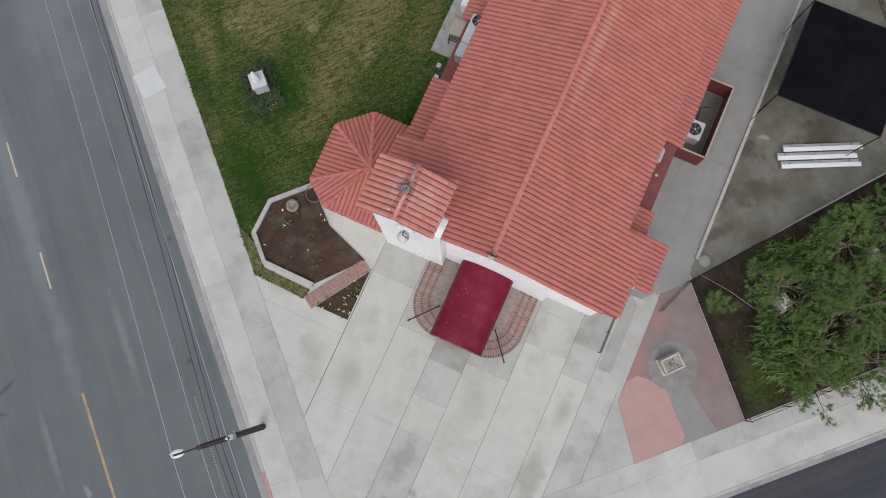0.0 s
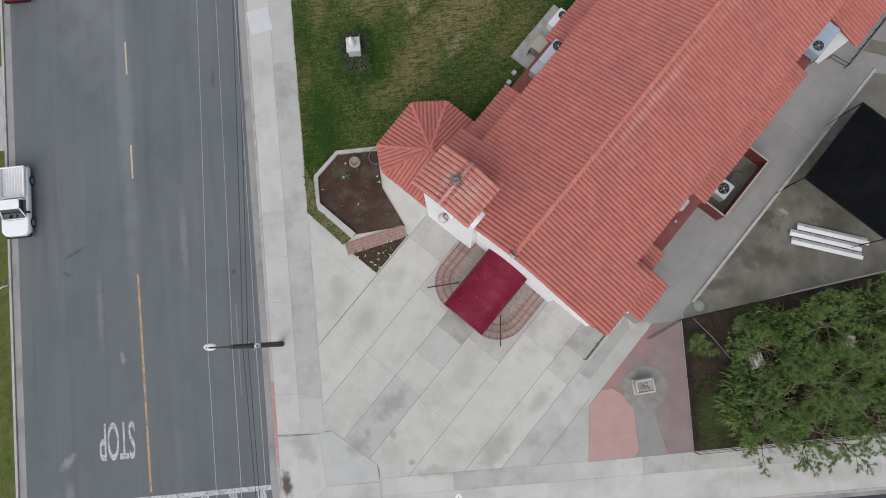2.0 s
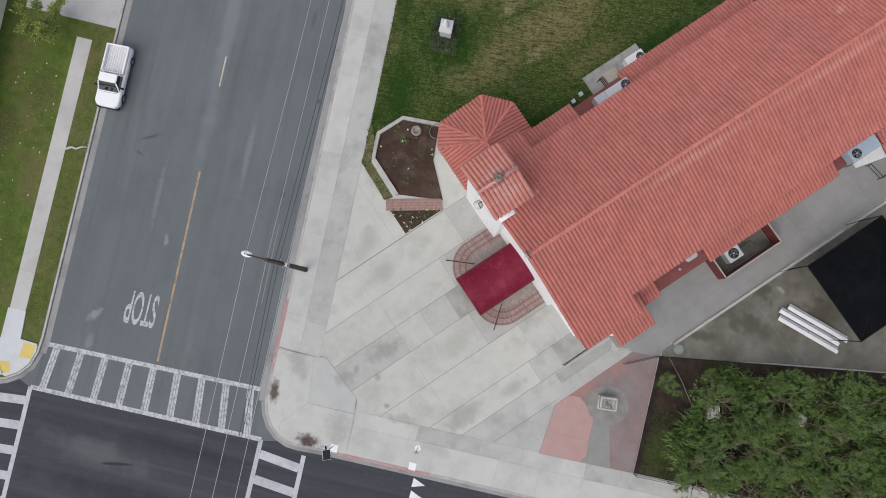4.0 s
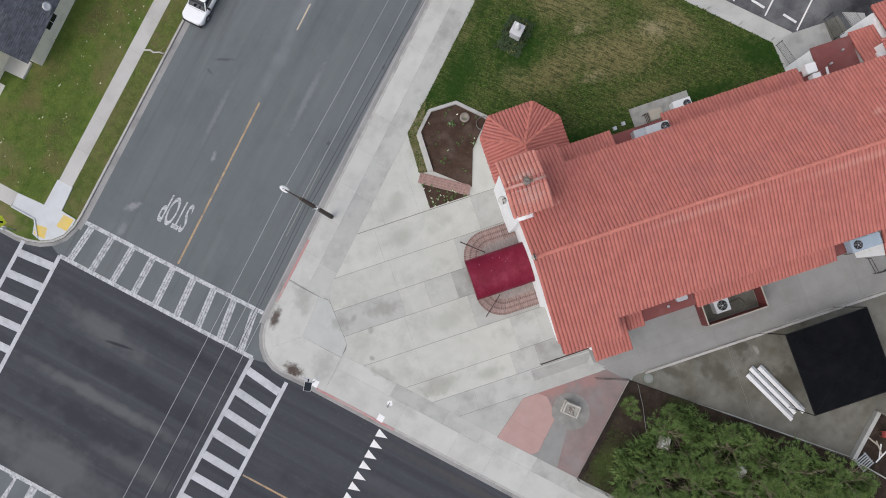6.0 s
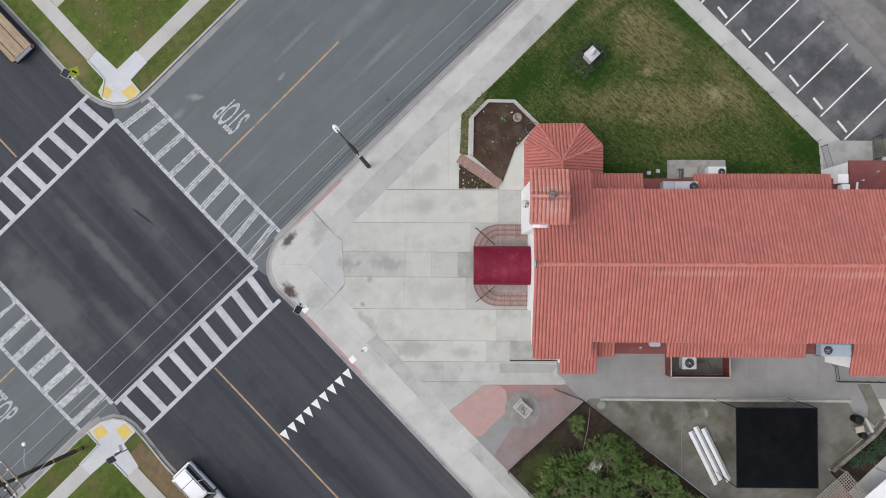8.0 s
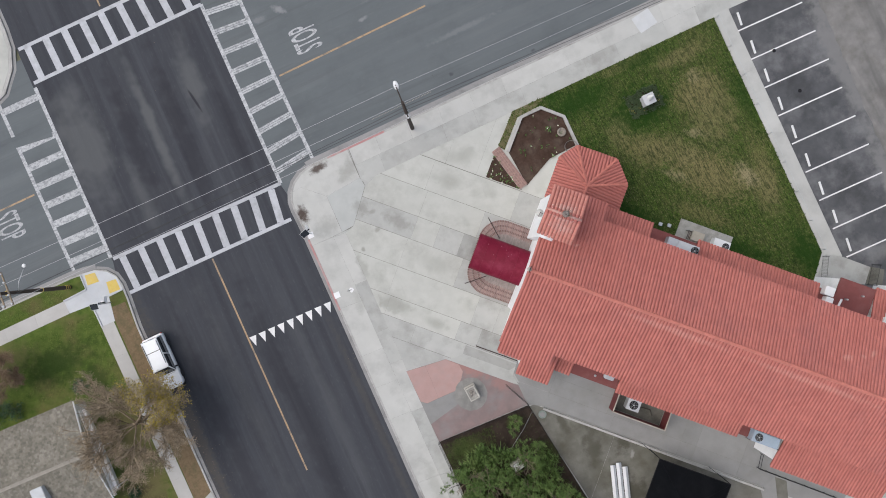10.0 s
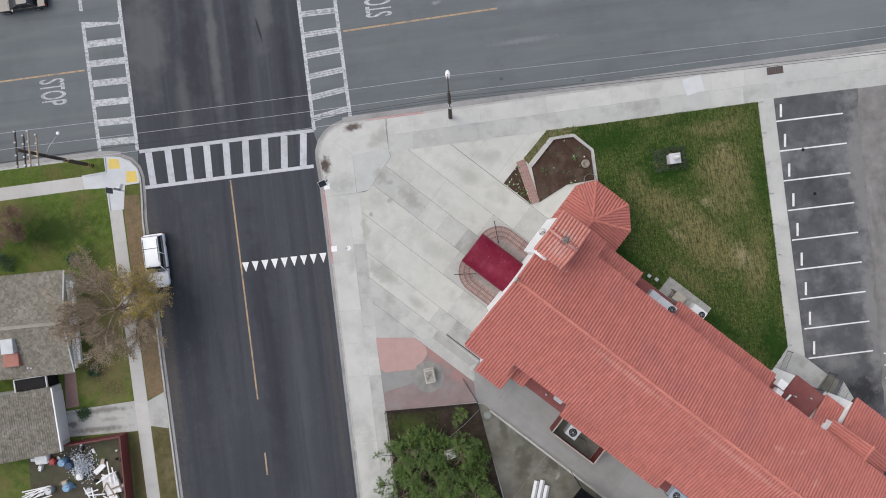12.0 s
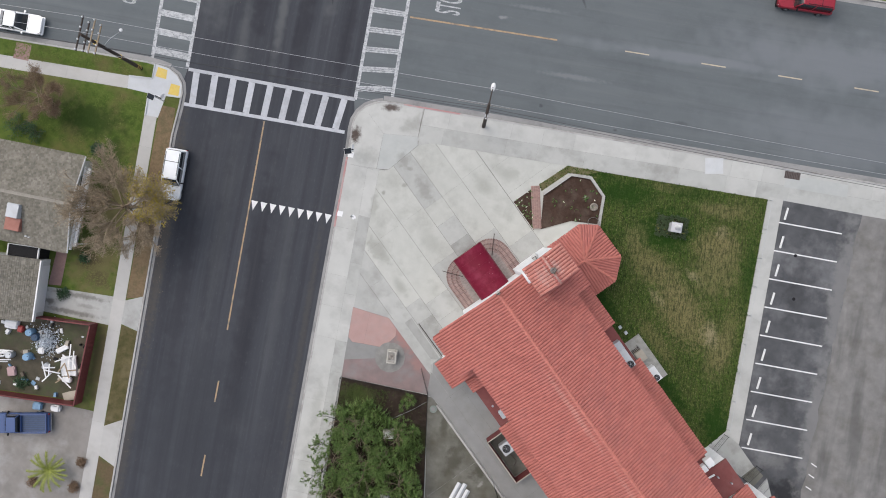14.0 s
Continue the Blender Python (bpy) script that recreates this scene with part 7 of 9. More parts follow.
iron_fence("iron_gate", (34.95, -17.3), (35.86, -15.55), 1.5, "tall black iron gate at the rear pad", 0.11, 2.0)
iron_fence("iron_gate", (29.9, -14.3), (30.9, -12.3), 1.2, "black iron gate at the lawn corner", 0.12, 2.2)
rf = holder("rail_fence", Matrix.Identity(4), "low thin post-and-rail fence between lawn and parking lot", "fence")
for i in range(9):
    p = lerp2((29.95, 10.6), (31.1, -11.8), i / 8)
    part("post", tube([(*p, KZ), (*p, 0.85)], 0.03, 6), M_STEEL, rf)
part("rail", tube([(29.95, 10.6, 0.8), (31.1, -11.8, 0.8)], 0.012, 5), M_STEEL, rf)
ticks = marking("parking_ticks", "short worn white strokes along the alley edge", M_WHITE_FRESH)
for y in (-13.3, -14.4, -15.6, -16.8, -17.8, -19.6):
    part("line", band((39.7, y + 0.12), (40.3, y - 0.12), 0.1, KZ - 0.01, KZ + 0.008), M_WHITE_FRESH, ticks)
for nm, own_, line in (("low_kerb", walks, [(-32.86, 8.55), (-30.61, 8.79), (-30.64, 10.19)]), ("low_kerb", walks, [(-27.57, 7.61), (-28.96, 7.49)]), ("low_kerb", walks, [(-30.64, 7.32), (-30.5, 5.21)]), ("low_kerb", walk_ne, [(-6.7, 30.54), (-8.74, 30.3), (-8.8, 28.95)]), ("low_kerb", walk_ne, [(-10.42, 33.97), (-10.37, 31.8), (-11.52, 30.83)])):
    part(nm, path_strip(line, 0.06, 0.06, 0.0, KZ + 0.1), M_PATCH, own_, "low white side kerb")
thing("driveway", prism([(-26.25, -24.1), (-27.9, -25.1), (-27.75, -27.95), (-26.02, -28.7)], -0.05, KZ + 0.016), M_TANC, "pale concrete driveway apron at the kerb", "driveway", kind="structure")
thing("asphalt_patch", band((-36.03, 23.61), (-28.42, 23.06), 1.0, 0.0, 0.012), M_ASPH_A, "dark patched trench across the crosswalk", "patch", kind="structure")

# ================= vehicles =================
def rrect(L, W, rf, rr, n=5, nose=0.0, tail=0.0):
    """A rounded rectangle, front at +x."""
    pts = []
    for cx, cy, r, a0 in ((L / 2 - rf, W / 2 - rf, rf, 0), (-L / 2 + rr, W / 2 - rr, rr, 90), (-L / 2 + rr, -W / 2 + rr, rr, 180), (L / 2 - rf, -W / 2 + rf, rf, 270)):
        pts += [(cx + r * math.cos(radians(a0 + 90 * i / n)), cy + r * math.sin(radians(a0 + 90 * i / n))) for i in range(n + 1)]
    return pts


def loft(layers, bm=None, cap=True):
    own = bmesh.new()
    rings = [[own.verts.new((x, y, z)) for x, y in pts] for pts, z in layers]
    n = len(rings[0])
    for a, b in zip(rings, rings[1:]):
        for j in range(n):
            own.faces.new((a[j], a[(j + 1) % n], b[(j + 1) % n], b[j])).smooth = True
    if cap:
        own.faces.new(rings[0][::-1])
        own.faces.new(rings[-1])
    return join(own, bm)


def paint(name, c):
    m = mat(name, tuple(x * 0.95 for x in c), tuple(min(1, x * 1.04) for x in c), 2, 0.28, 0.0, coat=0.5)
    return m


def shift(pts, dx): return [(x + dx, y) for x, y in pts]


def vehicle(name, at, L, W, H, colour, label, kind="suv", category="car"):
    o_ = holder(name, at, label, category, group="parked vehicles")
    belt = 0.98 if kind != "sedan" else 0.88
    rc, rt = 0.42, 0.18
    part("body", loft([(rrect(L * 0.97, W * 0.93, rc * 0.8, rt), 0.32), (rrect(L, W * 0.99, rc, rt), 0.5), (rrect(L, W, rc, rt), 0.72), (rrect(L * 0.985, W * 0.96, rc, rt), belt)]), colour, o_)
    part("chassis", loft([(rrect(L * 0.9, W * 0.8, 0.2, 0.2), 0.2), (rrect(L * 0.9, W * 0.84, 0.2, 0.2), 0.34)]), M_BLACK, o_)
    # greenhouse: x from rear x0 to front x1 at the belt
    if kind == "pickup":
        x0, x1 = -0.02 * L, 0.26 * L
    elif kind == "flatbed":
        x0, x1 = 0.22 * L, 0.40 * L
    elif kind == "sedan":
        x0, x1 = -0.36 * L, 0.22 * L
    else:
        x0, x1 = -0.47 * L, 0.22 * L
    cx, cl = (x0 + x1) / 2, x1 - x0
    ft, rtl = (0.55, 0.12) if kind != "sedan" else (0.95, 0.7)
    roof_l = cl - ft - rtl
    rx = x0 + rtl + roof_l / 2
    part("glazing", loft([(shift(rrect(cl, W * 0.9, 0.16, 0.12), cx), belt - 0.02), (shift(rrect(roof_l + 0.02, W * 0.74, 0.12, 0.1), rx), H - 0.05)]), M_GLASS, o_, "dark window glass")
    part("roof", loft([(shift(rrect(roof_l, W * 0.745, 0.12, 0.1), rx), H - 0.07), (shift(rrect(roof_l, W * 0.75, 0.14, 0.12), rx), H - 0.02), (shift(rrect(roof_l * 0.94, W * 0.68, 0.14, 0.12), rx), H)]), colour, o_)
    for s_ in (-1, 1):
        for (xa, xb) in ((x1, rx + roof_l / 2), (x0, rx - roof_l / 2)):
            part("pillar", tube([(xa - 0.05 * (1 if xa > cx else -1), s_ * W * 0.44, belt - 0.02), (xb, s_ * W * 0.365, H - 0.06)], 0.05, 6), colour, o_)
        if kind in ("suv", "sedan"):
            part("pillar", tube([(cx + 0.1, s_ * W * 0.452, belt - 0.02), (rx + 0.1, s_ * W * 0.375, H - 0.06)], 0.045, 6), colour, o_)
        part("mirror", loft([(shift([(x, y + s_ * (W / 2 + 0.08)) for x, y in rrect(0.12, 0.24, 0.05, 0.05)], x1 - 0.35), belt), (shift([(x, y + s_ * (W / 2 + 0.08)) for x, y in rrect(0.14, 0.24, 0.05, 0.05)], x1 - 0.35), belt + 0.16)]), M_BLACK if kind != "sedan" else colour, o_)
        part("headlight", box(L / 2 - 0.2, s_ * (W / 2 - 0.3) - 0.16, 0.66, L / 2 - 0.03, s_ * (W / 2 - 0.3) + 0.16, 0.8, bevel=0.03), M_CHROME, o_)
        part("tail_light", box(-L / 2 - 0.01, s_ * (W / 2 - 0.14) - 0.09, 0.62, -L / 2 + 0.1, s_ * (W / 2 - 0.14) + 0.09, 0.9, bevel=0.02), mat("red_lens", (0.25, 0.01, 0.01), (0.32, 0.02, 0.02), 3, 0.2, 0.0), o_)
        for xw in (L * 0.31, -L * 0.30):
            wh = part("wheel", lathe([(0.20, -0.115), (0.31, -0.115), (0.345, -0.08), (0.345, 0.08), (0.31, 0.115), (0.20, 0.115)], 20), M_RUBBER, o_, at=pose(xw, s_ * (W / 2 - 0.09), 0.345, 90, 0, 0))
            part("rim", lathe([(0.21, -0.118), (0.19, -0.10), (0.06, -0.112), (0.06, 0.112), (0.19, 0.10), (0.21, 0.118)], 16), M_CHROME, wh)
    part("front_bumper", loft([(shift(rrect(0.25, W * 0.92, 0.1, 0.05), L / 2 - 0.07), 0.35), (shift(rrect(0.28, W * 0.94, 0.12, 0.05), L / 2 - 0.07), 0.52)]), M_BLACK if kind != "sedan" else colour, o_)
    part("rear_bumper", loft([(shift(rrect(0.2, W * 0.92, 0.05, 0.08), -L / 2 + 0.04), 0.38), (shift(rrect(0.22, W * 0.94, 0.05, 0.08), -L / 2 + 0.04), 0.55)]), M_CHROME if kind == "pickup" else M_BLACK, o_)
    part("bonnet_line", box(x1 + 0.06, -W * 0.38, belt - 0.005, x1 + 0.08, W * 0.38, belt + 0.004), M_BLACK, o_)
    for s_ in (-1, 1):
        part("wiper", tube([(x1 - 0.02, s_ * 0.1, belt + 0.03), (x1 - 0.2, s_ * 0.55, belt + 0.14)], 0.012, 5), M_BLACK, o_)
    if kind == "pickup":
        bx0, bx1 = -L * 0.485, x0 - 0.06
        part("bed_floor", box(bx0 + 0.06, -W * 0.40, belt - 0.03, bx1 - 0.04, W * 0.40, belt + 0.003), mat("bed_liner", tuple(0.0 + x * 0.72 for x in (0.66, 0.66, 0.66)) if name == "white_pickup" else (0.03, 0.05, 0.09), (0.6, 0.6, 0.6) if name == "white_pickup" else (0.05, 0.075, 0.13), 3, 0.6, 0.1), o_)
        for s_ in (-1, 1):
            part("bed_side", box(bx0, s_ * W * 0.445 - 0.06, belt - 0.02, bx1, s_ * W * 0.445 + 0.06, belt + 0.28, bevel=0.03), colour, o_)
        part("tailgate", box(bx0, -W * 0.42, belt - 0.02, bx0 + 0.08, W * 0.42, belt + 0.27, bevel=0.02), colour, o_)
        part("bed_front", box(bx1 - 0.07, -W * 0.42, belt - 0.02, bx1, W * 0.42, belt + 0.27, bevel=0.02), colour, o_)
        for i in range(8):
            y = -W * 0.35 + i * W * 0.1
            part("bed_rib", box(bx0 + 0.1, y - 0.015, belt + 0.003, bx1 - 0.1, y + 0.015, belt + 0.018), colour, o_)
    if kind == "flatbed":
        wood = mat("worn_bed_planks", (0.30, 0.22, 0.14), (0.42, 0.32, 0.21), 3, 0.8, 0.2, 30, (0.2, 0.15, 0.1), 1.0, 0.5, obj=0.12)
        for i in range(8):
            y = -W / 2 - 0.02 + i * (W + 0.04) / 8
            part("bed_plank", box(-L * 0.5, y + 0.006, belt + 0.12, x0 - 0.1, y + (W + 0.04) / 8 - 0.006, belt + 0.18), wood, o_)
        for s_ in (-1, 1):
            part("bed_rail", box(-L * 0.5, s_ * (W / 2 + 0.03) - 0.03, belt - 0.02, x0 - 0.1, s_ * (W / 2 + 0.03) + 0.03, belt + 0.2), M_BLACK, o_)
        for s_ in (-0.18, 0.3):
            part("strap", box(-L * 0.49, s_ * W - 0.03, belt + 0.181, x0 - 0.15, s_ * W + 0.03, belt + 0.2), M_BLACK, o_)
    if kind == "suv":
        for s_ in (-1, 1):
            part("roof_rack", tube([(rx - roof_l * 0.42, s_ * W * 0.33, H + 0.04), (rx + roof_l * 0.35, s_ * W * 0.33, H + 0.04)], 0.025, 6), M_BLACK, o_)
        part("roof_seam", box(rx - 0.32, -W * 0.36, H - 0.004, rx - 0.27, W * 0.36, H + 0.006), M_BLACK, o_)
    return o_


C_WHITE, C_SILVER, C_RED, C_BLUE, C_BLACK = paint("white_car_paint", (0.80, 0.81, 0.82)), paint("pearl_white_paint", (0.72, 0.75, 0.78)), paint("red_car_paint", (0.27, 0.006, 0.02)), paint("blue_car_paint", (0.03, 0.07, 0.20)), paint("black_car_paint", (0.012, 0.012, 0.016))
vehicle("white_pickup", pose(11.78, 29.1, 0, 0, 0, 183.6), 4.75, 1.82, 1.62, C_WHITE, "white pickup truck with an empty bed, parked at the kerb", "pickup", "pickup truck")
vehicle("white_suv", pose(-26.33, 0.25, 0, 0, 0, 272.9), 4.95, 1.95, 1.85, C_SILVER, "white boxy sport utility vehicle parked at the kerb", "suv", "car")
vehicle("white_sedan", pose(-44.1, 11.15, 0, 0, 0, 3), 4.7, 1.85, 1.46, C_WHITE, "white sedan with dark windows parked at the kerb", "sedan", "car")
vehicle("red_suv", pose(28.7, 29.75, 0, 0, 0, 183.8), 5.2, 1.95, 1.85, C_RED, "bright red sport utility vehicle parked at the kerb", "suv", "car")
vehicle("blue_pickup", pose(-35.4, -26.3, KZ, 0, 0, 193), 5.5, 1.95, 1.75, C_BLUE, "blue pickup truck on the dusty forecourt", "pickup", "pickup truck")
vehicle("black_suv", pose(19.55, 35.75, KZ, 0, 0, 94), 4.7, 1.9, 1.7, C_BLACK, "black hatchback with red tail lights on the driveway", "suv", "car")
vehicle("flatbed_truck", pose(-14.15, 41.3, 0, 0, 0, 92.5), 7.4, 2.15, 2.1, C_WHITE, "flatbed truck with worn wooden planks, parked at the kerb", "flatbed", "truck")
vehicle("black_sedan", pose(-37.0, 25.0, 0, 0, 0, 183.6), 4.6, 1.8, 1.45, C_BLACK, "black sedan parked beyond the junction", "sedan", "car")

# ================= houses =================
def shingle_slope(parent, name, p0, e, d, L, S, row, w, material, seed, label="", hips=(0.0, 0.0)):
    """A slope of overlapping shingles, joined in one mesh, on a deck."""
    rnd = random.Random(seed)
    p0, e, d = Vector(p0), Vector(e).normalized(), Vector(d).normalized()
    k = e.cross(d)
    if k.z < 0:
        k = -k
    verts, faces = [], []
    for i in range(int(S / row) + 1):
        t0, t1 = i * row, min((i + 1.12) * row, S + 0.05)
        s = -hips[0] - rnd.uniform(0, w)
        while s < L + hips[1]:
            ww = w * rnd.uniform(0.6, 1.4)
            tm_ = min(max((t0 + t1) / 2 / S, 0), 1)
            a, b = max(-hips[0] * tm_, s), min(L + hips[1] * tm_, s + ww - 0.008)
            if b > a + 0.02:
                h = rnd.uniform(0.012, 0.045)
                base = len(verts)
                for (x, t, z) in ((a, t0, 0.0), (b, t0, 0.0), (b, t1 + rnd.uniform(-0.012, 0.012), h), (a, t1, h), (b, t1, 0.0), (a, t1, 0.0)):
                    verts.append(tuple(p0 + e * x + d * t + k * z))
                faces += [(base, base + 1, base + 2, base + 3), (base + 3, base + 2, base + 4, base + 5)]
            s += ww
    bm = bmesh.new()
    vs = [bm.verts.new(p0 + e * s_ + d * t_ + k * h_) for h_ in (-0.12, -0.004) for s_, t_ in ((-0.001, 0), (L + 0.001, 0), (L + hips[1], S), (-hips[0], S))]
    for f in ((3, 2, 1, 0), (4, 5, 6, 7), (0, 1, 5, 4), (1, 2, 6, 5), (2, 3, 7, 6), (3, 0, 4, 7)):
        bm.faces.new([vs[i] for i in f])
    bmesh.ops.recalc_face_normals(bm, faces=bm.faces[:])
    deck = part(name, bm, M_SHINGLE if material is None else material, parent, label)
    me = bpy.data.meshes.new("shingles")
    me.from_pydata(verts, [], faces)
    me.validate()
    me.materials.append(material or M_SHINGLE)
    part("shingles", me, None, deck, kind="stuff")
    return deck


def window(parent, m, w, h):
    o_ = part("window", box(-w / 2, -0.03, -h / 2, w / 2, 0.03, h / 2), M_GLASS, parent, "dark window pane", at=m)
    part("frame", join(join(box(-w / 2 - 0.06, -0.05, -h / 2 - 0.06, w / 2 + 0.06, 0.05, -h / 2), box(-w / 2 - 0.06, -0.05, h / 2, w / 2 + 0.06, 0.05, h / 2 + 0.06)), box(-0.02, -0.045, -h / 2, 0.02, 0.045, h / 2)), M_WHITE, o_)


M_CREAM = mat("cream_siding", (0.76, 0.73, 0.62), (0.82, 0.79, 0.68), 3, 0.8, 0.15, 30, (0.5, 0.46, 0.36), 0.8, 0.4)
M_WALLG = mat("pale_house_paint", (0.60, 0.60, 0.58), (0.68, 0.68, 0.66), 3, 0.8, 0.15, 30, (0.45, 0.44, 0.42), 0.8, 0.4)
M_SLATE = mat("blue_black_shingle", (0.042, 0.048, 0.06), (0.075, 0.082, 0.098), 2.5, 0.95, 0.4, 25, (0.11, 0.115, 0.125), 0.5, 0.5, island=0.25)

hsw = holder("house", pose(-33.85, 0.0, 0, 0, 0, 1.5), "low house with a weathered grey-brown shingle roof", "house")
part("wall", box(-13.5, -8.7, 0, -0.55, -0.35, 2.85), M_WALLG, hsw)
sp = math.atan(0.25)
hx, hy = math.cos(sp), math.sin(sp)
shingle_slope(hsw, "roof", (-13.5, -4.55, 4.06), (1, 0, 0), (0, hx, -hy), 13.45, 4.6 / hx, 0.19, 0.2, M_SHINGLE, 4, "street-side slope of uneven shakes")
shingle_slope(hsw, "roof", (-13.5, -4.55, 4.06), (1, 0, 0), (0, -hx, -hy), 13.45, 4.6 / hx, 0.19, 0.2, M_SHINGLE, 5, "back slope of uneven shakes")
M_HIP = mat("pale_ridge_shingle", (0.24, 0.22, 0.185), (0.32, 0.295, 0.255), 4, 0.9, 0.3, 20, obj=0.1)
ridge_mesh = mesh_of("ridge_shingle", box(0.0, -0.14, -0.02, 0.42, 0.14, 0.02, bevel=0.01), M_HIP)
for i in range(33):
    part("ridge_shingle", ridge_mesh, None, hsw, at=pose(-13.5 + i * 0.405, -4.55, 4.09, 0, 3, 0))
gw = bmesh.new()
vs = [gw.verts.new((x, y, z)) for x in (-0.75, -0.55) for y, z in ((-8.7, 2.84), (-0.35, 2.84), (-4.55, 3.86))]
for f in ((0, 1, 2), (5, 4, 3), (0, 2, 5, 3), (2, 1, 4, 5), (1, 0, 3, 4)):
    gw.faces.new([vs[k] for k in f])
bmesh.ops.recalc_face_normals(gw, faces=gw.faces[:])
part("gable_wall", gw, M_WALLG, hsw)
for y in (-9.12, 0.02):
    part("rake_board", tube([(-0.02, y, 2.9), (-0.02, -4.55, 4.05)], 0.07, 4), M_WHITE, hsw, "white rake board")
part("fascia", box(0.02, -8.8, 2.5, 0.14, -0.9, 2.86), M_WHITE, hsw, "white fascia and gutter")
part("porch_roof", box(0.15, -8.4, 2.35, 0.42, -1.0, 2.45, bevel=0.01), M_WHITE, hsw, "white metal porch cover")
for y in (-1.2, -4.6, -8.2):
    part("porch_post", tube([(0.34, y, KZ), (0.34, y, 2.36)], 0.05, 8), M_WHITE, hsw)
for y in (-2.5, -6.0):
    window(hsw, pose(-0.53, y, 1.5, 0, 0, 90), 1.4, 1.1)
ck = part("roof_cooler", box(-5.6, -6.8, 3.3, -4.5, -5.5, 4.25, bevel=0.03), M_ACBOX, hsw, "pale rooftop cooler with a rusty base")
part("base", box(-5.8, -8.0, 3.0, -4.4, -6.8, 3.75, bevel=0.03), mat("rusty_pink_sheet", (0.30, 0.12, 0.09), (0.38, 0.17, 0.13), 3, 0.7, 0.1), ck)
part("roof_vent", box(-3.35, -4.95, 3.5, -2.9, -4.5, 3.95, bevel=0.02), M_TAN, hsw)
part("roof_pipe", tube([(-3.9, -8.3, 3.0), (-3.9, -8.3, 3.4)], 0.06, 8), M_WHITE, hsw)
part("roof_pipe", tube([(-3.6, -8.35, 3.0), (-3.6, -8.35, 3.4)], 0.06, 8), M_WHITE, hsw)

gar = holder("garage", pose(-36.0, -10.3, 0, 0, 0, 4.5), "low garage with a weathered shingle roof and white eaves", "garage")
part("wall", box(-10, -5.7, 0, -0.4, -0.1, 2.6), M_WALLG, gar)
shingle_slope(gar, "roof", (-5.5, -5.95, 4.0), (0, 1, 0), (math.cos(sp), 0, -math.sin(sp)), 5.95, 5.4 / math.cos(sp), 0.19, 0.2, M_SHINGLE, 6, "garage roof of uneven shingles")
shingle_slope(gar, "roof", (-5.5, -5.95, 4.0), (0, 1, 0), (-math.cos(sp), 0, -math.sin(sp)), 5.95, 5.4 / math.cos(sp), 0.19, 0.2, M_SHINGLE, 7)
part("fascia", box(-0.05, -5.9, 2.3, 0.07, -0.1, 2.68), M_WHITE, gar, "white fascia and gutter")
part("garage_door", box(-0.42, -5.2, 0.1, -0.36, -0.7, 2.2, bevel=0.01), M_WHITE, gar, "white garage door")
# solid black box in place of the passage's deep shade
part("carport_void", box(-3.4, -0.06, 0.1, -0.6, 1.0, 2.2), M_BLACK, gar, "black box for the shade in the passage between house and garage")
for q in (box(-3.5, 1.0, 2.1, -0.5, 1.06, 2.3), box(-0.6, -0.06, 2.1, -0.5, 1.0, 2.3), box(-3.5, -0.06, 2.1, -3.4, 1.0, 2.3)):
    part("frame_bar", q, M_WHITE, gar)

hne = holder("house", pose(0.45, 37.85, 0, 0, 0, 5.0), "cream house with a blue-black shingle roof", "house")
part("wall", box(0, 0, 0, 16, 9, 2.75), M_CREAM, hne, "cream siding walls")
shingle_slope(hne, "roof", (-0.45, 4.5, 4.3), (1, 0, 0), (0, -math.cos(0.30), -math.sin(0.30)), 16.9, 5.05 / math.cos(0.30), 0.16, 0.35, M_SLATE, 8, "street-side slope of blue-black shingles")
shingle_slope(hne, "roof", (-0.45, 4.5, 4.3), (1, 0, 0), (0, math.cos(0.30), -math.sin(0.30)), 16.9, 5.0 / math.cos(0.30), 0.16, 0.35, M_SLATE, 9)
for x in (3.4, 8.2, 12.5):
    window(hne, pose(x, -0.02, 1.75), 1.3, 0.75)
part("porch_roof", box(-3.2, 2.0, 2.55, -0.46, 8.0, 2.7, bevel=0.02), M_SLATE, hne, "low porch roof of dark shingles")
part("porch_step", box(-1.6, 0.8, 0, -0.1, 2.6, 0.35, bevel=0.02), M_WALK, hne, "concrete porch step")
part("wall", box(-3.0, 2.6, 0, -0.02, 7.8, 2.55), M_CREAM, hne)
dish = holder("satellite_dish", pose(4.6, 37.95, 2.95, 0, 0, 6), "grey satellite dish on the dark roof edge", "satellite dish")
part("bowl", lathe([(0.03, 0), (0.2, 0.03), (0.33, 0.09), (0.35, 0.1), (0.2, 0.05), (0.03, 0.02)], 20), M_STEEL, dish, at=pose(0, 0, 0.35, 40, 0, 0))
part("mast", tube([(0, 0, -0.1), (0, 0, 0.36)], 0.025, 6), M_STEEL, dish)
part("feed", tube([(0, 0, 0.36), (0, -0.35, 0.6)], 0.015, 5), M_STEEL, dish)

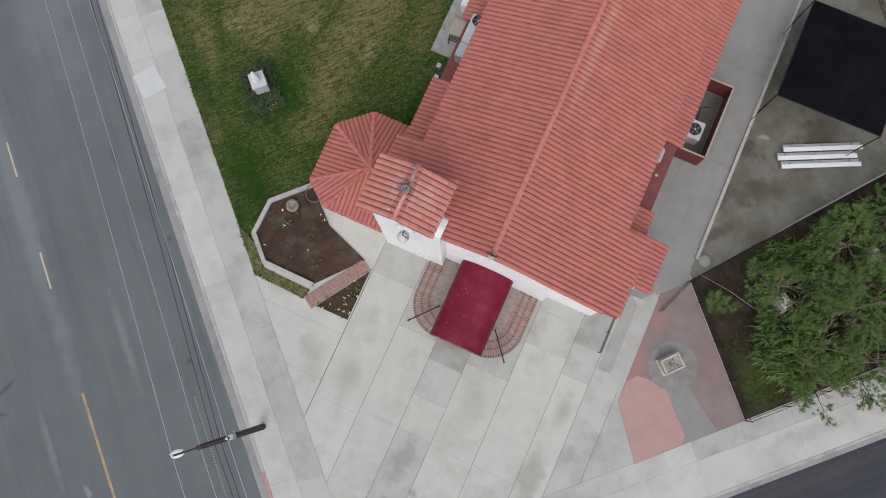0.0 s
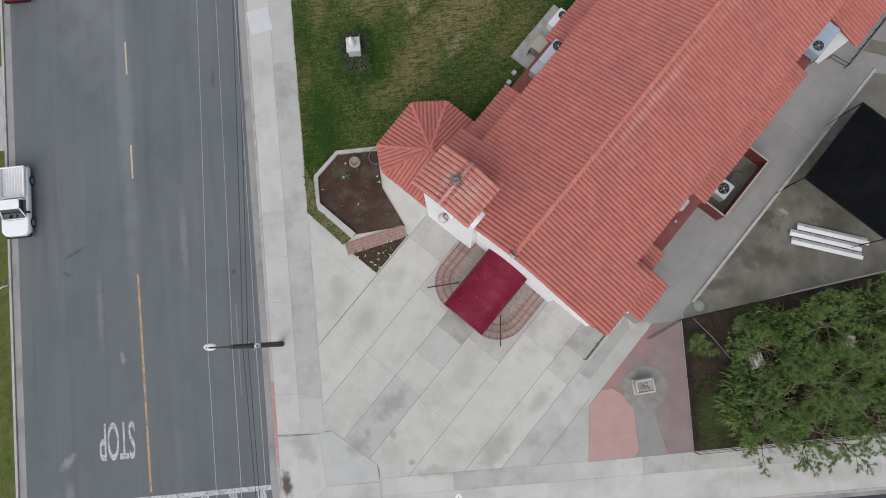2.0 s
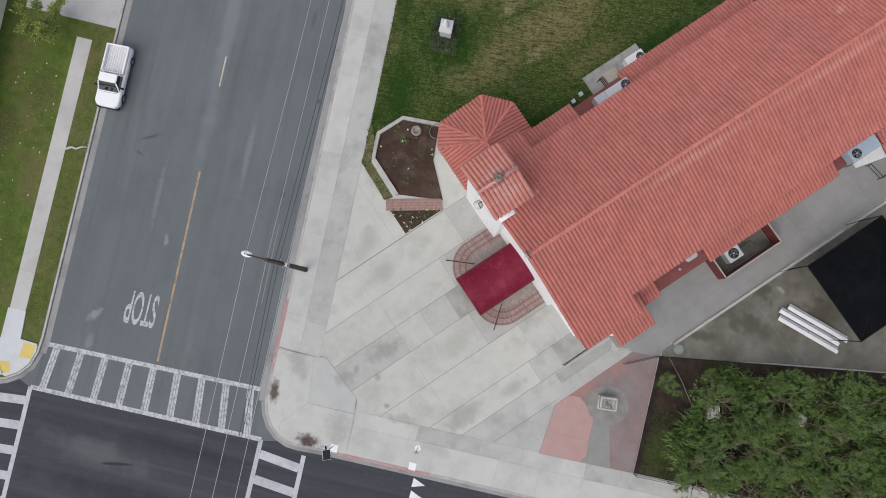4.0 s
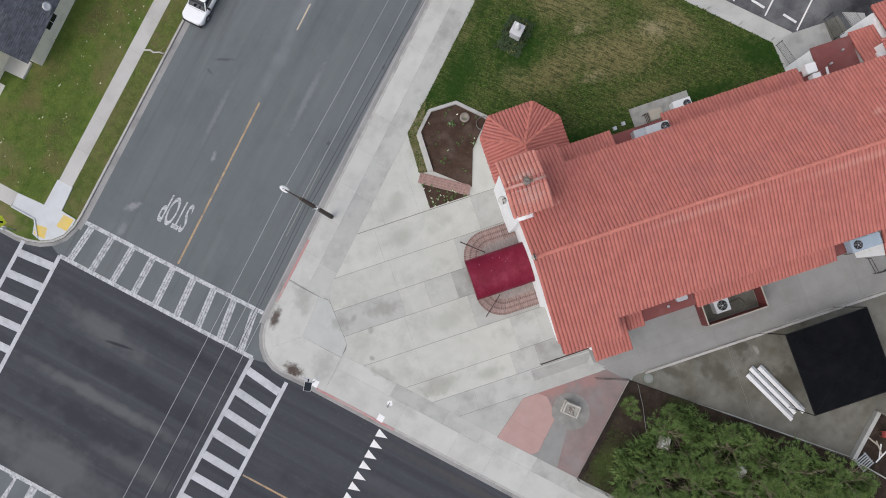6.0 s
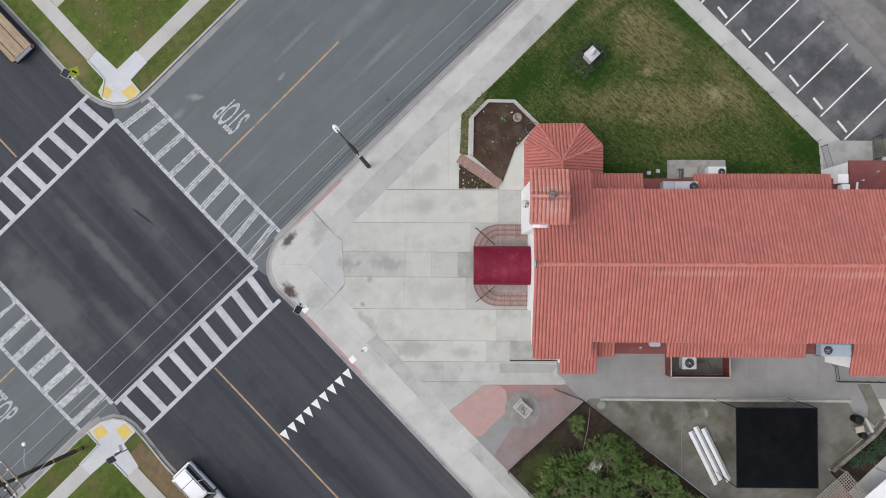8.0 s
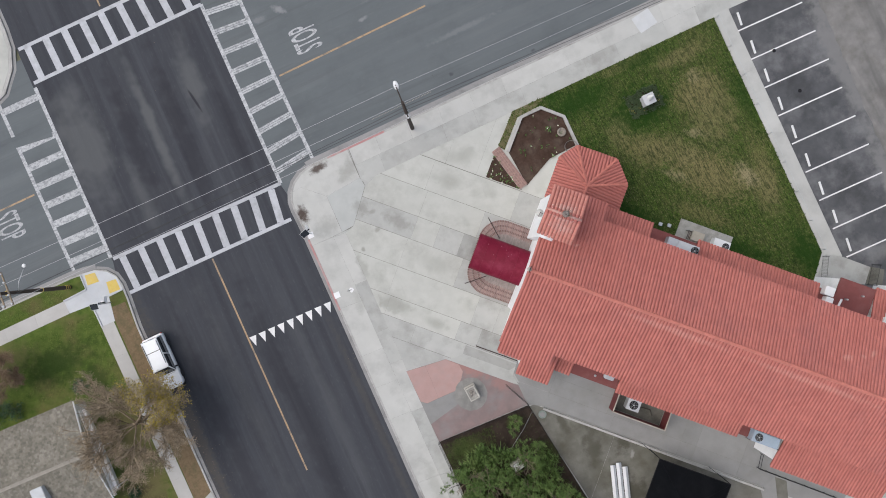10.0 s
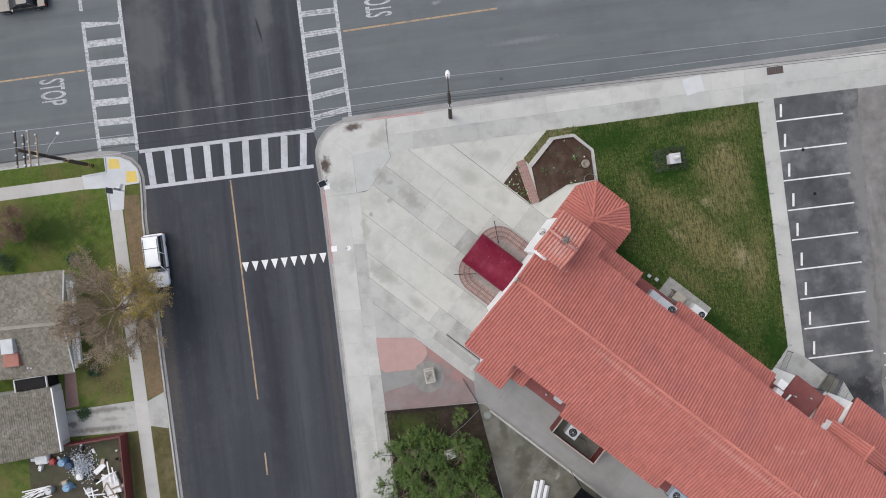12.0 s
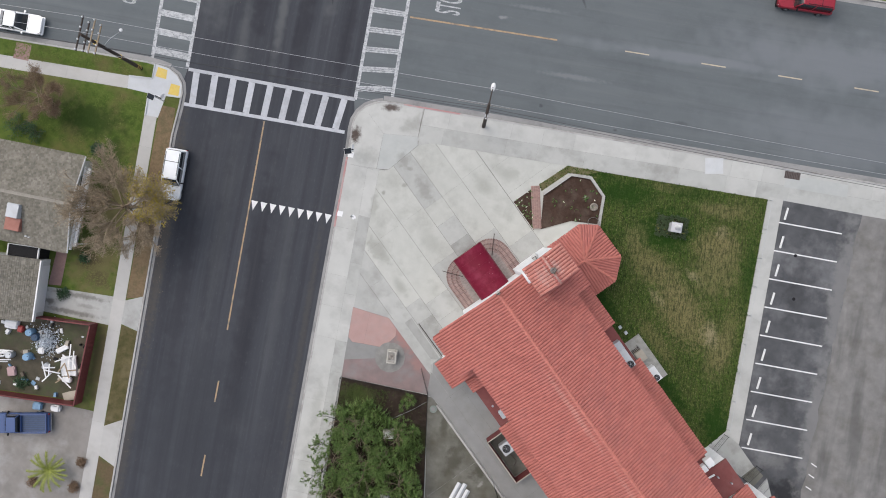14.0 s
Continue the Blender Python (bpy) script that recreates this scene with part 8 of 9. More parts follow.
# ================= the cluttered yard =================
yf = holder("yard_fence", Matrix.Identity(4), "dark red board fence round a cluttered yard", "fence")
for a, b in (((-36.4, -16.0), (-30.6, -15.45)), ((-30.6, -15.45), (-30.45, -23.3)), ((-30.45, -23.3), (-40.0, -24.1))):
    a, b = Vector(a), Vector(b)
    n_ = round((b - a).length / 0.28)
    d_ = (b - a) / n_
    for i in range(n_):
        part("board", band(a + d_ * (i + 0.03), a + d_ * (i + 0.97), 0.05, KZ, 1.75), M_FENCE_RED, yf)
    part("cap", band(a, b, 0.12, 1.75, 1.80), M_FENCE_RED, yf)
thing("yard_ground", prism([(-40, -16.3), (-30.7, -15.5), (-30.5, -23.2), (-40, -24.0)], 0, KZ + 0.02), mat("trampled_yard_soil", (0.05, 0.045, 0.03), (0.10, 0.085, 0.06), 1.5, 0.95, 0.5, 20, (0.06, 0.085, 0.03), 0.5, 0.7), "trampled soil and weeds of the yard", "ground", kind="structure")
M_BLUEB = mat("blue_plastic", (0.16, 0.30, 0.46), (0.22, 0.38, 0.55), 3, 0.5, 0.05, 20, (0.35, 0.45, 0.55), 1.0, 0.4)
for x, y, h, m_ in ((-36.5, -17.65, 0.9, M_BLUEB), (-36.25, -20.0, 0.9, M_BLUEB), (-38.0, -20.2, 0.8, M_STEEL), (-35.9, -18.0, 0.8, mat("dark_blue_plastic", (0.02, 0.05, 0.10), (0.03, 0.07, 0.13), 3, 0.5, 0.05))):
    o_ = holder("barrel", pose(x, y, KZ + 0.02), "closed plastic barrel standing in the yard", "barrel", group="barrels")
    part("body", lathe([(0.33, 0), (0.37, 0.1), (0.38, h * 0.5), (0.36, h - 0.08), (0.30, h)], 20), m_, o_)
    part("rim", lathe([(0.31, h), (0.33, h + 0.02), (0.30, h + 0.03)], 20), m_, o_)
    part("bung", lathe([(0.05, h), (0.05, h + 0.04)], 8), M_BLACK, o_, at=pose(0.15, 0.1, 0.01))
ry = random.Random(42)
for i in range(15):
    x, y, a_ = ry.uniform(-34.6, -31.8), ry.uniform(-21.6, -18.0), ry.uniform(0, 180)
    L_ = ry.uniform(0.8, 2.2)
    bm = box(-L_ / 2, -0.06, -0.02, L_ / 2, 0.06, 0.02, bevel=0.005)
    thing("plank", bm, M_WHITE if i % 4 else M_TWIG, "white board thrown on the yard heap" if i % 4 else "bare wooden board thrown on the yard heap", "plank", group="yard planks", at=pose(x, y, KZ + 0.35 + 0.035 * i, ry.uniform(-6, 6), ry.uniform(-6, 6), a_))
for x, y, w_, d_, h_, rz, m_, lab in ((-32.3, -20.1, 1.5, 1.9, 0.35, 15, M_WHITE, "crumpled white plastic sheet"), (-33.3, -18.6, 1.3, 0.5, 0.3, 40, M_WHITE, "white broken panel"), (-32.2, -21.4, 0.9, 0.5, 0.45, 5, M_WHITE, "white cardboard box"), (-37.6, -21.8, 0.8, 0.9, 0.4, 20, mat("faded_pink_cloth", (0.42, 0.28, 0.28), (0.5, 0.36, 0.36), 3, 0.9, 0.1), "faded pink chair frame"), (-35.2, -19.2, 0.6, 0.6, 0.5, 10, M_WHITE, "small white bin"), (-34.5, -20.6, 0.7, 0.5, 0.4, 60, M_STEEL, "grey metal crate"), (-34.4, -24.5, 0.9, 0.7, 0.5, 5, M_BLUEB, "blue plastic storage box"), (-32.6, -24.3, 0.9, 0.65, 0.6, 2, M_WHITE, "white insulated box"), (-38.5, -17.3, 1.3, 0.9, 0.6, 4, M_WHITE, "white striped appliance"), (-37.6, -17.6, 0.6, 0.6, 0.5, 0, mat("red_bucket", (0.35, 0.04, 0.04), (0.42, 0.07, 0.06), 3, 0.5, 0.0), "red plastic bucket"), (-31.6, -22.9, 1.4, 0.8, 0.15, 25, M_TAN, "stack of tan boards")):
    bm = box(-w_ / 2, -d_ / 2, 0, w_ / 2, d_ / 2, h_, bevel=min(w_, d_, h_) * 0.2)
    bmesh.ops.subdivide_edges(bm, edges=bm.edges[:], cuts=1)
    for v in bm.verts:
        v.co += Vector((ry.uniform(-1, 1), ry.uniform(-1, 1), ry.uniform(-1, 1))) * 0.05 * min(w_, d_)
        v.co.z = max(0, v.co.z)
    thing("yard_item", bm, m_, lab + " lying in the yard", "junk", group="yard clutter", at=pose(x, y, KZ + 0.02, 0, 0, rz))
verts, faces = [], []
for i in range(1500):
    a_, r_ = ry.uniform(0, 6.283), abs(ry.gauss(0, 0.62))
    x, y, z = -35.0 + r_ * math.cos(a_) * 1.2, -18.1 + r_ * math.sin(a_) * 1.2, KZ + 0.05 + max(0, 0.75 - r_ * 0.6) * ry.uniform(0.3, 1)
    s_ = ry.uniform(0.025, 0.07)
    q = Euler((ry.uniform(-0.7, 0.7), ry.uniform(-0.7, 0.7), ry.uniform(0, 3))).to_matrix()
    base = len(verts)
    for c in ((-s_, -s_, 0), (s_, -s_, 0), (s_, s_, 0), (-s_, s_, 0)):
        p = q @ Vector(c)
        verts.append((x + p.x, y + p.y, z + p.z))
    faces.append((base, base + 1, base + 2, base + 3))
me = bpy.data.meshes.new("scrap_heap")
me.from_pydata(verts, [], faces)
me.validate()
me.materials.append(mat("silver_scrap", (0.30, 0.34, 0.38), (0.62, 0.66, 0.70), 9, 0.4, 0.0, island=0.4, metal=0.2))
tagged(new("scrap_heap", me), "heap of glittering silver cans and scrap", "scrap heap", kind="stuff")

# ================= trees, bushes, grass =================
def branch_paths(rnd, base, direction, length, depth, spread, out, r, up=0.25, fork=(3, 5)):
    """Limbs as polylines: (points, radius at the start, depth left)."""
    pts = [Vector(base)]
    d = Vector(direction).normalized()
    n = 4
    for i in range(n):
        d = (d + Vector((rnd.uniform(-1, 1), rnd.uniform(-1, 1), rnd.uniform(-0.6, 1) * up)) * 0.22).normalized()
        pts.append(pts[-1] + d * length / n)
    out.append((pts, r, depth))
    if depth > 0:
        for i in range(rnd.randint(*fork)):
            t = rnd.uniform(0.35, 1.0)
            k = min(int(t * n), n - 1)
            p = pts[k].lerp(pts[k + 1], t * n - k)
            side = Vector((rnd.uniform(-1, 1), rnd.uniform(-1, 1), rnd.uniform(-0.2, 0.7)))
            branch_paths(rnd, p, (d + side * spread), length * rnd.uniform(0.45, 0.7), depth - 1, spread, out, r * 0.5, up, fork)


def skeleton_tree(name, base, h, r, seed, label, limbs, spread, bark, depth=2, reach=1.0, low=0.35, fork=(3, 5), thin=0.008):
    rnd = random.Random(seed)
    o_ = holder(name, Matrix.Translation(base), label, "tree", group="trees")
    trunk = [Vector((0, 0, -0.1)), Vector((rnd.uniform(-0.1, 0.1), rnd.uniform(-0.1, 0.1), h * 0.25)), Vector((rnd.uniform(-0.2, 0.2), rnd.uniform(-0.2, 0.2), h * 0.5)), Vector((rnd.uniform(-0.3, 0.3), rnd.uniform(-0.3, 0.3), h * 0.72))]
    part("trunk", tube(trunk, r, 10, r2=r * 0.45), bark, o_)
    paths = []
    for i in range(limbs):
        t = low + (0.95 - low) * (i + 0.5) / limbs
        k = min(int(t * 3), 2)
        p = trunk[k].lerp(trunk[k + 1], t * 3 - k)
        a_ = i * 2.4 + rnd.uniform(-0.4, 0.4)
        branch_paths(rnd, p, (math.cos(a_), math.sin(a_), rnd.uniform(0.15, 0.7)), reach * rnd.uniform(0.75, 1.15), depth, spread, paths, r * 0.42, 0.25, fork)
    lb = bmesh.new()
    for pts, rr, dp in paths:
        if dp == depth:
            tube(pts, rr, 6, lb, r2=rr * 0.45)
    verts, faces = [], []
    for pts, rr, dp in paths:
        if dp < depth:
            rr = max(rr, thin)
            for a, b in zip(pts, pts[1:]):
                d = (b - a).normalized()
                s_ = d.orthogonal().normalized() * rr
                u_ = d.cross(s_)
                base_i = len(verts)
                for p in (a, b):
                    for k in range(3):
                        an = k * 2.094
                        verts.append(tuple(p + s_ * math.cos(an) + u_ * math.sin(an)))
                for k in range(3):
                    faces.append((base_i + k, base_i + (k + 1) % 3, base_i + 3 + (k + 1) % 3, base_i + 3 + k))
    part("boughwork", lb, bark, o_, kind="stuff")
    me = bpy.data.meshes.new("brushwood")
    me.from_pydata(verts, [], faces)
    me.validate()
    me.materials.append(M_TWIG if bark is M_TWIG else bark)
    part("brushwood", me, None, o_, kind="stuff")
    return o_, paths, rnd


def leaf_mesh(rnd, spots, n, size, spread, narrow=0.35, droop=0.3):
    """Loose sprays of narrow leaves round each spot."""
    verts, faces = [], []
    for p in spots:
        for i in range(n):
            d = Vector((rnd.gauss(0, 1), rnd.gauss(0, 1), rnd.gauss(0, 0.55))).normalized()
            c = Vector(p) + d * spread * rnd.uniform(0.1, 1.0)
            L_ = size * rnd.uniform(0.6, 1.3)
            axis = (d + Vector((0, 0, -droop * rnd.random()))).normalized()
            w_ = axis.orthogonal().normalized()
            w_.rotate(Matrix.Rotation(rnd.uniform(0, 6.28), 3, axis))
            w_ *= L_ * narrow * 0.5
            base = len(verts)
            for q in (c, c + axis * L_ * 0.5 + w_, c + axis * L_, c + axis * L_ * 0.5 - w_):
                verts.append(tuple(q))
            faces.append((base, base + 1, base + 2, base + 3))
    return verts, faces


def crown(o_, rnd, spots, n, size, spread, material, narrow=0.35, label=""):
    v, f = leaf_mesh(rnd, spots, n, size, spread, narrow)
    me = bpy.data.meshes.new("crown")
    me.from_pydata(v, [], f)
    me.validate()
    me.materials.append(material)
    part("crown", me, None, o_, label, kind="stuff")


def in_poly(poly, x, y):
    c = False
    for a_, b_ in zip(poly, poly[1:] + poly[:1]):
        if (a_[1] > y) != (b_[1] > y) and x < (b_[0] - a_[0]) * (y - a_[1]) / (b_[1] - a_[1]) + a_[0]:
            c = not c
    return c


def needle_crown(o_, rnd, spots, n, size, material, label, width=0.02):
    """Soft bursts of long needles at the twig ends, opening upwards and outwards."""
    verts, faces = [], []
    for p in spots:
        ax = Vector((p.x * 0.1 + rnd.gauss(0, 0.45), p.y * 0.1 + rnd.gauss(0, 0.45), 0.8)).normalized()
        stem = Vector(p) - ax * 0.13
        k = rnd.uniform(0.75, 1.25)
        for i in range(n):
            d = (ax * 0.55 + Vector((rnd.gauss(0, 0.6), rnd.gauss(0, 0.6), rnd.gauss(0, 0.45)))).normalized()
            c = stem.lerp(p, rnd.random())
            L_ = size * k * rnd.uniform(0.6, 1.2)
            w_ = d.cross(Vector((rnd.uniform(-1, 1), rnd.uniform(-1, 1), 0.4))).normalized() * width * 0.5
            e_ = c + d * L_ + Vector((0, 0, -0.12 * L_))
            base = len(verts)
            verts += [tuple(c - w_), tuple(c + w_), tuple(e_)]
            faces.append((base, base + 1, base + 2))
    me = bpy.data.meshes.new("crown")
    me.from_pydata(verts, [], faces)
    me.materials.append(material)
    part("crown", me, None, o_, label, kind="stuff")


CANOPY = [(-7.0, -18.2), (-5.6, -17.0), (-2.4, -16.2), (0.6, -17.0), (2.4, -18.4), (2.2, -21.0), (4.0, -24.0), (4.9, -29.4), (5.6, -41.0), (-5.2, -41.0), (-6.0, -29.0), (-7.3, -25.0), (-7.2, -21.0)]
M_PINEBARK = mat("thin_pale_bark", (0.17, 0.135, 0.095), (0.28, 0.225, 0.165), 6, 0.95, 0.4, 20)
TREES = [((-3.6, -19.6, KZ), 4.2, 2.5, 1), ((0.2, -18.9, KZ), 3.4, 1.7, 2), ((-2.2, -23.2, KZ), 4.6, 2.6, 3), ((1.4, -23.4, KZ), 4.2, 2.4, 4), ((-2.6, -28.0, KZ), 4.6, 2.7, 5), ((2.0, -27.6, KZ), 4.4, 2.6, 6), ((-5.2, -18.9, KZ), 3.2, 1.9, 7), ((-0.6, -21.6, KZ), 4.0, 2.1, 8), ((-5.0, -22.6, KZ), 4.2, 2.3, 9), ((0.2, -32.2, KZ), 4.6, 2.8, 10), ((3.4, -31.6, KZ), 4.2, 2.4, 11), ((-3.6, -32.6, KZ), 4.4, 2.8, 12), ((1.2, -37.0, KZ), 4.6, 2.9, 13), ((-4.8, -26.2, KZ), 4.2, 2.3, 14), ((0.1, -25.8, KZ), 4.4, 2.2, 15)]
for base, h, R_, sd in TREES:
    o_, paths, rnd = skeleton_tree("garden_tree", base, h, 0.065, sd, "bushy young pine with soft green needle tufts in the garden plot", 8, 0.8, M_PINEBARK, 2, R_ * 0.62, 0.35, (3, 4), 0.009)
    spots = [p for pts, rr, dp in paths if dp == 0 for p in pts[3:]]
    for i in range(int(62 * R_ * R_)):
        a_, q_ = rnd.uniform(0, 6.283), math.sqrt(rnd.random())
        z_ = h * (0.42 + 0.5 * math.sqrt(1 - q_ * q_ * 0.92) * rnd.uniform(0.55, 1.0))
        spots.append(Vector((math.cos(a_) * R_ * q_, math.sin(a_) * R_ * q_, z_)))
    spots = [p for p in spots if p.z > 0.8 and in_poly(CANOPY, base[0] + p.x, base[1] + p.y)]
    # gaps: a window over each pale stone, thinner towards the north edge
    keep = []
    for p in spots:
        x, y = base[0] + p.x, base[1] + p.y
        if math.hypot(x + 0.62, y + 19.1) < 0.8 or math.hypot((x - 0.3) * 0.8, y + 24.9) < 0.55:
            continue
        if rnd.random() < 0.35 + 0.2 * (-16.0 - y) and math.sin(x * 2.1 + y * 0.7) + math.sin(y * 1.7 - x * 0.9) + 0.6 * math.sin(x * 4.3 + y * 3.1) > -0.65:
            keep.append(p)
    needle_crown(o_, rnd, keep, 56, 0.2, M_LEAF, "soft bursts of green needles", 0.0135)
for x, y, h, sd in ((0.6, -15.9, 1.5, 41), (1.6, -18.4, 1.8, 42), (0.2, -16.5, 1.1, 43)):
    o_, paths, rnd = skeleton_tree("pine_sapling", (x, y, KZ), h, 0.035, sd, "small pine sapling beside the garden fence", 6, 0.8, M_PINEBARK, 1, 0.5, 0.35, (2, 3), 0.008)
    needle_crown(o_, rnd, [p for pts, rr, dp in paths for p in pts[2:]], 26, 0.24, M_LEAF, "soft bursts of green needles")
M_WEED = mat("low_weeds", (0.028, 0.045, 0.011), (0.065, 0.085, 0.025), 1.2, 0.8, 0.0, 20, (0.12, 0.11, 0.05), 0.5, 0.6, island=0.35, spec=0.2)
ub = scatter([(-6.2, -15.6), (-1.5, -15.6), (-2.0, -18.5), (-6.2, -18.5)], 900, 9, KZ + 0.02, 0.4, 1.3) + scatter([(-1.5, -15.6), (2.0, -15.5), (4.3, -29), (-5.4, -29)], 500, 10, KZ + 0.02, 0.3, 1.2)
tufts("undergrowth", ub, M_WEED, "low green moss and weeds in the garden plot", "undergrowth", 12, n=6, r=0.13, h=0.07, w=0.012)

o_, paths, rnd = skeleton_tree("bare_tree", (-29.1, -3.7, KZ), 6.2, 0.2, 17, "leafless street tree with a tangle of pale twigs", 18, 0.75, M_TWIG, 3, 3.15, 0.3, (5, 6), 0.016)
spots = [pts[-1] for pts, rr, dp in paths if dp == 0 and pts[-1].x > 0.9 and pts[-1].y > -0.8]
crown(o_, rnd, spots, 6, 0.15, 0.24, M_LEAF_Y, 0.5, "last yellow leaves")
crown(o_, rnd, [p for pts, rr, dp in paths if dp == 0 for p in pts[2:]], 4, 0.24, 0.12, mat("dry_twiglets", (0.27, 0.21, 0.14), (0.40, 0.32, 0.225), 3, 0.9, 0.0, island=0.25), 0.09, "tangle of fine dry twigs")
o_, paths, rnd = skeleton_tree("russet_tree", (-39.6, 4.6, KZ), 4.2, 0.13, 19, "small tree with russet half-bare twigs", 12, 0.8, M_TWIG, 3, 1.7, 0.3, (4, 5), 0.009)
crown(o_, rnd, [p for pts, rr, dp in paths if dp <= 1 for p in pts[1:]], 5, 0.09, 0.26, M_LEAF_R, 0.4, "sparse russet leaves")
o_, paths, rnd = skeleton_tree("small_tree", (14.0, 34.7, KZ), 3.6, 0.1, 23, "small yellow-green tree beside the driveway", 8, 0.8, M_BARK, 2, 1.5, 0.35)
crown(o_, rnd, [p for pts, rr, dp in paths if dp <= 1 for p in pts[1:]], 7, 0.16, 0.22, mat("yellow_green_leaves", (0.12, 0.17, 0.02), (0.22, 0.26, 0.05), 2, 0.6, 0.0, island=0.3), 0.5, "yellow-green leaves")

# young palm on the forecourt
palm = holder("young_palm", pose(-31.8, -30.2, KZ) @ Matrix.Scale(0.75, 4), "young feathery yellow-green palm", "palm", group="")
part("trunk", tube([(0, 0, 0), (0.05, 0, 0.9)], 0.14, 10, r2=0.1), M_BARK, palm)
M_FROND = mat("palm_fronds", (0.14, 0.175, 0.025), (0.26, 0.28, 0.06), 2, 0.6, 0.0, island=0.2)
for i in range(17):
    a_ = i * 2.4
    pts = [Vector((0, 0, 0.9)) + Vector((math.cos(a_) * r_, math.sin(a_) * r_, 1.1 * math.sin(min(r_ * 0.85, 3.0)) * (0.6 + 0.4 * (i % 3) / 2))) for r_ in (0, 0.5, 1.05, 1.6, 2.1, 2.55)]
    fr = bmesh.new()
    for k in range(5):
        for j in range(6):
            p = pts[k].lerp(pts[k + 1], j / 6)
            d = (pts[k + 1] - pts[k]).normalized()
            sd_ = d.cross(Vector((0, 0, 1))).normalized()
            for s_ in (-1, 1):
                q = p + sd_ * s_ * 0.42 * (1 - 0.12 * k) + d * 0.3 + Vector((0, 0, -0.1))
                vs = [fr.verts.new(x) for x in (p - d * 0.05, p + d * 0.06, q)]
                fr.faces.new(vs)
    part("frond", fr, M_FROND, palm)


def bush(name, x, y, r, h, seed, material, label):
    rnd = random.Random(seed)
    o_ = holder(name, pose(x, y, KZ), label, "bush", group="bushes")
    st = bmesh.new()
    spots = []
    for i in range(26):
        a_, e_ = rnd.uniform(0, 6.28), rnd.uniform(0.1, 1.4)
        p = Vector((math.cos(a_) * r * math.cos(e_), math.sin(a_) * r * math.cos(e_), h * math.sin(e_))) * rnd.uniform(0.65, 1.05)
        tube([(0, 0, 0), p * 0.5 + Vector((0, 0, 0.05)), p], 0.012, 4, st)
        spots += [p, p * 0.75]
    part("stems", st, M_BARK, o_)
    crown(o_, rnd, spots, 16, 0.14, 0.24, material, 0.5)


M_BUSH = mat("dark_bush_leaves", (0.02, 0.06, 0.022), (0.045, 0.10, 0.04), 2, 0.6, 0.0, island=0.3)
for i, (x, y, r, h) in enumerate(((-42.2, 1.4, 1.3, 1.3), (-40.4, 1.3, 1.2, 1.2), (-34.2, 0.95, 0.7, 0.9), (-34.4, -13.4, 0.6, 0.7), (-33.2, -9.6, 0.5, 0.6), (-33.9, 29.0, 0.9, 0.9), (-36.4, -22.6, 0.8, 0.7), (2.4, 38.6, 0.6, 0.5))):
    bush("bush", x, y, r, h, 50 + i, M_BUSH, "dense dark green bush")
for i, (x, y, r, h) in enumerate(((-29.2, -28.9, 0.45, 0.5), (-29.3, -31.5, 0.55, 0.6), (-33.3, -31.8, 0.5, 0.5))):
    bush("bush", x, y, r, h, 70 + i, M_LEAF_R, "dry brown bush beside the palm")
fb = holder("fallen_branch", pose(6.1, 30.35, KZ), "pale fallen branch lying across the kerb", "branch")
part("stem", tube([(0.1, -0.55, 0.02), (0.0, -0.2, 0.1), (-0.25, 0.2, 0.08), (-0.2, 0.55, 0.05), (-0.45, 0.95, 0.06)], 0.06, 6, r2=0.09), M_STONE, fb)
for p, q in (((0.0, -0.2, 0.1), (0.55, -0.35, 0.2)), ((0.1, -0.5, 0.05), (0.7, -0.75, 0.05)), ((0.0, -0.3, 0.1), (-0.35, -0.8, 0.1))):
    part("twig", tube([p, q], 0.02, 5, r2=0.008), M_TWIG, fb)


def grass(name, poly, n, seed, z, label, material, h=0.028, w=0.018, r=0.10, k0=0.6, k1=1.6):
    tufts(name, scatter(poly, n, seed, z, k0, k1), material, label, "grass", seed, n=3, r=r, h=h, w=w)


grass("lawn_grass", lawn_poly, 30000, 101, KZ + 0.03, "short mown grass with dry patches", M_GRASS)
grass("lawn_grass", wedge_poly, 220, 102, KZ + 0.03, "short worn grass outside the planter", M_GRASS)
M_GRASS2 = mat("patchy_grass_blades", (0.055, 0.10, 0.014), (0.14, 0.18, 0.042), 0.9, 0.9, 0.0, 20, (0.16, 0.13, 0.06), 0.25, 0.85, island=0.3, spec=0.2)
stains(M_GRASS2, (0.17, 0.145, 0.07), DRY, 1.5, 0.9)
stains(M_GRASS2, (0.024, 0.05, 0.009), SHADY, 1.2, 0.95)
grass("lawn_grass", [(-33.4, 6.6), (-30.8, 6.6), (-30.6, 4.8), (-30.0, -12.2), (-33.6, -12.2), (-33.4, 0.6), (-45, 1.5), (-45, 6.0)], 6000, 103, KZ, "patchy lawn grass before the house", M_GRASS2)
grass("lawn_grass", [(-8.9, 32.3), (-6, 32.2), (14, 33.4), (13, 38.0), (0.5, 37.3), (-1.2, 38.9), (-9.1, 38.9)], 6000, 104, KZ, "patchy lawn grass at the corner house", M_GRASS2)
grass("verge_grass", [(-8.3, 29.1), (15.2, 30.5), (15.2, 31.8), (-6.4, 30.45)], 1600, 105, KZ, "thin verge grass", M_GRASS2)
grass("verge_grass", [(-45, 9.2), (-32.8, 10.0), (-32.8, 8.7), (-45, 7.8)], 1200, 106, KZ, "thin verge grass", M_GRASS2)
lit = scatter([(-8.5, 32.2), (13.5, 33.2), (13, 36.6), (0.2, 36.6), (-8.5, 38)], 46, 107, KZ + 0.05)
verts, faces = [], []
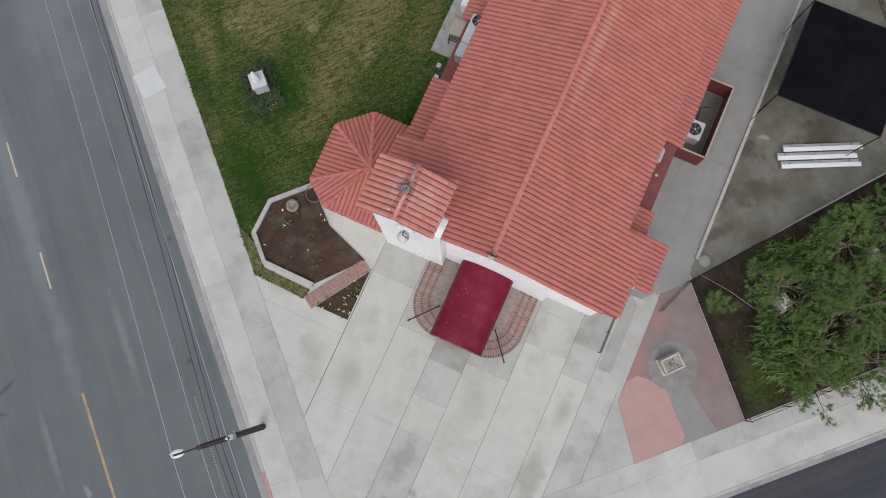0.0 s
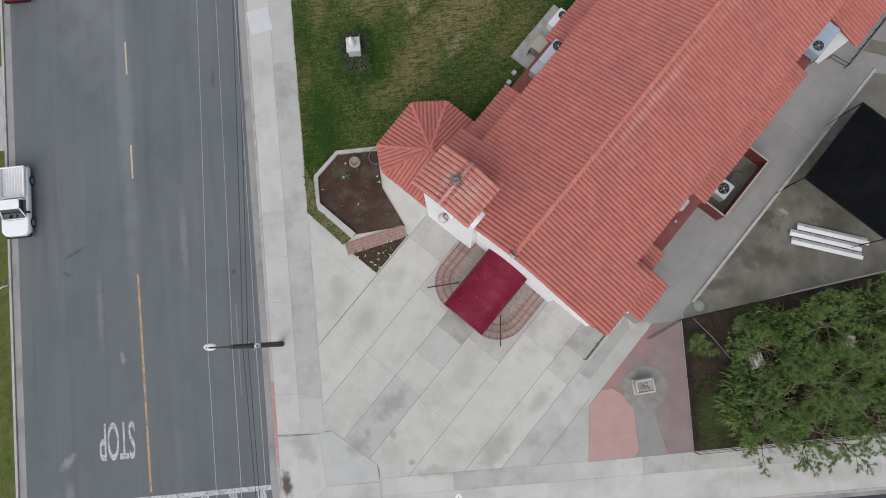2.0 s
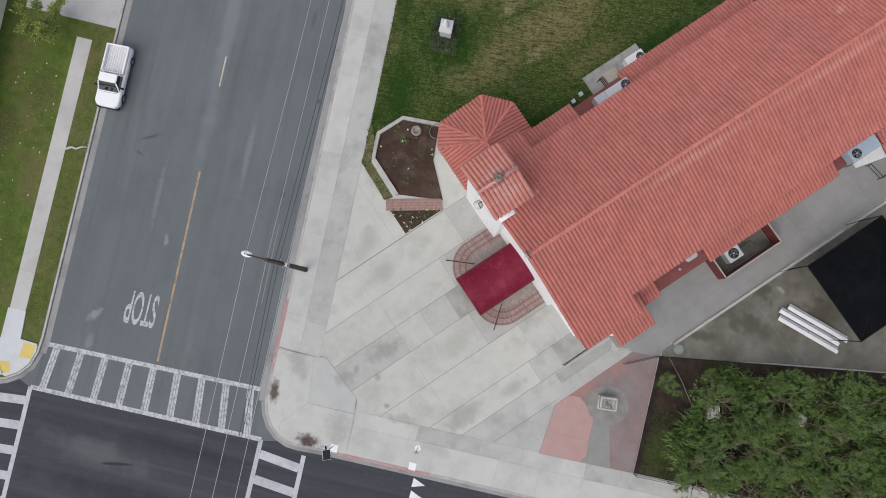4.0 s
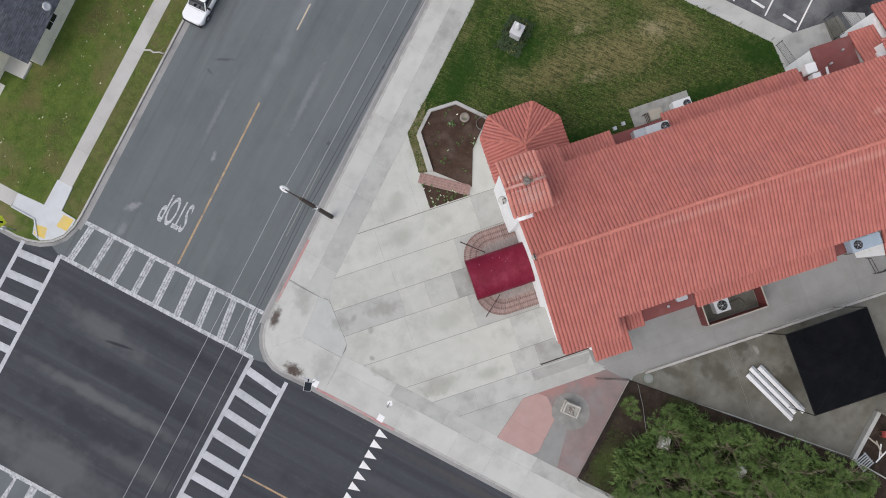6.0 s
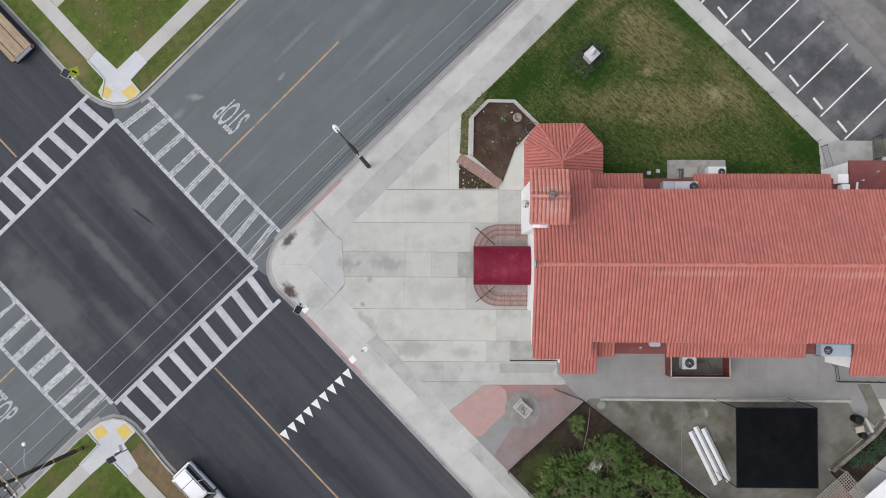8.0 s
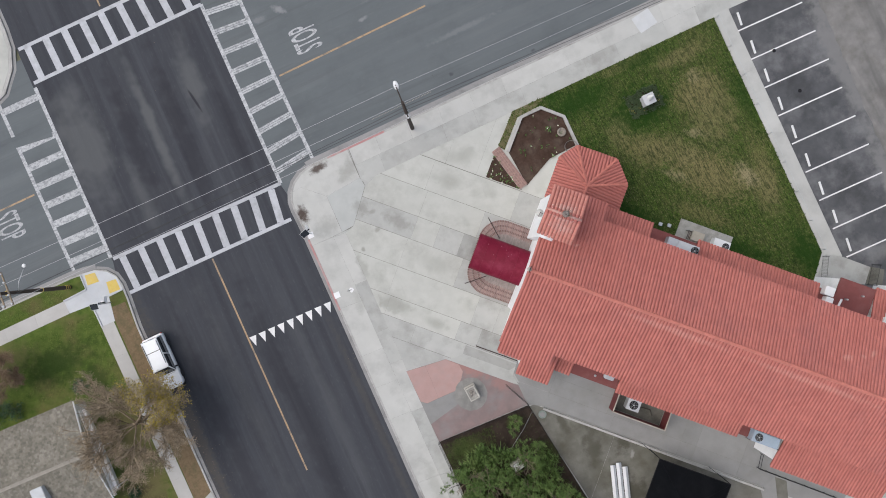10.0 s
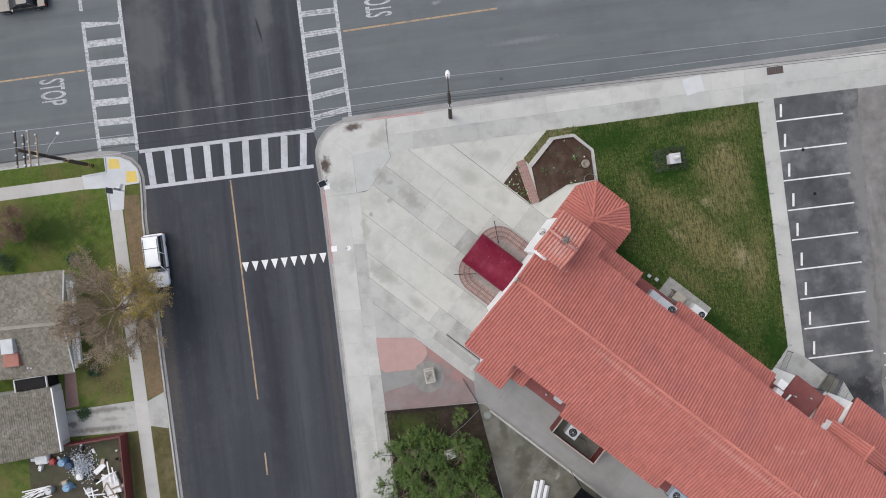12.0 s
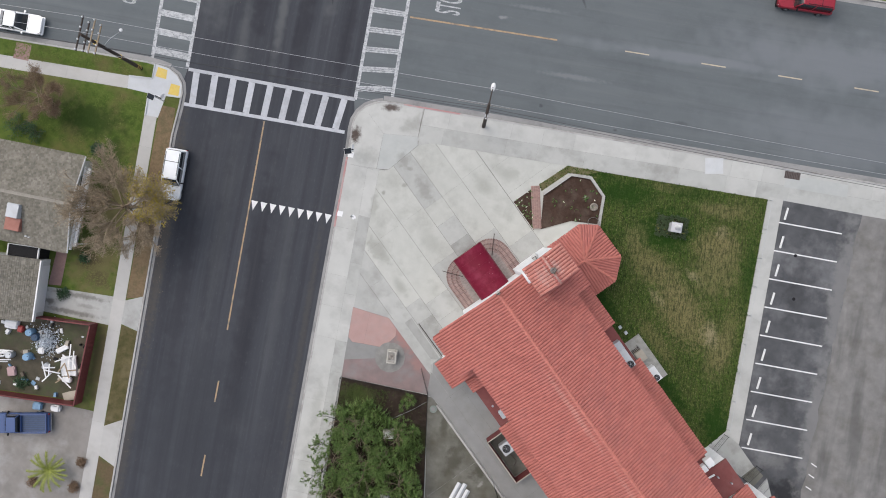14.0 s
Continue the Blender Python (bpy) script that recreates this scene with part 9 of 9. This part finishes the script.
for x, y, z, k in lit:
    base = len(verts)
    s_ = 0.05 * k
    verts += [(x - s_, y - s_ * 0.6, z), (x + s_, y - s_ * 0.5, z + 0.01), (x + s_ * 0.9, y + s_ * 0.6, z), (x - s_, y + s_ * 0.5, z + 0.02)]
    faces.append((base, base + 1, base + 2, base + 3))
me = bpy.data.meshes.new("litter")
me.from_pydata(verts, [], faces)
me.validate()
me.materials.append(mat("pale_litter", (0.5, 0.5, 0.36), (0.62, 0.62, 0.5), 4, 0.8, 0.0, island=0.2))
tagged(new("litter", me), "scattered pale fallen fruit and scraps on the lawn", "litter", kind="stuff")

# ================= back of the service court =================
bw = holder("block_wall", Matrix.Identity(4), "low block wall at the back of the service court", "wall")
M_WALLB = mat("weathered_brown_block", (0.17, 0.155, 0.13), (0.27, 0.25, 0.215), 3, 0.9, 0.25, 40, (0.09, 0.08, 0.06), 1.0, 0.7, obj=0.12)
for a0_, b0_, n_ in (((13.53, -32.5), (18.1, -32.6), 11), ((18.12, -32.6), (19.6, -32.42), 4)):
    for i in range(n_):
        part("block", band(lerp2(a0_, b0_, i / n_), lerp2(a0_, b0_, (i + 0.97) / n_), 0.3, 0, 0.72, bevel=0.015), M_WALLB, bw)
for i in range(10):
    part("block", band(lerp2((5.35, -32.5), (9.45, -32.5), i / 10), lerp2((5.35, -32.5), (9.45, -32.5), (i + 0.98) / 10), 0.3, 0, 0.72, bevel=0.015), M_GREYC, bw)
part("return_wall", band((18.42, -31.2), (18.14, -32.42), 0.2, 0, 0.5, bevel=0.02), M_WALK, bw, "short pale return wall")
thing("yard_floor", prism([(5.4, -32.66), (9.5, -32.66), (9.5, -36), (5.4, -36)], 0.0, KZ + 0.01), M_SOIL, "dark trampled floor of the neighbouring yard", "ground", kind="structure")
thing("patio_floor", prism([(9.52, -34.2), (13.4, -34.2), (13.4, -38), (9.52, -38)], 0.0, KZ + 0.012), mat("red_brown_patio", (0.20, 0.085, 0.065), (0.28, 0.125, 0.095), 2.0, 0.85, 0.15, 40, (0.3, 0.26, 0.23), 0.8, 0.5), "red-brown concrete patio floor under the lattice", "floor", kind="structure")
grt = holder("drain_grating", pose(5.6, -33.5, KZ, 0, 0, -20), "pale slatted grating beside the block wall", "grating")
for i in range(6):
    part("slat", box(-0.55, -0.5 + i * 0.18, 0.1, 0.55, -0.41 + i * 0.18, 0.15, bevel=0.006), M_STEEL, grt)
for x in (-0.5, 0.45):
    part("bearer", box(x, -0.52, 0.0, x + 0.05, 0.52, 0.1), M_STEEL, grt)
chr_ = holder("garden_chair", pose(8.2, -33.7, KZ, 0, 0, 25), "red plastic garden chair in the dark yard", "chair")
M_REDPL = mat("faded_red_plastic", (0.34, 0.06, 0.05), (0.44, 0.10, 0.085), 3, 0.5, 0.05)
part("seat", box(-0.24, -0.24, 0.40, 0.24, 0.24, 0.44, bevel=0.02), M_REDPL, chr_)
part("backrest", box(-0.24, 0.2, 0.44, 0.24, 0.25, 0.85, bevel=0.02), M_REDPL, chr_)
for x, y in ((-0.2, -0.2), (0.2, -0.2), (0.2, 0.2), (-0.2, 0.2)):
    part("leg", tube([(x, y, 0), (x * 0.95, y * 0.95, 0.41)], 0.022, 6), M_REDPL, chr_)
for i, (x, y, a_) in enumerate(((6.9, -34.2, 20), (7.1, -34.0, 50), (6.6, -34.4, -15), (7.3, -33.4, 80))):
    thing("plank", box(-0.6, -0.05, 0, 0.6, 0.05, 0.04, bevel=0.005), M_TAN if i % 2 else M_WHITE, "loose board leaning in the neighbouring yard", "plank", group="yard planks", at=pose(x, y, KZ + 0.02 + 0.045 * i, 0, 0, a_))
lat = holder("lattice_cover", pose(11.7, -33.5, 0, 0, 0, -0.5), "brown lattice shade cover on posts", "pergola")
M_LATT = mat("weathered_lattice", (0.22, 0.19, 0.16), (0.32, 0.285, 0.245), 3, 0.9, 0.2, 30, obj=0.1)
for i in range(25):
    part("slat", box(-2.35 + i * 0.19, -1.15, 2.2, -2.29 + i * 0.19, 1.15, 2.22), M_LATT, lat)
for i in range(13):
    part("slat", box(-2.35, -1.15 + i * 0.187, 2.222, 2.35, -1.09 + i * 0.187, 2.242), M_LATT, lat)
for x, y in ((-2.25, -1.05), (2.25, -1.05), (2.25, 1.05), (-2.25, 1.05)):
    part("post", box(x - 0.05, y - 0.05, KZ, x + 0.05, y + 0.05, 2.2), M_LATT, lat)
cnp = holder("white_canopy", pose(12.9, -36.75, 0, 0, 0, -1), "white sheet canopy on thin posts", "canopy")
part("sheet", loft([(rrect(7.2, 4.0, 0.1, 0.1), 2.3), (rrect(7.1, 3.9, 0.1, 0.1), 2.36), (rrect(3.6, 0.4, 0.1, 0.1), 2.75)]), M_WHITE, cnp)
for x, y in ((-3.5, -1.9), (3.5, -1.9), (3.5, 1.9), (-3.5, 1.9)):
    part("post", tube([(x, y, 0), (x, y, 2.3)], 0.03, 6), M_STEEL, cnp)
for x, y, r_, h_ in ((17.79, -30.65, 0.36, 0.95), (17.3, -31.98, 0.26, 0.7)):
    o_ = holder("bin", pose(x, y, KZ), "black plastic bin beside the block wall", "bin", group="court bins")
    part("body", lathe([(r_ * 0.8, 0), (r_, h_ * 0.9), (r_ * 1.04, h_ * 0.92), (r_ * 1.04, h_)], 18), M_BLACK, o_)
    part("lid", lathe([(r_ * 1.05, h_), (r_ * 0.9, h_ + 0.06), (0.08, h_ + 0.1)], 18), M_BLACK, o_)
tb = holder("side_table", pose(17.4, -31.4, KZ, 0, 0, -30), "small cream table beside the bins", "table")
part("top", box(-0.35, -0.25, 0.6, 0.35, 0.25, 0.64, bevel=0.01), M_TAN, tb)
for x, y in ((-0.3, -0.2), (0.3, -0.2), (0.3, 0.2), (-0.3, 0.2)):
    part("leg", box(x - 0.02, y - 0.02, 0, x + 0.02, y + 0.02, 0.6), M_TAN, tb)
for i, (x, y, r_, h_) in enumerate(((15.6, -33.3, 0.6, 0.7), (16.6, -33.5, 0.85, 0.9), (17.9, -33.6, 0.8, 1.0), (19.3, -33.6, 0.8, 0.9))):
    bush("bush", x, y, r_, h_, 80 + i, M_BUSH, "dense dark green bush behind the court wall")
part("slab", prism([(19.9, -28.82), (20.7, -29.52), (19.92, -32.21), (18.65, -32.3), (18.59, -31.48), (19.35, -30.79)], 0.05, KZ + 0.014), M_STAINED, pav, "dark concrete strip")
part("slab", prism([(18.31, -29.39), (18.17, -30.37), (18.59, -31.46), (19.33, -30.79), (19.88, -28.82)], 0.05, KZ + 0.012), M_SIDE, pav)
thing("soil_bed", prism([(13.4, -32.64), (20.5, -32.6), (20.5, -34.6), (13.4, -34.8)], 0.02, KZ + 0.02), M_SOIL, "dark soil with bushes behind the court wall", "flower bed", kind="structure")
rl = holder("ramp_railing", Matrix.Identity(4), "black steel railing round the rear ramp", "railing")
for a_, b_ in (((19.42, -26.37), (18.72, -27.42)), ((18.72, -27.42), (24.0, -32.2))):
    for z_ in (0.5, 0.95):
        part("rail", tube([(*a_, z_), (*b_, z_)], 0.025, 6), M_BLACK, rl)
    n_ = round((Vector(b_) - Vector(a_)).length / 0.9)
    for i in range(n_ + 1):
        p = lerp2(a_, b_, i / n_)
        part("post", tube([(*p, KZ), (*p, 0.95)], 0.025, 6), M_BLACK, rl)

# overhanging dark branches at the pavement
M_DARKBARK = mat("dark_branch_bark", (0.03, 0.024, 0.02), (0.06, 0.05, 0.042), 5, 0.95, 0.3, 20)
for x, y, sd in ((-6.0, -18.9, 61), (-6.1, -21.6, 62), (-6.2, -24.2, 63)):
    o_, paths, rnd = skeleton_tree("leaning_tree", (x, y, KZ), 2.9, 0.06, sd, "leaning pine with sparse dark branches over the pavement", 5, 0.9, M_DARKBARK, 2, 1.25, 0.45, (3, 4), 0.012)
    needle_crown(o_, rnd, [p for pts, rr, dp in paths if dp <= 1 for p in pts[3:] if x + p.x > -8.0], 22, 0.26, M_LEAF, "sparse green needle tufts")

# scraps of litter, leaves and specks on streets and gutters
rs = random.Random(77)
verts, faces = [], []
for i in range(760):
    k_ = i % 6 if i < 420 else 6
    if k_ < 2:
        x = rs.uniform(-5, 34); y = yS(x) + abs(rs.gauss(0.2, 0.35)); z = 0.012
    elif k_ < 4:
        y = rs.uniform(-30, 4); x = xW(y) + abs(rs.gauss(0.3, 0.7)); z = 0.012
    elif k_ == 4:
        y = rs.uniform(-28, 4); x = xE(y) - abs(rs.gauss(0.2, 0.4)); z = 0.012
    else:
        x = rs.uniform(-26, 30); y = rs.uniform(13.5, 27); z = 0.008
    if k_ == 6:
        y = rs.gauss(-5.0, 4.0); x = xW(y) + abs(rs.gauss(0.2, 0.9)); z = 0.012
    s_, a_ = rs.uniform(0.015, 0.045), rs.uniform(0, 6.28)
    c_, d_ = math.cos(a_) * s_, math.sin(a_) * s_
    base = len(verts)
    verts += [(x - c_, y - d_, z), (x + d_ * 0.5, y - c_ * 0.5, z + 0.006), (x + c_, y + d_, z), (x - d_ * 0.5, y + c_ * 0.5, z + 0.01)]
    faces.append((base, base + 1, base + 2, base + 3))
me = bpy.data.meshes.new("street_litter")
me.from_pydata(verts, [], faces)
me.validate()
me.materials.append(mat("leaf_scraps", (0.05, 0.04, 0.03), (0.26, 0.21, 0.14), 14, 0.9, 0.0, island=0.6))
tagged(new("street_litter", me), "dry leaves and scraps along the gutters", "litter", kind="stuff")

# more clutter in the yard
for i in range(46):
    x, y = ry.uniform(-39.6, -31.2), ry.uniform(-23.4, -16.2)
    w_, d_, h_ = ry.uniform(0.12, 0.5), ry.uniform(0.12, 0.4), ry.uniform(0.08, 0.4)
    bm = box(-w_ / 2, -d_ / 2, 0, w_ / 2, d_ / 2, h_, bevel=0.02)
    for v in bm.verts:
        v.co += Vector((ry.uniform(-1, 1), ry.uniform(-1, 1), 0)) * 0.04
    m_, c_ = ry.choice(((M_WHITE, "white"), (M_BLUEB, "blue"), (M_STEEL, "grey metal"), (M_TAN, "tan"), (M_BLACK, "black"), (M_BARK, "brown wooden")))
    thing("yard_item", bm, m_, "small " + c_ + " scrap lying in the cluttered yard", "junk", group="yard clutter", at=pose(x, y, KZ + 0.02, 0, 0, ry.uniform(0, 180)))
for i in range(12):
    a_ = 20 + ry.uniform(-12, 12)
    thing("plank", box(-1.3, -0.05, 0, 1.3, 0.05, 0.04, bevel=0.005), M_WHITE if i % 3 else M_STEEL, "long pale pole thrown on the yard heap" if i % 3 else "long grey pole thrown on the yard heap", "plank", group="yard planks", at=pose(-39.6 + ry.uniform(-0.6, 0.6), -21.3 + i * 0.12, KZ + 0.05 + 0.045 * i, 0, ry.uniform(-3, 3), a_))

tufts("low_shrubs", scatter([(-5.9, -17.6), (-3.0, -16.6), (2.4, -18.6), (4.8, -34.5), (-4.9, -34.5)], 760, 15, KZ + 0.02, 0.6, 1.5), M_LEAF, "feathery shrubs filling the gaps under the garden trees", "shrubs", 16, n=26, r=0.5, h=1.5, w=0.013)
